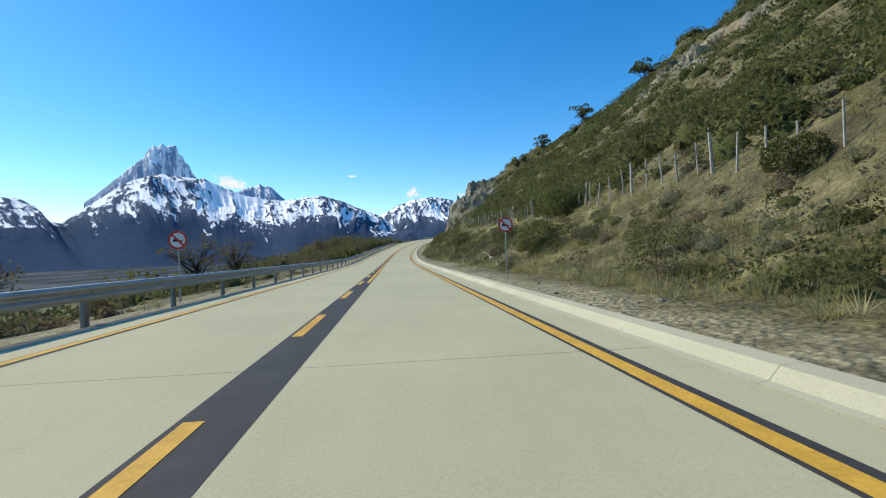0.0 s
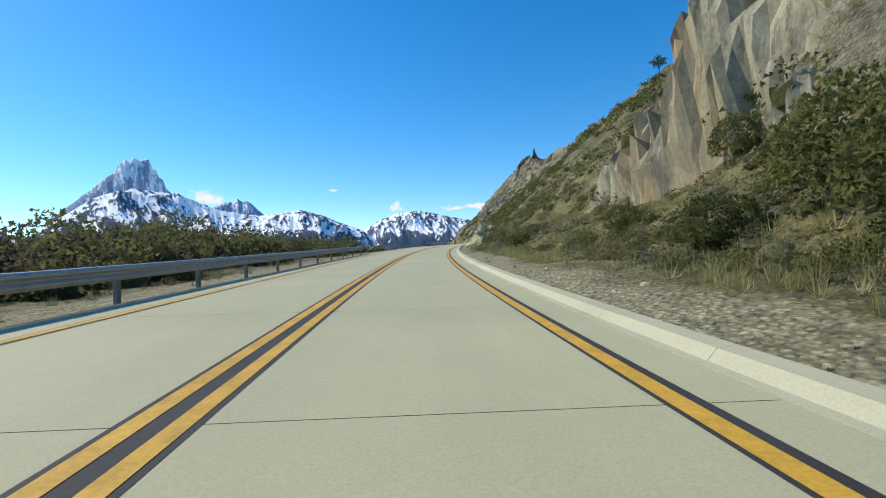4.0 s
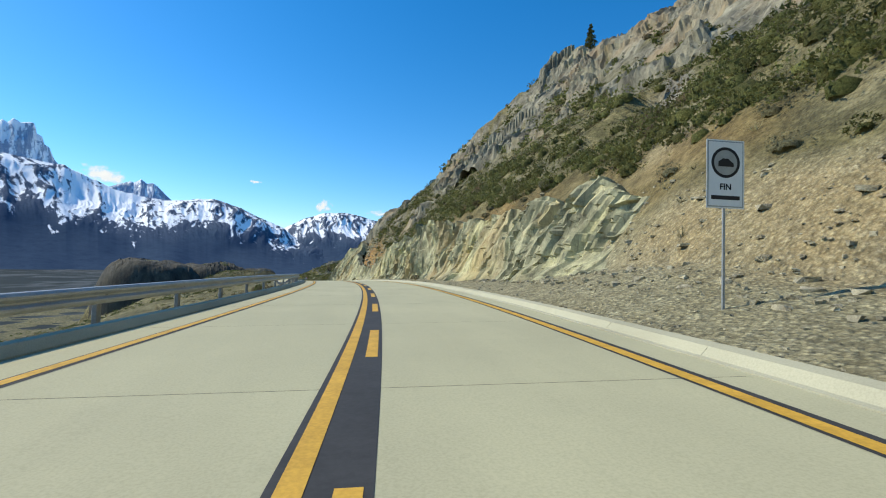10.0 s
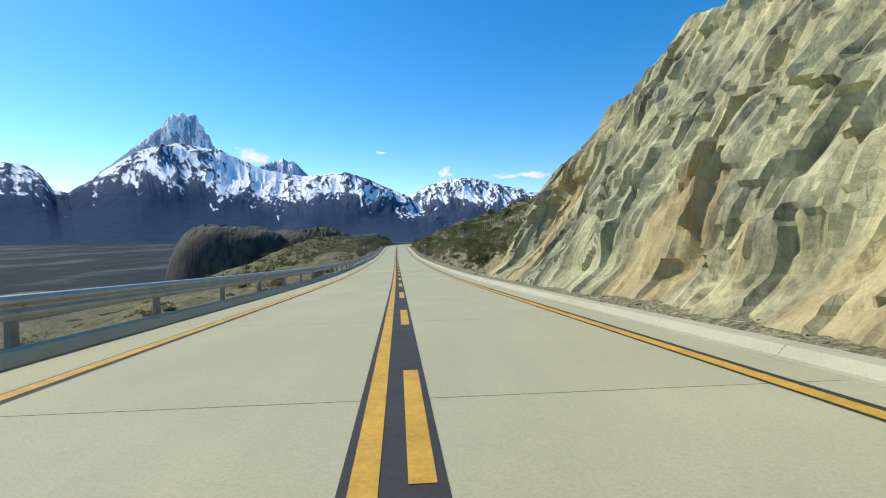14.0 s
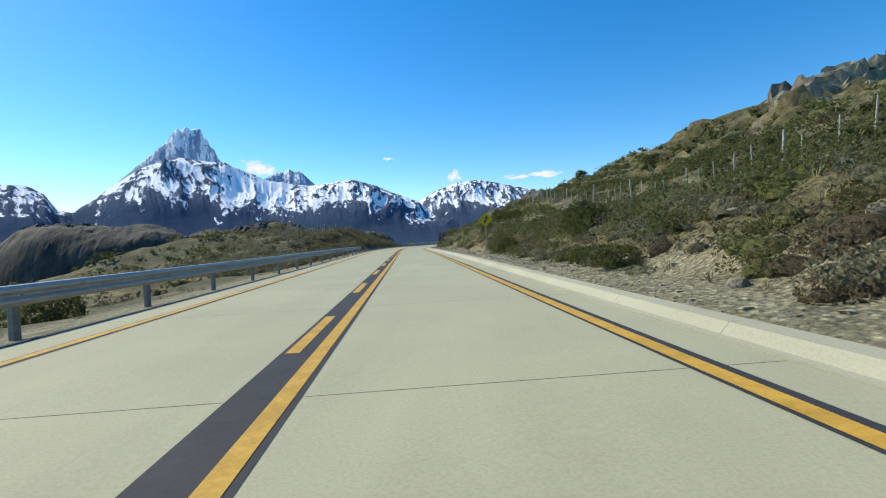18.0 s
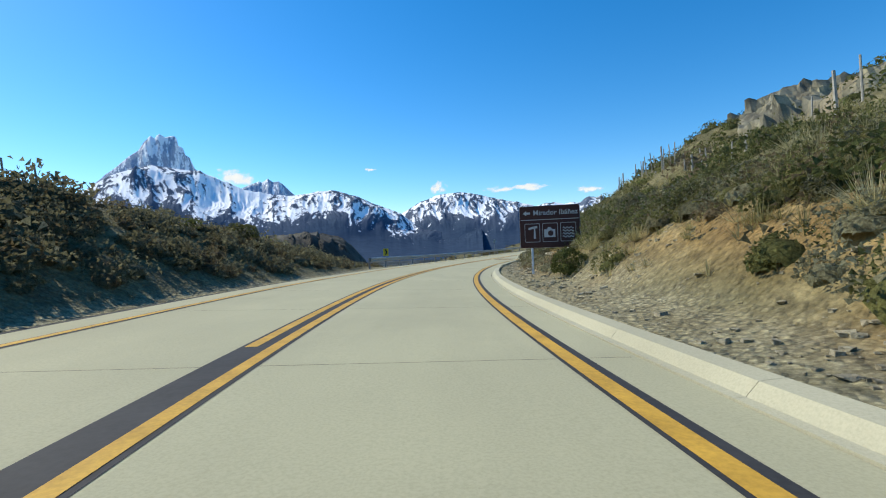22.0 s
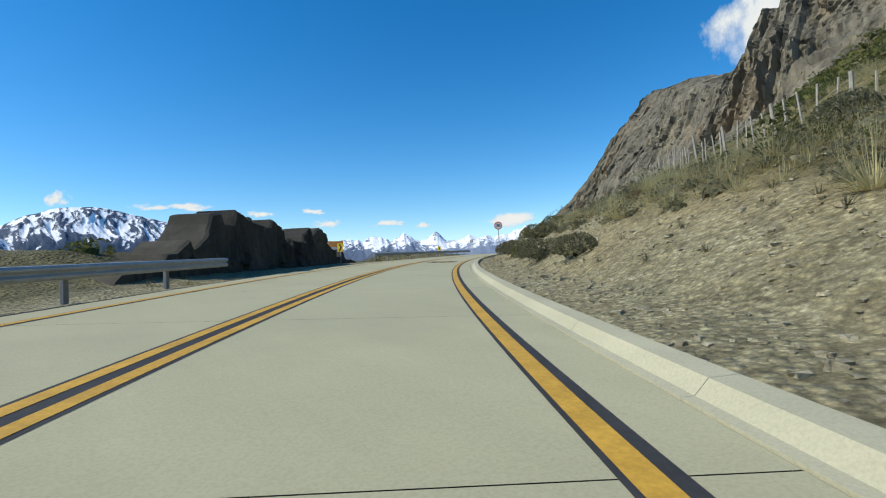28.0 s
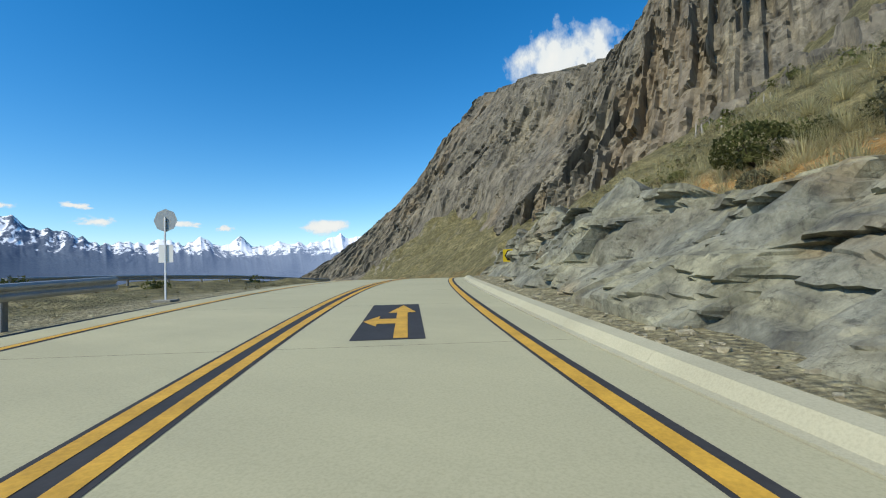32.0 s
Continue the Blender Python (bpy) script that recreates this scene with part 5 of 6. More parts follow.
for i in range(60):
    s, u = dice.uniform(2, 700), -dice.uniform(7.5, 13)
    if dice.random() < float(left_growth(s, u)):
        k = dice.choice([1, 2, 3, 3, 4])
        set_down(KINDS[k][0], s, u, KINDS[k][1].split(" on ")[0].split(" growing")[0].split(" by ")[0] + " beyond the crash barrier", dice.uniform(0.7, 1.2), 0.04, r=dice)
for s, u, k, size in ((108, 9.5, 5, 1.25), (110.5, 10.5, 5, 1.35), (113, 9.0, 2, 1.1), (30, 12.5, 2, 1.5), (33, 13.0, 5, 1.3), (59, 9.6, 5, 1.0), (615.5, 8.2, 1, 0.8), (722.5, 9.4, 4, 1.0), (725.5, 10.4, 4, 1.2), (728.5, 10.2, 4, 1.1), (733.0, 9.8, 4, 1.25), (737, 10.6, 4, 1.2), (741, 11.5, 4, 1.5), (745, 10.4, 2, 1.0), (628, 8.6, 1, 1.2), (634, 9.0, 2, 1.0), (237, 7.0, 0, 0.9), (249, 7.6, 0, 0.8)):
    set_down(KINDS[k][0], s, u, KINDS[k][1], size, 0.04, r=dice)
for proto, _ in KINDS:
    for o in (*proto.children_recursive, proto):
        bpy.data.objects.remove(o)


# ---- trees ----
def conifer(s, u, height, label, seed):
    r = np.random.default_rng(seed)
    base = place(s, u, float(rise(s, u)) - 0.4)
    tree = new("tree")
    tree.location = [float(c) for c in base]
    bm = bmesh.new()
    bmesh.ops.create_cone(bm, segments=7, radius1=height * 0.022, radius2=0.02, depth=height, matrix=Matrix.Translation((0, 0, height / 2)))
    part("trunk", bm, BARK, tree)
    n = 30
    hs = height * (0.15 + 0.85 * (np.arange(n) / n))
    spread = (1 - hs / height) * height * 0.24 + 0.15
    turn = r.uniform(0, 6.28, n)
    centres = np.stack([np.cos(turn) * spread * 0.5, np.sin(turn) * spread * 0.5, hs], -1)
    v, f_ = leaf_cloud(centres, spread * r.uniform(0.6, 1.0, n), np.full(n, 0.5), 60, 0.17 * height / 6, seed)
    link_mesh("crown", v, f_, LEAF_DARK, tree)
    return tagged(tree, label, "tree", "trees on the skyline")


def leafy_tree(s, u, height, label, seed, mat=None, bare=False):
    r = np.random.default_rng(seed)
    base = place(s, u, float(rise(s, u)) - (0.1 if bare else 0.28) * height)
    tree = new("tree")
    tree.location = [float(c) for c in base]
    bm = bmesh.new()
    tips = []
    bmesh.ops.create_cone(bm, segments=7, radius1=height * 0.03, radius2=height * 0.012, depth=height * 0.55, matrix=Matrix.Translation((0, 0, height * 0.27)))
    for i in range(14 if not bare else 34):
        turn, lean, start = r.uniform(0, 360), r.uniform(18, 62), r.uniform(0.2, 0.55) * height
        length = height * r.uniform(0.3, 0.55)
        m = Matrix.Translation((0, 0, start)) @ Matrix.Rotation(radians(turn), 4, "Z") @ Matrix.Rotation(radians(lean), 4, "X") @ Matrix.Translation((0, 0, length / 2))
        bmesh.ops.create_cone(bm, segments=5, radius1=height * 0.010, radius2=height * 0.002, depth=length, matrix=m)
        tips.append(m @ Vector((0, 0, length / 2)))
        if bare:
            for j in range(3):
                m2 = m @ Matrix.Translation((0, 0, length * r.uniform(-0.1, 0.4))) @ Matrix.Rotation(r.uniform(0, 6), 4, "Z") @ Matrix.Rotation(r.uniform(0.4, 1.0), 4, "X") @ Matrix.Translation((0, 0, length * 0.2))
                bmesh.ops.create_cone(bm, segments=3, radius1=height * 0.004, radius2=height * 0.001, depth=length * 0.4, matrix=m2)
    part("trunk", bm, BARK, tree)
    centres = np.array([tuple(t) for t in tips])
    v, f_ = leaf_cloud(centres, np.full(len(tips), height * (0.2 if not bare else 0.13)), np.full(len(tips), 0.8), 90 if not bare else 26, height * 0.035 if not bare else height * 0.018, seed)
    link_mesh("crown", v, f_, mat or LEAF_DARK, tree)
    return tagged(tree, label, "tree", "trees on the skyline")


conifer(347, 51, 6.5, "tall dark conifer on the cliff top", 201)
conifer(330, 56, 5.0, "dark conifer on the upper slope", 202)
conifer(300, 52, 4.0, "small conifer among grey rocks", 203)
for i, (s, u, h) in enumerate(((80, 45, 5), (92, 38, 4.5), (97, 36, 4), (110, 34, 4.5), (125, 40, 4), (140, 42, 4), (160, 40, 4), (205, 45, 3.5), (262, 44, 4), (384, 17, 2.6), (405, 26, 3.0), (455, 30, 4.0), (470, 50, 4), (515, 60, 4.5), (528, 58, 4.5), (545, 50, 4), (560, 44, 4.2), (600, 36, 3.6), (640, 33, 3.2))):
    leafy_tree(s, u, h, "small dark evergreen tree on the skyline", 210 + i)
for i, (s, u, h) in enumerate(((17, -13, 4.2), (36, -13, 4.6), (40, -11.5, 4.2), (96, -14, 4.5), (112, -15, 4.0), (118, -20, 4.2), (488, 17, 4.5))):
    leafy_tree(s, u, h, "bare-branched brown tree at the roadside", 240 + i, LEAF_BROWN, True)


# ---- stones ----
def stone_shape(seed, rough=0.32):
    r = np.random.default_rng(seed)
    bm = bmesh.new()
    bmesh.ops.create_icosphere(bm, subdivisions=2, radius=1.0)
    for v in bm.verts:
        v.co *= 1 + rough * float(fbm(np.array(v.co.x * 1.3 + seed), np.array(v.co.y * 1.3 + v.co.z * 1.7), 2, seed))
        for k in range(8):
            n = Vector(np.random.default_rng(seed * 10 + k).normal(size=3)).normalized()
            d = v.co.dot(n) - 0.62
            if d > 0:
                v.co -= n * d
        v.co.z *= 0.72
    me = bpy.data.meshes.new("boulder")
    bm.to_mesh(me)
    bm.free()
    me.materials.append(BOULDER)
    return me


STONES = [stone_shape(k) for k in range(301, 307)]


def boulder(s, u, size, label, seed):
    r = random.Random(seed)
    p = place(s, u, float(rise(s, u)) + size * 0.12)
    ob = new("boulder", r.choice(STONES))
    ob.matrix_world = pose(*[float(c) for c in p], r.uniform(-20, 20), r.uniform(-20, 20), r.uniform(0, 360)) @ Matrix.Diagonal((size * r.uniform(0.8, 1.3), size, size * r.uniform(0.7, 1.1), 1))
    return tagged(ob, label, "boulder", "loose boulders by the road")


for i in range(150):
    zone = dice.choice([(160, 210), (225, 300), (340, 372), (405, 470), (455, 500), (560, 650), (600, 630), (690, 760)])
    s = dice.uniform(*zone)
    tu, tz, cu, cz = [float(c) for c in steps(RIGHT, s)[:4]]
    cut = float(steps(CUTTINGS, s)[0]) > 0.5
    u = max(tu - dice.uniform(0.5, 1.1), 5.2) if cut and dice.random() < 0.6 else tu + cu + dice.uniform(0.0, 3.5) if cut else tu + dice.uniform(-0.8, cu + 1.0)
    size = dice.uniform(0.10, 0.22) if u < tu else dice.uniform(0.15, 0.42)
    boulder(s, u, size, "angular grey-brown boulder lying on the gravel" if u < tu else "weathered boulder lodged in the bank", i)
for i in range(60):
    s = dice.uniform(344, 376)
    boulder(s, float(steps(RIGHT, s)[0] + steps(RIGHT, s)[2]) + dice.uniform(1.0, 4.6), dice.uniform(0.16, 0.5), "pale angular block lying on ochre soil above the cutting", 900 + i)
for s, u, z in ((613, 7.6, 0.75), (615, 8.4, 0.6), (617.5, 7.9, 0.8), (619, 8.8, 0.55), (621.5, 8.2, 0.7), (609, 7.0, 0.4), (354, 8.6, 0.9), (351, 9.2, 0.75), (358, 9.4, 0.6), (444, 8.8, 0.55), (176, 9.5, 1.0), (253, 7.4, 0.35)):
    boulder(s, u, z, "large pale boulder set in the bank", int(s))


def rubble(name, s, u, size, label, seed):
    r = np.random.default_rng(seed)
    n = len(s)
    chip = np.array([(a, b, c) for a in (-1, 1) for b in (-1, 1) for c in (-0.6, 0.7)], float)
    tri = np.array([(0, 1, 3), (0, 3, 2), (4, 6, 7), (4, 7, 5), (0, 4, 5), (0, 5, 1), (2, 3, 7), (2, 7, 6), (1, 5, 7), (1, 7, 3)])
    p = place(s, u, rise(s, u) + 0.01)
    k = 0.72 * r.uniform(*size, n) * (0.4 + 1.2 * r.random(n) ** 3)
    v = chip[None] * (0.35 + 0.75 * r.random((n, 8, 3))) * (k[:, None] * r.uniform(0.6, 1.3, (n, 3)))[:, None, :] * np.array([1, 1, 0.7])
    a = r.uniform(0, 6.28, n)
    c, d = np.cos(a)[:, None], np.sin(a)[:, None]
    v = np.stack([v[..., 0] * c - v[..., 1] * d, v[..., 0] * d + v[..., 1] * c, v[..., 2]], -1) + p[:, None, :]
    f_ = (tri[None] + 8 * np.arange(n)[:, None, None]).reshape(-1, 3)
    ob = link_mesh(name, v.reshape(-1, 3), f_, BOULDER, None)
    return tagged(ob, label, "rubble", kind="stuff")


def stony(s, u):
    return steps([(-70, 0.15), (100, 0.2), (158, 0.6), (280, 0.9), (340, 0.8), (400, 0.8), (475, 0.9), (510, 0.4), (590, 0.8), (720, 1.0), (760, 0.7)], s)[0]


s_, u_ = scatter(16000, (0, 765), (4.7, 10.0), 61, stony)
rubble("verge_rubble", s_, u_, (0.03, 0.10), "broken stones strewn along the verge", 62)
s_, u_ = scatter(2600, (340, 378), (8.5, 14), 63)
rubble("talus", s_[:1900], u_[:1900], (0.08, 0.28), "ochre-stained blocks fallen on the bench", 64)
s_, u_ = scatter(900, (262, 296), (6.5, 11), 65)
rubble("talus", s_, u_, (0.06, 0.2), "loose scree fan under the cutting", 66)
s_, u_ = scatter(3600, (400, 480), (5.4, 11.5), 67)
rubble("talus", s_, u_, (0.05, 0.17), "loose grey rubble on the bank", 68)
s_, u_ = scatter(5200, (490, 560), (5.0, 8.6), 73)
rubble("talus", s_, u_, (0.025, 0.08), "grey gravel and broken stone on the cut bank", 74)
s_, u_ = scatter(11000, (565, 740), (5.0, 11), 69)
rubble("talus", s_, u_, (0.03, 0.10), "broken rock rubble on the bank", 70)
s_, u_ = scatter(700, (0, 765), (4.9, 5.6), 71, stony)
rubble("kerb_stones", s_, u_, (0.05, 0.11), "small stones fallen beside the kerb", 72)


# ---- crash barriers on the left ----
RUST = plain("dark_galvanised", (0.26, 0.265, 0.26), 0.6, 0.3, 0.3, 2.0)
WAVE = [(0.0, 0.44), (0.05, 0.45), (0.085, 0.50), (0.085, 0.54), (0.03, 0.59), (0.03, 0.62), (0.085, 0.67), (0.085, 0.71), (0.05, 0.76), (0.0, 0.77)]


def crash_barrier(s0, s1, u, label, spacing=3.8):
    rail = new("crash_barrier")
    rail.location = [float(c) for c in place(s0, u)]
    inv = Matrix.Translation(-rail.location)
    lift = lambda s: float(rise(s, u))
    s = s0
    while s < s1 - 0.1:
        e = min(s + spacing, s1)
        n = 4
        ss = np.linspace(s, e + 0.02, n)
        p = np.stack([place(ss, u + a, dz) for a, dz in WAVE] + [place(ss, u + a - 0.004, dz) for a, dz in WAVE[::-1]], 1)
        p = np.concatenate([p, p[:, :1]], 1) - np.array(rail.location)
        link_mesh("beam", p.reshape(-1, 3), grid_faces(n, p.shape[1]), GALV, rail, label="wavy galvanised beam")
        bm = bmesh.new()
        turn, _ = bearing_at(s + 0.1)
        q = place(s + 0.1, u - 0.13, 0.0) - np.array(rail.location)
        bmesh.ops.create_cube(bm, size=1.0, matrix=pose(float(q[0]), float(q[1]), float(q[2]) + 0.16, 0, 0, turn) @ Matrix.Diagonal((0.10, 0.15, 1.20, 1)))
        bmesh.ops.bevel(bm, geom=bm.edges[:], offset=0.012, segments=1, affect="EDGES")
        part("post", bm, RUST, rail, "dark steel post")
        bm = bmesh.new()
        q = place(s + 0.1, u - 0.03, 0.0) - np.array(rail.location)
        bmesh.ops.create_cube(bm, size=1.0, matrix=pose(float(q[0]), float(q[1]), float(q[2]) + 0.605, 0, 0, turn) @ Matrix.Diagonal((0.12, 0.10, 0.26, 1)))
        part("spacer", bm, RUST, rail)
        s = e
    return tagged(rail, label, "crash barrier", "crash barriers")


crash_barrier(-28, 147, -4.75, "long galvanised steel crash barrier above the bank")
crash_barrier(203, 538, -4.95, "long galvanised steel crash barrier on a concrete edge")
crash_barrier(590, 681, -5.2, "galvanised crash barrier round the bend")
crash_barrier(705, 746, -5.2, "galvanised crash barrier past the rock bank")
ribbon_ob = crash_barrier(756, 800, -17.0, "low crash barrier round the gravel lay-by")

# ---- fences ----
POSTWOOD = plain("weathered_grey_wood", (0.42, 0.39, 0.33), 0.9, 0, 0.45, 5.0)
WIRE = plain("fence_wire", (0.22, 0.21, 0.20), 0.6, 0.5, 0.2)


def fence(stops, label, spacing=1.2, stout=5, seed=1):
    """stops: (s, u) corners of the fence line."""
    r = random.Random(seed)
    fence_ob = new("wire_fence")
    s0, s1 = stops[0][0], stops[-1][0]
    origin = place(s0, stops[0][1], float(rise(s0, stops[0][1])))
    fence_ob.location = [float(c) for c in origin]
    tops = []
    s, i = s0, 0
    while s < s1:
        u = float(steps(stops, s)[0]) + r.uniform(-0.15, 0.15)
        base = place(s, u, float(rise(s, u))) - origin
        big = i % stout == 0
        tall, thick = (r.uniform(1.4, 1.65), 0.07) if big else (r.uniform(1.15, 1.4), 0.04)
        bm = bmesh.new()
        m = pose(float(base[0]), float(base[1]), float(base[2]) + tall / 2 - 0.2, r.uniform(-5, 5), r.uniform(-5, 5), r.uniform(0, 90))
        bmesh.ops.create_cone(bm, segments=6, cap_ends=True, radius1=thick, radius2=thick * 0.8, depth=tall + 0.4, matrix=m)
        part("stout_post" if big else "stake", bm, POSTWOOD, fence_ob)
        tops.append((base, tall))
        s += spacing * r.uniform(0.85, 1.15)
        i += 1
    for level in (0.35, 0.65, 0.92):
        v, f_ = [], []
        for base, tall in tops:
            for dx, dz in ((0, -0.006), (0.006, 0.004), (-0.006, 0.004)):
                v.append((base[0] + dx, base[1], base[2] + level + dz))
        for k in range(len(tops) - 1):
            for j in range(3):
                f_.append((3 * k + j, 3 * k + (j + 1) % 3, 3 * k + 3 + (j + 1) % 3, 3 * k + 3 + j))
        link_mesh("wire", v, f_, WIRE, fence_ob)
    return tagged(fence_ob, label, "fence", "wire fences")


fence(FENCES[0], "old stake and wire fence along the wooded hillside", seed=1)
fence(FENCES[1], "weathered stake and wire fence on the scrub slope", seed=2)
fence(FENCES[2], "pale stake and wire fence above the gravel bank", spacing=0.9, seed=3)
fence([(538, -15), (552, -13), (572, -12.5), (588, -14)], "dark stake fence on top of the earth bank", seed=4)

# ---- road signs ----
POLE = plain("sign_pole", (0.36, 0.37, 0.37), 0.55, 0.4, 0.3, 4.0)
WHITE = plain("white_sign_sheet", (0.72, 0.72, 0.70), 0.5, 0, 0.08, 5.0)
GREYBACK = plain("bare_sign_back", (0.34, 0.36, 0.36), 0.5, 0.5, 0.15, 5.0)
RED = plain("red_sign_sheet", (0.52, 0.03, 0.03), 0.5, 0, 0.12, 5.0)
INK = plain("black_sign_ink", (0.015, 0.015, 0.017), 0.5, 0, 0.2, 5.0)
SIGNYELLOW = plain("yellow_sign_sheet", (0.66, 0.48, 0.02), 0.5, 0, 0.12, 5.0)
BROWN = plain("brown_sign_sheet", (0.075, 0.022, 0.014), 0.55, 0, 0.15, 4.0)
PALE = plain("pale_sign_ink", (0.55, 0.52, 0.50), 0.55, 0, 0.12, 6.0)
WHITEPOST = plain("white_painted_post", (0.70, 0.72, 0.74), 0.5, 0, 0.15, 4.0)
ORANGE = plain("orange_sign_sheet", (0.55, 0.22, 0.05), 0.6, 0, 0.2, 4.0)


def flat_piece(points, y, thick=0.003):
    """A plate in the upright plane, facing -y, from its outline of (x, z) points."""
    bm = bmesh.new()
    fr = [bm.verts.new((x, y, z)) for x, z in points]
    bk = [bm.verts.new((x, y + thick, z)) for x, z in points]
    bm.faces.new(fr)
    bm.faces.new(bk[::-1])
    for i in range(len(points)):
        j = (i + 1) % len(points)
        bm.faces.new((fr[j], fr[i], bk[i], bk[j]))
    bmesh.ops.recalc_face_normals(bm, faces=bm.faces[:])
    return bm


def ring(radius, count=40, x=0.0, z=0.0, squeeze=1.0):
    return [(x + radius * squeeze * math.cos(2 * math.pi * i / count), z + radius * math.sin(2 * math.pi * i / count)) for i in range(count)]


def hoop(outer, inner, y, z, count=40, thick=0.003):
    bm = bmesh.new()
    rows = []
    for rad, yy in ((outer, y), (inner, y), (inner, y + thick), (outer, y + thick)):
        rows.append([bm.verts.new((rad * math.cos(2 * math.pi * i / count), yy, z + rad * math.sin(2 * math.pi * i / count))) for i in range(count)])
    for k in range(4):
        a, b = rows[k], rows[(k + 1) % 4]
        for i in range(count):
            j = (i + 1) % count
            bm.faces.new((a[i], a[j], b[j], b[i]))
    bmesh.ops.recalc_face_normals(bm, faces=bm.faces[:])
    return bm


def lettering(name, body, size, mat, parent, m, bold=0.0, depth=0.0015):
    cu_ = bpy.data.curves.new(name, "FONT")
    cu_.body, cu_.size, cu_.align_x, cu_.align_y, cu_.extrude, cu_.offset = body, size, "CENTER", "CENTER", depth, bold
    temp = new(name, cu_)
    me = bpy.data.meshes.new_from_object(temp.evaluated_get(bpy.context.evaluated_depsgraph_get()))
    bpy.data.objects.remove(temp)
    me.name = name
    me.materials.clear()
    me.materials.append(mat)
    ob = new(name, me)
    ob.parent = parent
    ob.matrix_basis = m
    return ob


def box_bm(x0, x1, y0, y1, z0, z1, bevel=0.0):
    bm = bmesh.new()
    bmesh.ops.create_cube(bm, size=1.0, matrix=Matrix.Translation(((x0 + x1) / 2, (y0 + y1) / 2, (z0 + z1) / 2)) @ Matrix.Diagonal((x1 - x0, y1 - y0, z1 - z0, 1)))
    if bevel:
        bmesh.ops.bevel(bm, geom=bm.edges[:], offset=bevel, segments=1, affect="EDGES")
    return bm


UPRIGHT = Matrix.Rotation(radians(90), 4, "X")


def sign_base(name, s, u, label, category="road sign", turned=0.0, group="road signs"):
    p = place(s, u, float(rise(s, u)))
    ob = new(name)
    ob.matrix_world = pose(*[float(c) for c in p], 0, 0, bearing_at(s)[0] + turned)
    return tagged(ob, label, category, group)


def pole(parent, top, mat=None, x=0.0, wide=0.05):
    part("pole", box_bm(x - wide / 2, x + wide / 2, 0.0, wide * 0.7, -0.3, top, 0.006), mat or POLE, parent)


def round_sign(s, u, label, number="", ban=False, turned=0.0, radius=0.3, top=2.35, back=False):
    ob = sign_base("road_sign", s, u, label, turned=turned)
    pole(ob, top - radius * 0.3)
    plate = part("plate", flat_piece(ring(radius, z=top - radius), -0.022, 0.004), GREYBACK if back else WHITE, ob)
    if not back:
        part("red_ring", hoop(radius * 0.99, radius * 0.78, -0.026, top - radius), RED, plate)
    if number:
        lettering("number", number, radius * 0.98, INK, plate, Matrix.Translation((0, -0.026, top - radius)) @ UPRIGHT, 0.012)
    if ban:
        z = top - radius
        part("car_symbol", flat_piece([(-0.15, z - 0.05), (-0.15, z + 0.02), (-0.07, z + 0.05), (0.0, z + 0.05), (0.03, z + 0.0), (0.15, z - 0.01), (0.15, z - 0.05)], -0.026), INK, plate)
        a = radius * 0.8 * 0.707
        w = 0.022
        part("red_bar", flat_piece([(-a - w, z + a - w), (-a + w, z + a + w), (a + w, z - a + w), (a - w, z - a - w)], -0.030), RED, plate)
    return ob


round_sign(18.5, 5.7, "round red and white no-overtaking sign on a steel pole", ban=True, top=2.3)
round_sign(16.0, -5.6, "round no-overtaking sign behind the crash barrier", ban=True, top=2.3)
round_sign(463, 5.5, "round red and white no-overtaking sign beside another post", ban=True, top=2.5)
round_sign(463.8, 5.05, "grey back of a round sign on a pole", back=True, turned=180, top=2.35)
round_sign(466.5, -6.4, "round no-overtaking sign beyond the barrier", ban=True, top=2.6)
round_sign(467.5, -5.7, "grey back of an octagonal sign beyond the barrier", back=True, turned=180, top=2.55)
round_sign(618, 5.4, "round speed sign reading 50 on a steel pole", number="50", top=2.5)
round_sign(636, -5.9, "grey back of a round sign behind the barrier", back=True, turned=180, top=2.6)
round_sign(700, 5.9, "bright round speed sign reading 30 on a steel pole", number="30", top=2.55)


def end_sign(s, u):
    ob = sign_base("road_sign", s, u, "rectangular white end-of-restriction sign on a pole")
    pole(ob, 2.3)
    plate = part("plate", flat_piece([(-0.36, 1.75), (0.36, 1.75), (0.36, 2.95), (-0.36, 2.95)], -0.022, 0.004), WHITE, ob)
    bm = flat_piece([(-0.34, 1.77), (0.34, 1.77), (0.34, 2.93), (-0.34, 2.93)], -0.024, 0.001)
    part("border", bm, GREYBACK, plate)
    part("panel", flat_piece([(-0.32, 1.79), (0.32, 1.79), (0.32, 2.91), (-0.32, 2.91)], -0.027, 0.001), WHITE, plate)
    part("dark_ring", hoop(0.27, 0.22, -0.030, 2.55), INK, plate)
    part("grey_disc", flat_piece(ring(0.22, z=2.55), -0.029, 0.001), GREYBACK, plate)
    part("car_symbol", flat_piece([(-0.14, 2.48), (-0.14, 2.56), (-0.06, 2.62), (0.04, 2.62), (0.15, 2.54), (0.15, 2.48)], -0.033), INK, plate)
    lettering("writing", "FIN", 0.15, INK, plate, Matrix.Translation((0, -0.029, 2.12)) @ UPRIGHT, 0.004)
    part("writing_bar", flat_piece([(-0.27, 1.90), (0.27, 1.90), (0.27, 1.97), (-0.27, 1.97)], -0.029, 0.001), INK, plate)
    return ob


end_sign(273, 6.1)


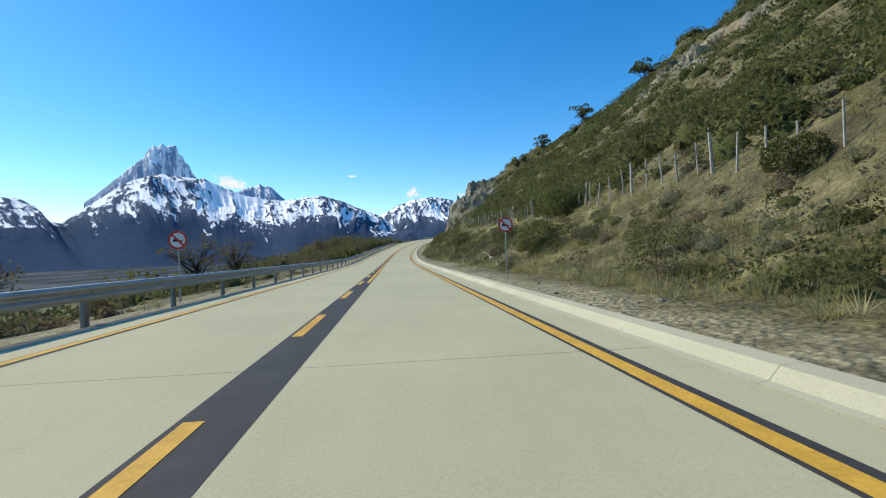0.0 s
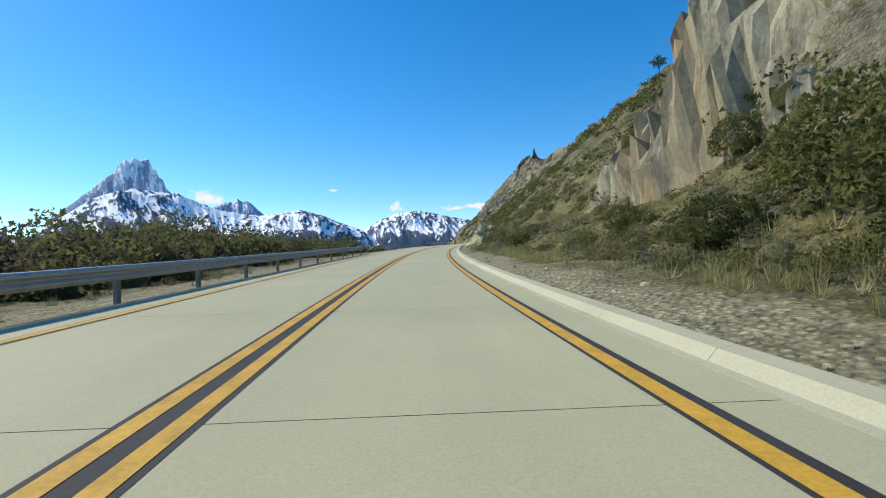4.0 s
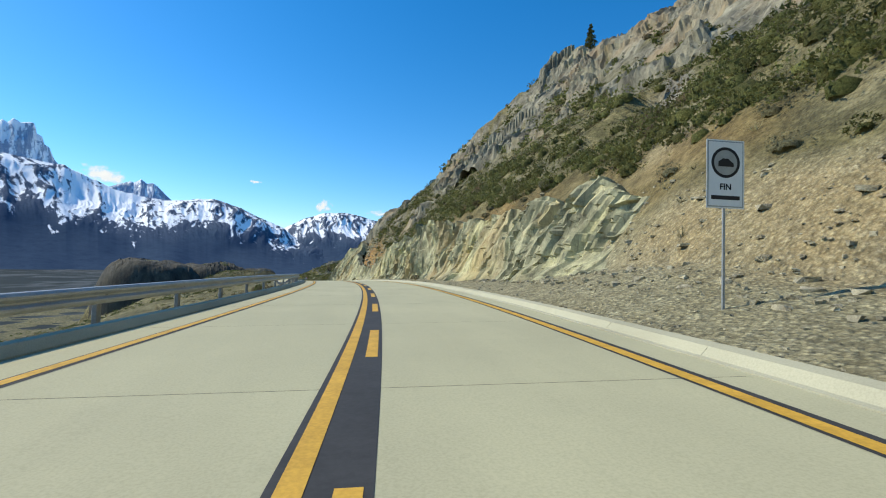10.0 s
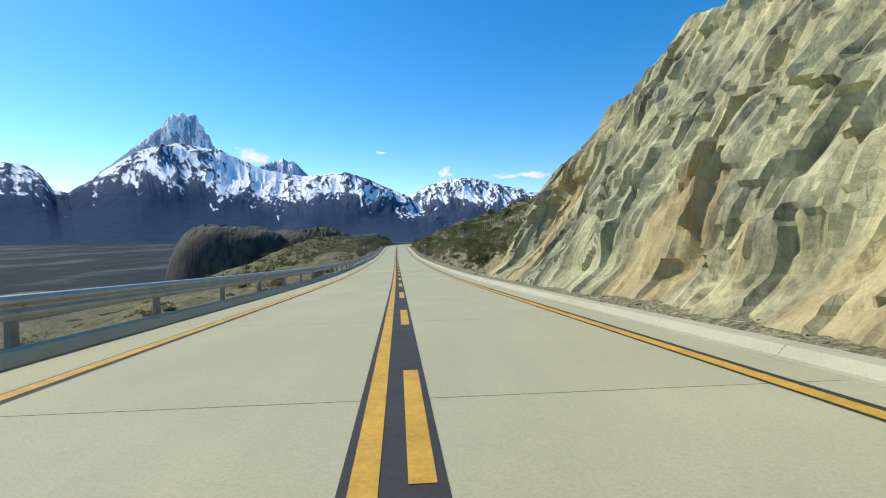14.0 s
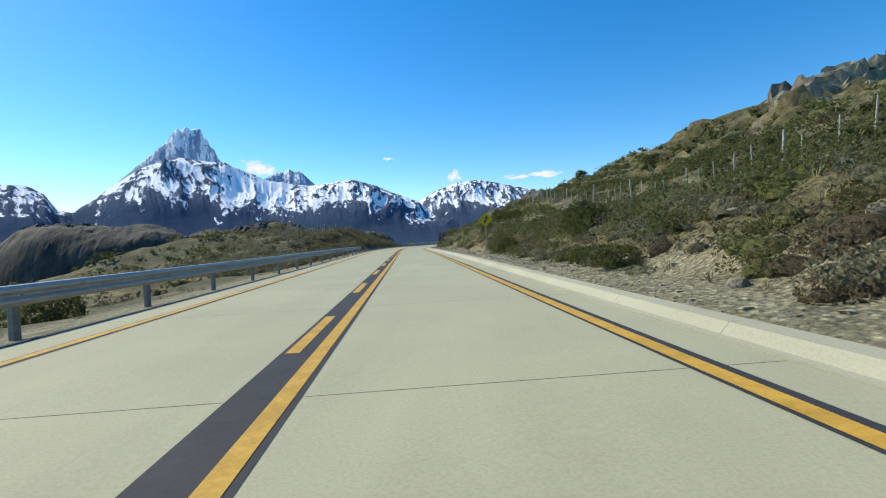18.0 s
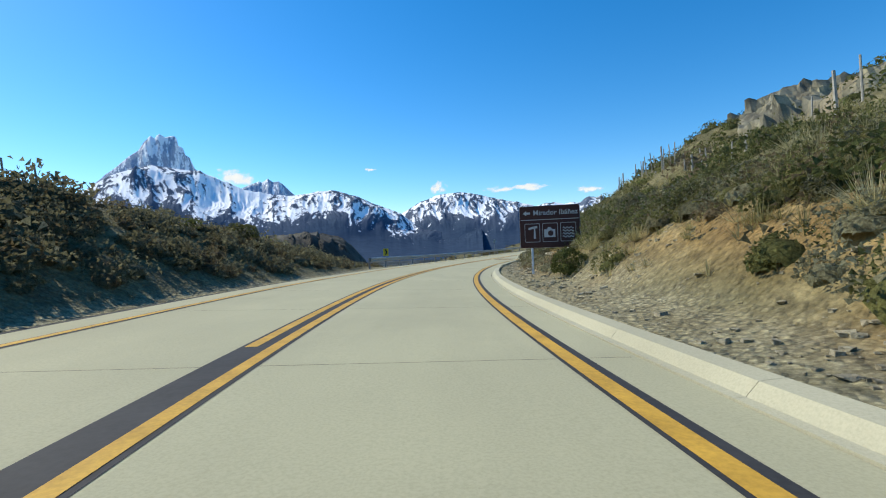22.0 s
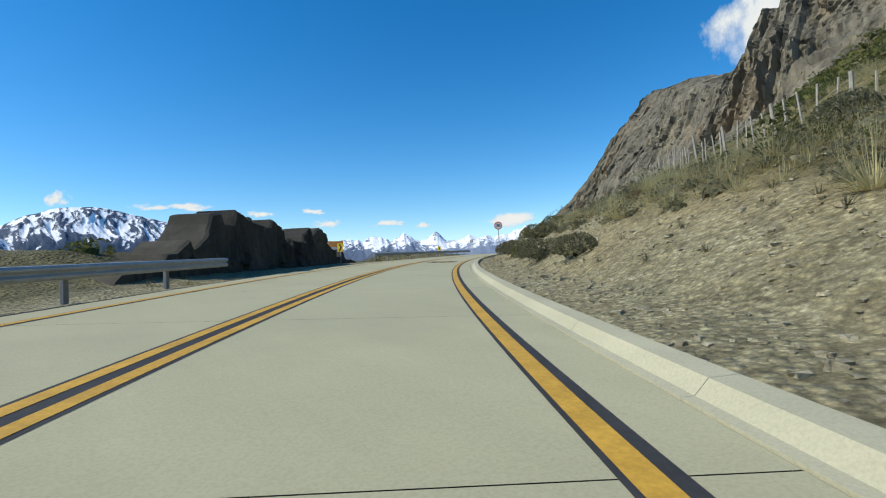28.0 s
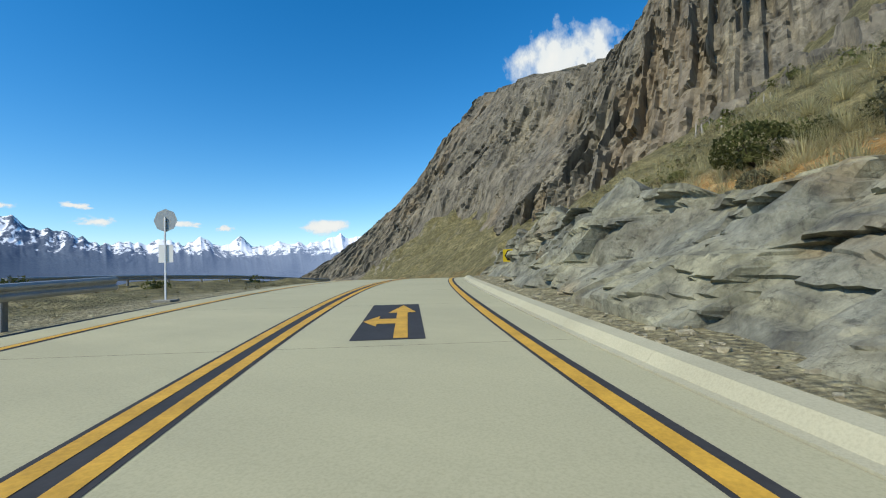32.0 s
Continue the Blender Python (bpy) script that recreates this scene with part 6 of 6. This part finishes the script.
def diamond_sign(s, u):
    ob = sign_base("road_sign", s, u, "yellow diamond sign with a winding arrow on a pole")
    pole(ob, 2.0)
    c, h = 2.0, 0.47
    plate = part("plate", flat_piece([(-h, c), (0, c - h), (h, c), (0, c + h)], -0.022, 0.004), SIGNYELLOW, ob)
    bm = flat_piece([(-0.10, c - 0.24), (-0.02, c - 0.24), (-0.02, c - 0.13), (0.10, c - 0.03), (0.10, c + 0.08), (0.16, c + 0.08), (0.06, c + 0.24), (-0.04, c + 0.08), (0.02, c + 0.08), (0.02, c + 0.0), (-0.10, c - 0.10)], -0.026)
    part("winding_arrow", bm, INK, plate)
    return ob


diamond_sign(506.5, 6.1)


def chevron(s, u, label, turned=0.0, right=True, high=0.95):
    ob = sign_base("chevron_sign", s, u, label, "chevron sign", turned, "chevron signs on the bends")
    pole(ob, high + 0.3)
    k = 1 if right else -1
    plate = part("plate", flat_piece([(-0.25, high), (0.25, high), (0.25, high + 0.62), (-0.25, high + 0.62)], -0.022, 0.004), SIGNYELLOW, ob)
    z = high + 0.31
    part("chevron", flat_piece([(-0.14 * k, z - 0.25), (0.02 * k, z - 0.25), (0.17 * k, z), (0.02 * k, z + 0.25), (-0.14 * k, z + 0.25), (0.01 * k, z)], -0.026), INK, plate)
    return ob


for s, u, t in ((559, -6.6, 0), (596, -6.0, -6), (652, -6.1, -10), (665, -6.1, -10), (699.2, -6.3, -15), (732.5, -6.3, -15)):
    chevron(s, u, "yellow and black chevron sign beyond the road edge", t)
chevron(758, 6.3, "yellow chevron sign against the slate bank", 8, False, 0.7)


def brown_board(s, u):
    ob = sign_base("tourist_sign", s, u, "large brown viewpoint board on two white posts", "tourist sign")
    ob.rotation_euler.z += radians(-10)
    ob.scale = (0.85, 0.85, 0.85)
    for x in (0.55, 2.25):
        part("post", box_bm(x - 0.05, x + 0.05, 0.0, 0.09, -0.3, 2.6, 0.01), WHITEPOST, ob, "white square post")
        part("footing", box_bm(x - 0.3, x + 0.3, -0.2, 0.3, -0.25, 0.05, 0.02), OLDCON, ob, "concrete footing")
    x0, x1, z0, z1 = 0.0, 2.8, 1.35, 3.35

    def rounded(a0, a1, c0, c1, r):
        pts = []
        for cx, cz, start in ((a1 - r, c1 - r, 0), (a0 + r, c1 - r, 90), (a0 + r, c0 + r, 180), (a1 - r, c0 + r, 270)):
            pts += [(cx + r * math.cos(radians(start + q)), cz + r * math.sin(radians(start + q))) for q in (0, 30, 60, 90)]
        return pts

    board = part("board", flat_piece(rounded(x0, x1, z0, z1, 0.08), -0.05, 0.03), BROWN, ob, "brown board")
    part("rim", flat_piece(rounded(x0 - 0.015, x1 + 0.015, z0 - 0.015, z1 + 0.015, 0.09), -0.035, 0.01), PALE, board)
    part("divider", flat_piece([(0.05, 2.68), (2.75, 2.68), (2.75, 2.71), (0.05, 2.71)], -0.053, 0.002), PALE, board)
    part("arrow", flat_piece([(0.16, 3.02), (0.32, 3.15), (0.32, 3.07), (0.50, 3.07), (0.50, 2.97), (0.32, 2.97), (0.32, 2.89)], -0.053, 0.002), PALE, board)
    lettering("writing", "Mirador Ib\u00e1\u00f1ez", 0.34, PALE, board, Matrix.Translation((1.68, -0.053, 3.02)) @ UPRIGHT, 0.004)
    for k in range(3):
        a = 0.22 + k * 0.84
        outer, inner = rounded(a, a + 0.72, 1.62, 2.52, 0.05), rounded(a + 0.02, a + 0.70, 1.64, 2.50, 0.04)
        part("panel_border", flat_piece(outer, -0.052, 0.001), PALE, board)
        part("panel", flat_piece(inner, -0.055, 0.001), BROWN, board)
    # telescope on its stand
    part("telescope", flat_piece([(0.40, 2.22), (0.82, 2.30), (0.82, 2.42), (0.40, 2.32)], -0.058, 0.002), PALE, board)
    part("telescope_stand", flat_piece([(0.64, 1.78), (0.74, 1.78), (0.72, 2.26), (0.66, 2.26)], -0.058, 0.002), PALE, board)
    # camera symbol
    part("camera_symbol", flat_piece([(1.14, 1.84), (1.66, 1.84), (1.66, 2.22), (1.50, 2.22), (1.46, 2.32), (1.32, 2.32), (1.28, 2.22), (1.14, 2.22)], -0.058, 0.002), PALE, board)
    part("camera_lens", flat_piece(ring(0.13, 24, 1.44, 2.03), -0.061, 0.002), BROWN, board)
    for k in range(4):
        z = 1.82 + 0.14 * k
        up = [(2.00 + 0.52 * i / 24, z + 0.035 * math.sin(i * 0.79)) for i in range(25)]
        part("wave", flat_piece(up + [(x, y + 0.05) for x, y in up[::-1]], -0.058, 0.002), PALE, board)
    return ob


brown_board(575.3, 5.3)


def stop_back(s, u):
    ob = sign_base("stop_sign", s, u, "grey back of an octagonal stop sign with a small plate", turned=180)
    pole(ob, 2.6, WHITEPOST)
    part("plate", flat_piece(ring(0.36, 8, z=2.5), -0.022, 0.004), GREYBACK, ob)
    part("small_plate", flat_piece([(-0.22, 1.2), (0.22, 1.2), (0.22, 1.75), (-0.22, 1.75)], -0.022, 0.004), WHITE, ob, "small pale plate")
    part("footing", box_bm(-0.3, 0.3, -0.25, 0.3, -0.2, 0.06, 0.02), OLDCON, ob)
    return ob


stop_back(749, -5.6)


def lookout_board(s, u):
    ob = sign_base("notice_board", s, u, "orange notice board on two timber posts", "notice board", 10)
    for x in (-0.55, 0.55):
        part("post", box_bm(x - 0.06, x + 0.06, 0.0, 0.12, -0.4, 2.6, 0.01), POSTWOOD, ob)
    part("panel", box_bm(-0.75, 0.75, -0.04, 0.0, 2.0, 2.55, 0.005), ORANGE, ob, "orange panel")
    part("lower_panel", box_bm(-0.6, 0.6, -0.04, 0.0, 1.75, 1.93, 0.005), POSTWOOD, ob)
    return ob


lookout_board(708.5, -10.5)

# ---- painted numbers and arrow on the road ----
def road_paint(name, s, u, points, mat, dz):
    """Flat paint: outline of (across, along) points laid on the road at s."""
    v = np.array([place(s + b, u + a, dz) for a, b in points])
    return link_mesh(name, v, [tuple(range(len(points)))], mat, road)


def painted_figures(s, u, text):
    road_paint("number_backing", s, u, [(-1.0, 0), (1.0, 0), (1.0, 3.3), (-1.0, 3.3)], BLACK, 0.004)
    lens = [(-0.88, 0.55), (-0.62, 0.2), (0.62, 0.2), (0.88, 0.55), (0.88, 2.75), (0.62, 3.1), (-0.62, 3.1), (-0.88, 2.75)]
    road_paint("number_border", s, u, lens, YELLOW, 0.006)
    road_paint("number_field", s, u, [(a * 0.88, 1.65 + (b - 1.65) * 0.84) for a, b in lens], BLACK, 0.008)
    base = place(s + 1.65, u, 0.011)
    turn, tilt = bearing_at(s + 1.65)
    m = pose(*[float(c) for c in base], tilt, math.degrees(math.atan(float(steps(BANK, s)[0]))), turn) @ Matrix.Diagonal((0.92, 2.6, 1, 1))
    lettering("number", text, 0.95, YELLOW, road, m, 0.02, 0.0005)


painted_figures(612.6, 1.75, "50")
painted_figures(696.5, 1.75, "30")
road_paint("arrow_backing", 740.4, 1.68, [(-0.55, 0), (0.47, 0), (0.47, 4.6), (-0.55, 4.6)], BLACK, 0.004)
road_paint("arrow", 740.4, 1.68, [(0.03, 0.1), (0.23, 0.1), (0.23, 3.0), (0.40, 3.0), (0.13, 4.4), (-0.14, 3.0), (0.03, 3.0)], YELLOW, 0.008)
road_paint("side_arrow", 740.4, 1.68, [(0.04, 1.5), (0.04, 2.1), (-0.27, 2.1), (-0.27, 2.5), (-0.52, 1.8), (-0.27, 1.2), (-0.27, 1.5)], YELLOW, 0.009)

# ---- concrete drainage channels and culvert mouths ----
def channel(points, label, width=0.55, tall=0.28):
    """A white concrete channel wall along (s, u, dz) corners."""
    ob = new("drain_channel")
    tab = np.array(points, float)
    s = np.arange(tab[0, 0], tab[-1, 0] + 0.1, 0.8)
    u, dz = np.interp(s, tab[:, 0], tab[:, 1]), np.interp(s, tab[:, 0], tab[:, 2])
    z = rise(s, u) + dz
    origin = place(s[0], u[0], z[0])
    ob.location = [float(c) for c in origin]
    for side, name in ((0.0, "near_wall"), (width, "far_wall")):
        p = np.stack([place(s, u + side + a, z + b) - origin for a, b in ((0, -0.3), (0, tall), (0.14, tall), (0.14, -0.3))], 1)
        p = np.concatenate([p, p[:, :1]], 1)
        v, f_ = p.reshape(-1, 3), [tuple(q) for q in grid_faces(len(s), 5)]
        k = len(v) - 5
        link_mesh(name, v, f_ + [(0, 1, 2, 3), (k + 3, k + 2, k + 1, k)], KERB, ob)
    p = np.stack([place(s, u + a, z + 0.05) - origin for a in (0.13, width + 0.01)], 1)
    link_mesh("channel_floor", p.reshape(-1, 3), grid_faces(len(s), 2), OLDCON, ob)
    return tagged(ob, label, "drain", "concrete drains")


channel([(24, 6.6, 0.0), (31, 7.6, 0.02), (38, 8.3, 0.02), (44, 8.6, 0.02)], "white concrete drainage channel curving up the bank", 0.4, 0.12)
channel([(84, 9.0, 0.05), (92, 8.6, 0.08), (97, 7.8, 0.05)], "white concrete channel at the foot of the outcrop", 0.4, 0.14)
channel([(470, 8.6, 0.15), (476, 9.6, 0.2), (484, 10.2, 0.2)], "broken end of a white concrete channel")
channel([(612, 7.9, 0.1), (618, 8.6, 0.15), (623, 9.0, 0.1)], "white concrete channel ending above a washed-out gully", 0.4, 0.12)
channel([(661, 9.6, 0.3), (668, 10.4, 0.3)], "pale concrete channel end in the earth bank", 0.5, 0.25)


def culvert(s, label):
    ob = new("gully_inlet")
    ob.location = [float(c) for c in place(s, 5.0)]
    origin = np.array(ob.location)
    for ds, name in ((-1.2, "side_wall"), (1.2, "side_wall")):
        v = []
        for a, b in ((4.56, 0.13), (5.05, 0.11), (5.05, -0.3), (4.56, -0.3)):
            v += [place(s + ds, a, b) - origin, place(s + ds + 0.14, a, b) - origin]
        link_mesh(name, v, [(0, 2, 4, 6), (7, 5, 3, 1), (0, 1, 3, 2), (2, 3, 5, 4), (4, 5, 7, 6), (6, 7, 1, 0)], KERB, ob)
    v = [place(s + a, b, c) - origin for a, b, c in ((-1.1, 4.3, 0.03), (1.1, 4.3, 0.03), (1.1, 6.6, 0.12), (-1.1, 6.6, 0.12))]
    w = [q + np.array([0, 0, -0.3]) for q in v]
    link_mesh("apron", v + w, [(3, 2, 1, 0), (4, 5, 6, 7), (0, 1, 5, 4), (1, 2, 6, 5), (2, 3, 7, 6), (3, 0, 4, 7)], OLDCON, ob)
    return tagged(ob, label, "drain inlet", "concrete drains")


for s in (30, 591, 649):
    culvert(s + 1.0, "concrete gully inlet through the kerb")

# ---- shaded rock bank on the left ----
def left_bank(s0, s1, label):
    ss, vv = np.meshgrid(np.arange(s0, s1, 0.22), np.linspace(0, 1, 26), indexing="ij")
    env = np.clip((ss - s0) / 6, 0, 1) * np.clip((s1 - ss) / 7, 0, 1)
    tall = (1.9 + 0.4 * fbm(ss / 3, ss * 0, 2, 4) + 0.5 * facets(ss / 1.1, ss * 0, 6)[0]) * env
    z = -0.25 + (tall + 0.25) * np.minimum(vv * 1.15, 1)
    d, tone, stain = broken(ss, z, 0.8, 91, 0.2)
    d = 0.3 * d
    u = -6.7 - 0.15 * vv - np.clip(vv - 0.87, 0, 1) * 14 + d * (vv < 0.9)
    ob = link_mesh("rock_bank", place(ss, u, z).reshape(-1, 3), grid_faces(*ss.shape)[:, ::-1], SHADEROCK, None, False, "", np.stack([0.8 * tone, 0 * stain, 0 * tone], -1).reshape(-1, 3))
    return tagged(ob, label, "rock face", kind="structure")


left_bank(677, 704, "shaded rock bank with a ragged top beside the road")

# ---- clouds: thin distant backdrops of vapour ----
CLOUD = bpy.data.materials.new("cloud_white")
CLOUD.use_nodes = True
cn_, cl_ = CLOUD.node_tree.nodes, CLOUD.node_tree.links
cn_.remove(cn_["Principled BSDF"])
ct = cn_.new("ShaderNodeTexCoord")
c_id = cn_.new("ShaderNodeObjectInfo")
shift_ = cn_.new("ShaderNodeVectorMath")
shift_.operation = "MULTIPLY_ADD"
cl_.new(ct.outputs["Generated"], shift_.inputs[0])
shift_.inputs[1].default_value = (3.2, 1.0, 1.6)
cl_.new(calc(cn_, cl_, "MULTIPLY", c_id.outputs["Random"], 40.0), shift_.inputs[2])
puff = cn_.new("ShaderNodeTexNoise")
puff.inputs["Scale"].default_value, puff.inputs["Detail"].default_value, puff.inputs["Roughness"].default_value = 1.3, 9.0, 0.58
cl_.new(shift_.outputs[0], puff.inputs["Vector"])
c_xyz = cn_.new("ShaderNodeSeparateXYZ")
cl_.new(ct.outputs["Generated"], c_xyz.inputs[0])
cx_ = calc(cn_, cl_, "MULTIPLY", calc(cn_, cl_, "SUBTRACT", c_xyz.outputs["X"], 0.5), 2.0)
cz_ = calc(cn_, cl_, "MULTIPLY", calc(cn_, cl_, "SUBTRACT", c_xyz.outputs["Z"], 0.42), 2.0)
far_ = calc(cn_, cl_, "SQRT", calc(cn_, cl_, "ADD", calc(cn_, cl_, "MULTIPLY", cx_, cx_), calc(cn_, cl_, "MULTIPLY", cz_, cz_)))
body_ = calc(cn_, cl_, "ADD", calc(cn_, cl_, "SUBTRACT", 0.74, far_), calc(cn_, cl_, "MULTIPLY", calc(cn_, cl_, "SUBTRACT", puff.outputs["Fac"], 0.5), 2.2))
thick = ramp(cn_, cl_, body_, [(0.02, (0, 0, 0)), (0.42, (1, 1, 1))])
glow = cn_.new("ShaderNodeEmission")
cl_.new(ramp(cn_, cl_, body_, [(0.1, (0.80, 0.87, 0.95)), (0.75, (0.96, 0.97, 0.98))]), glow.inputs["Color"])
clear_ = cn_.new("ShaderNodeBsdfTransparent")
veil = cn_.new("ShaderNodeMixShader")
cl_.new(thick, veil.inputs["Fac"])
cl_.new(clear_.outputs[0], veil.inputs[1])
cl_.new(glow.outputs[0], veil.inputs[2])
cl_.new(veil.outputs[0], cn_["Material Output"].inputs["Surface"])


def cloud(turn, height, far, wide, tall, label):
    w, h = wide * 0.8, tall * 1.1
    ob = link_mesh("cloud", [(-w, 0, -h * 0.5), (w, 0, -h * 0.5), (w, 0, h), (-w, 0, h)], [(0, 1, 2, 3)], CLOUD)
    turn = turn - 2.0 * min(1, max(0, (turn - 8) / 18))
    ob.matrix_world = pose(HEART[0] - far * math.sin(radians(turn)), HEART[1] + far * math.cos(radians(turn)), far * math.tan(radians(height)), 0, 0, turn)
    return tagged(ob, label, "cloud", kind="structure")


cloud(25.6, 8.6, 4500, 330, 110, "long white cloud bank behind the peak")
cloud(9.0, 9.7, 4400, 90, 28, "tiny white cloud in the blue sky")
cloud(1.0, 7.4, 4400, 130, 90, "small puffy white cloud above the ridge")
cloud(-6.5, 6.9, 4400, 240, 45, "flat white cloud above the ridge")
cloud(-9.8, 7.0, 4400, 290, 50, "flat white cloud above the ridge")
cloud(-16.5, 6.3, 4400, 180, 55, "thin white cloud above the ridge")
cloud(-22.0, 6.6, 4400, 200, 36, "thin white cloud above the ridge")
cloud(-23.6, 5.2, 4400, 230, 60, "small white cloud above the snow ridge")
cloud(-30.5, 5.1, 4400, 240, 46, "small white cloud above the snow ridge")
cloud(-34.5, 4.7, 4400, 120, 50, "small white cloud above the snow ridge")
cloud(-45.0, 4.8, 4400, 420, 120, "white cloud low over the snow ridge")
cloud(-71.2, 20.6, 2600, 430, 330, "large white cumulus cloud rising behind the crag")
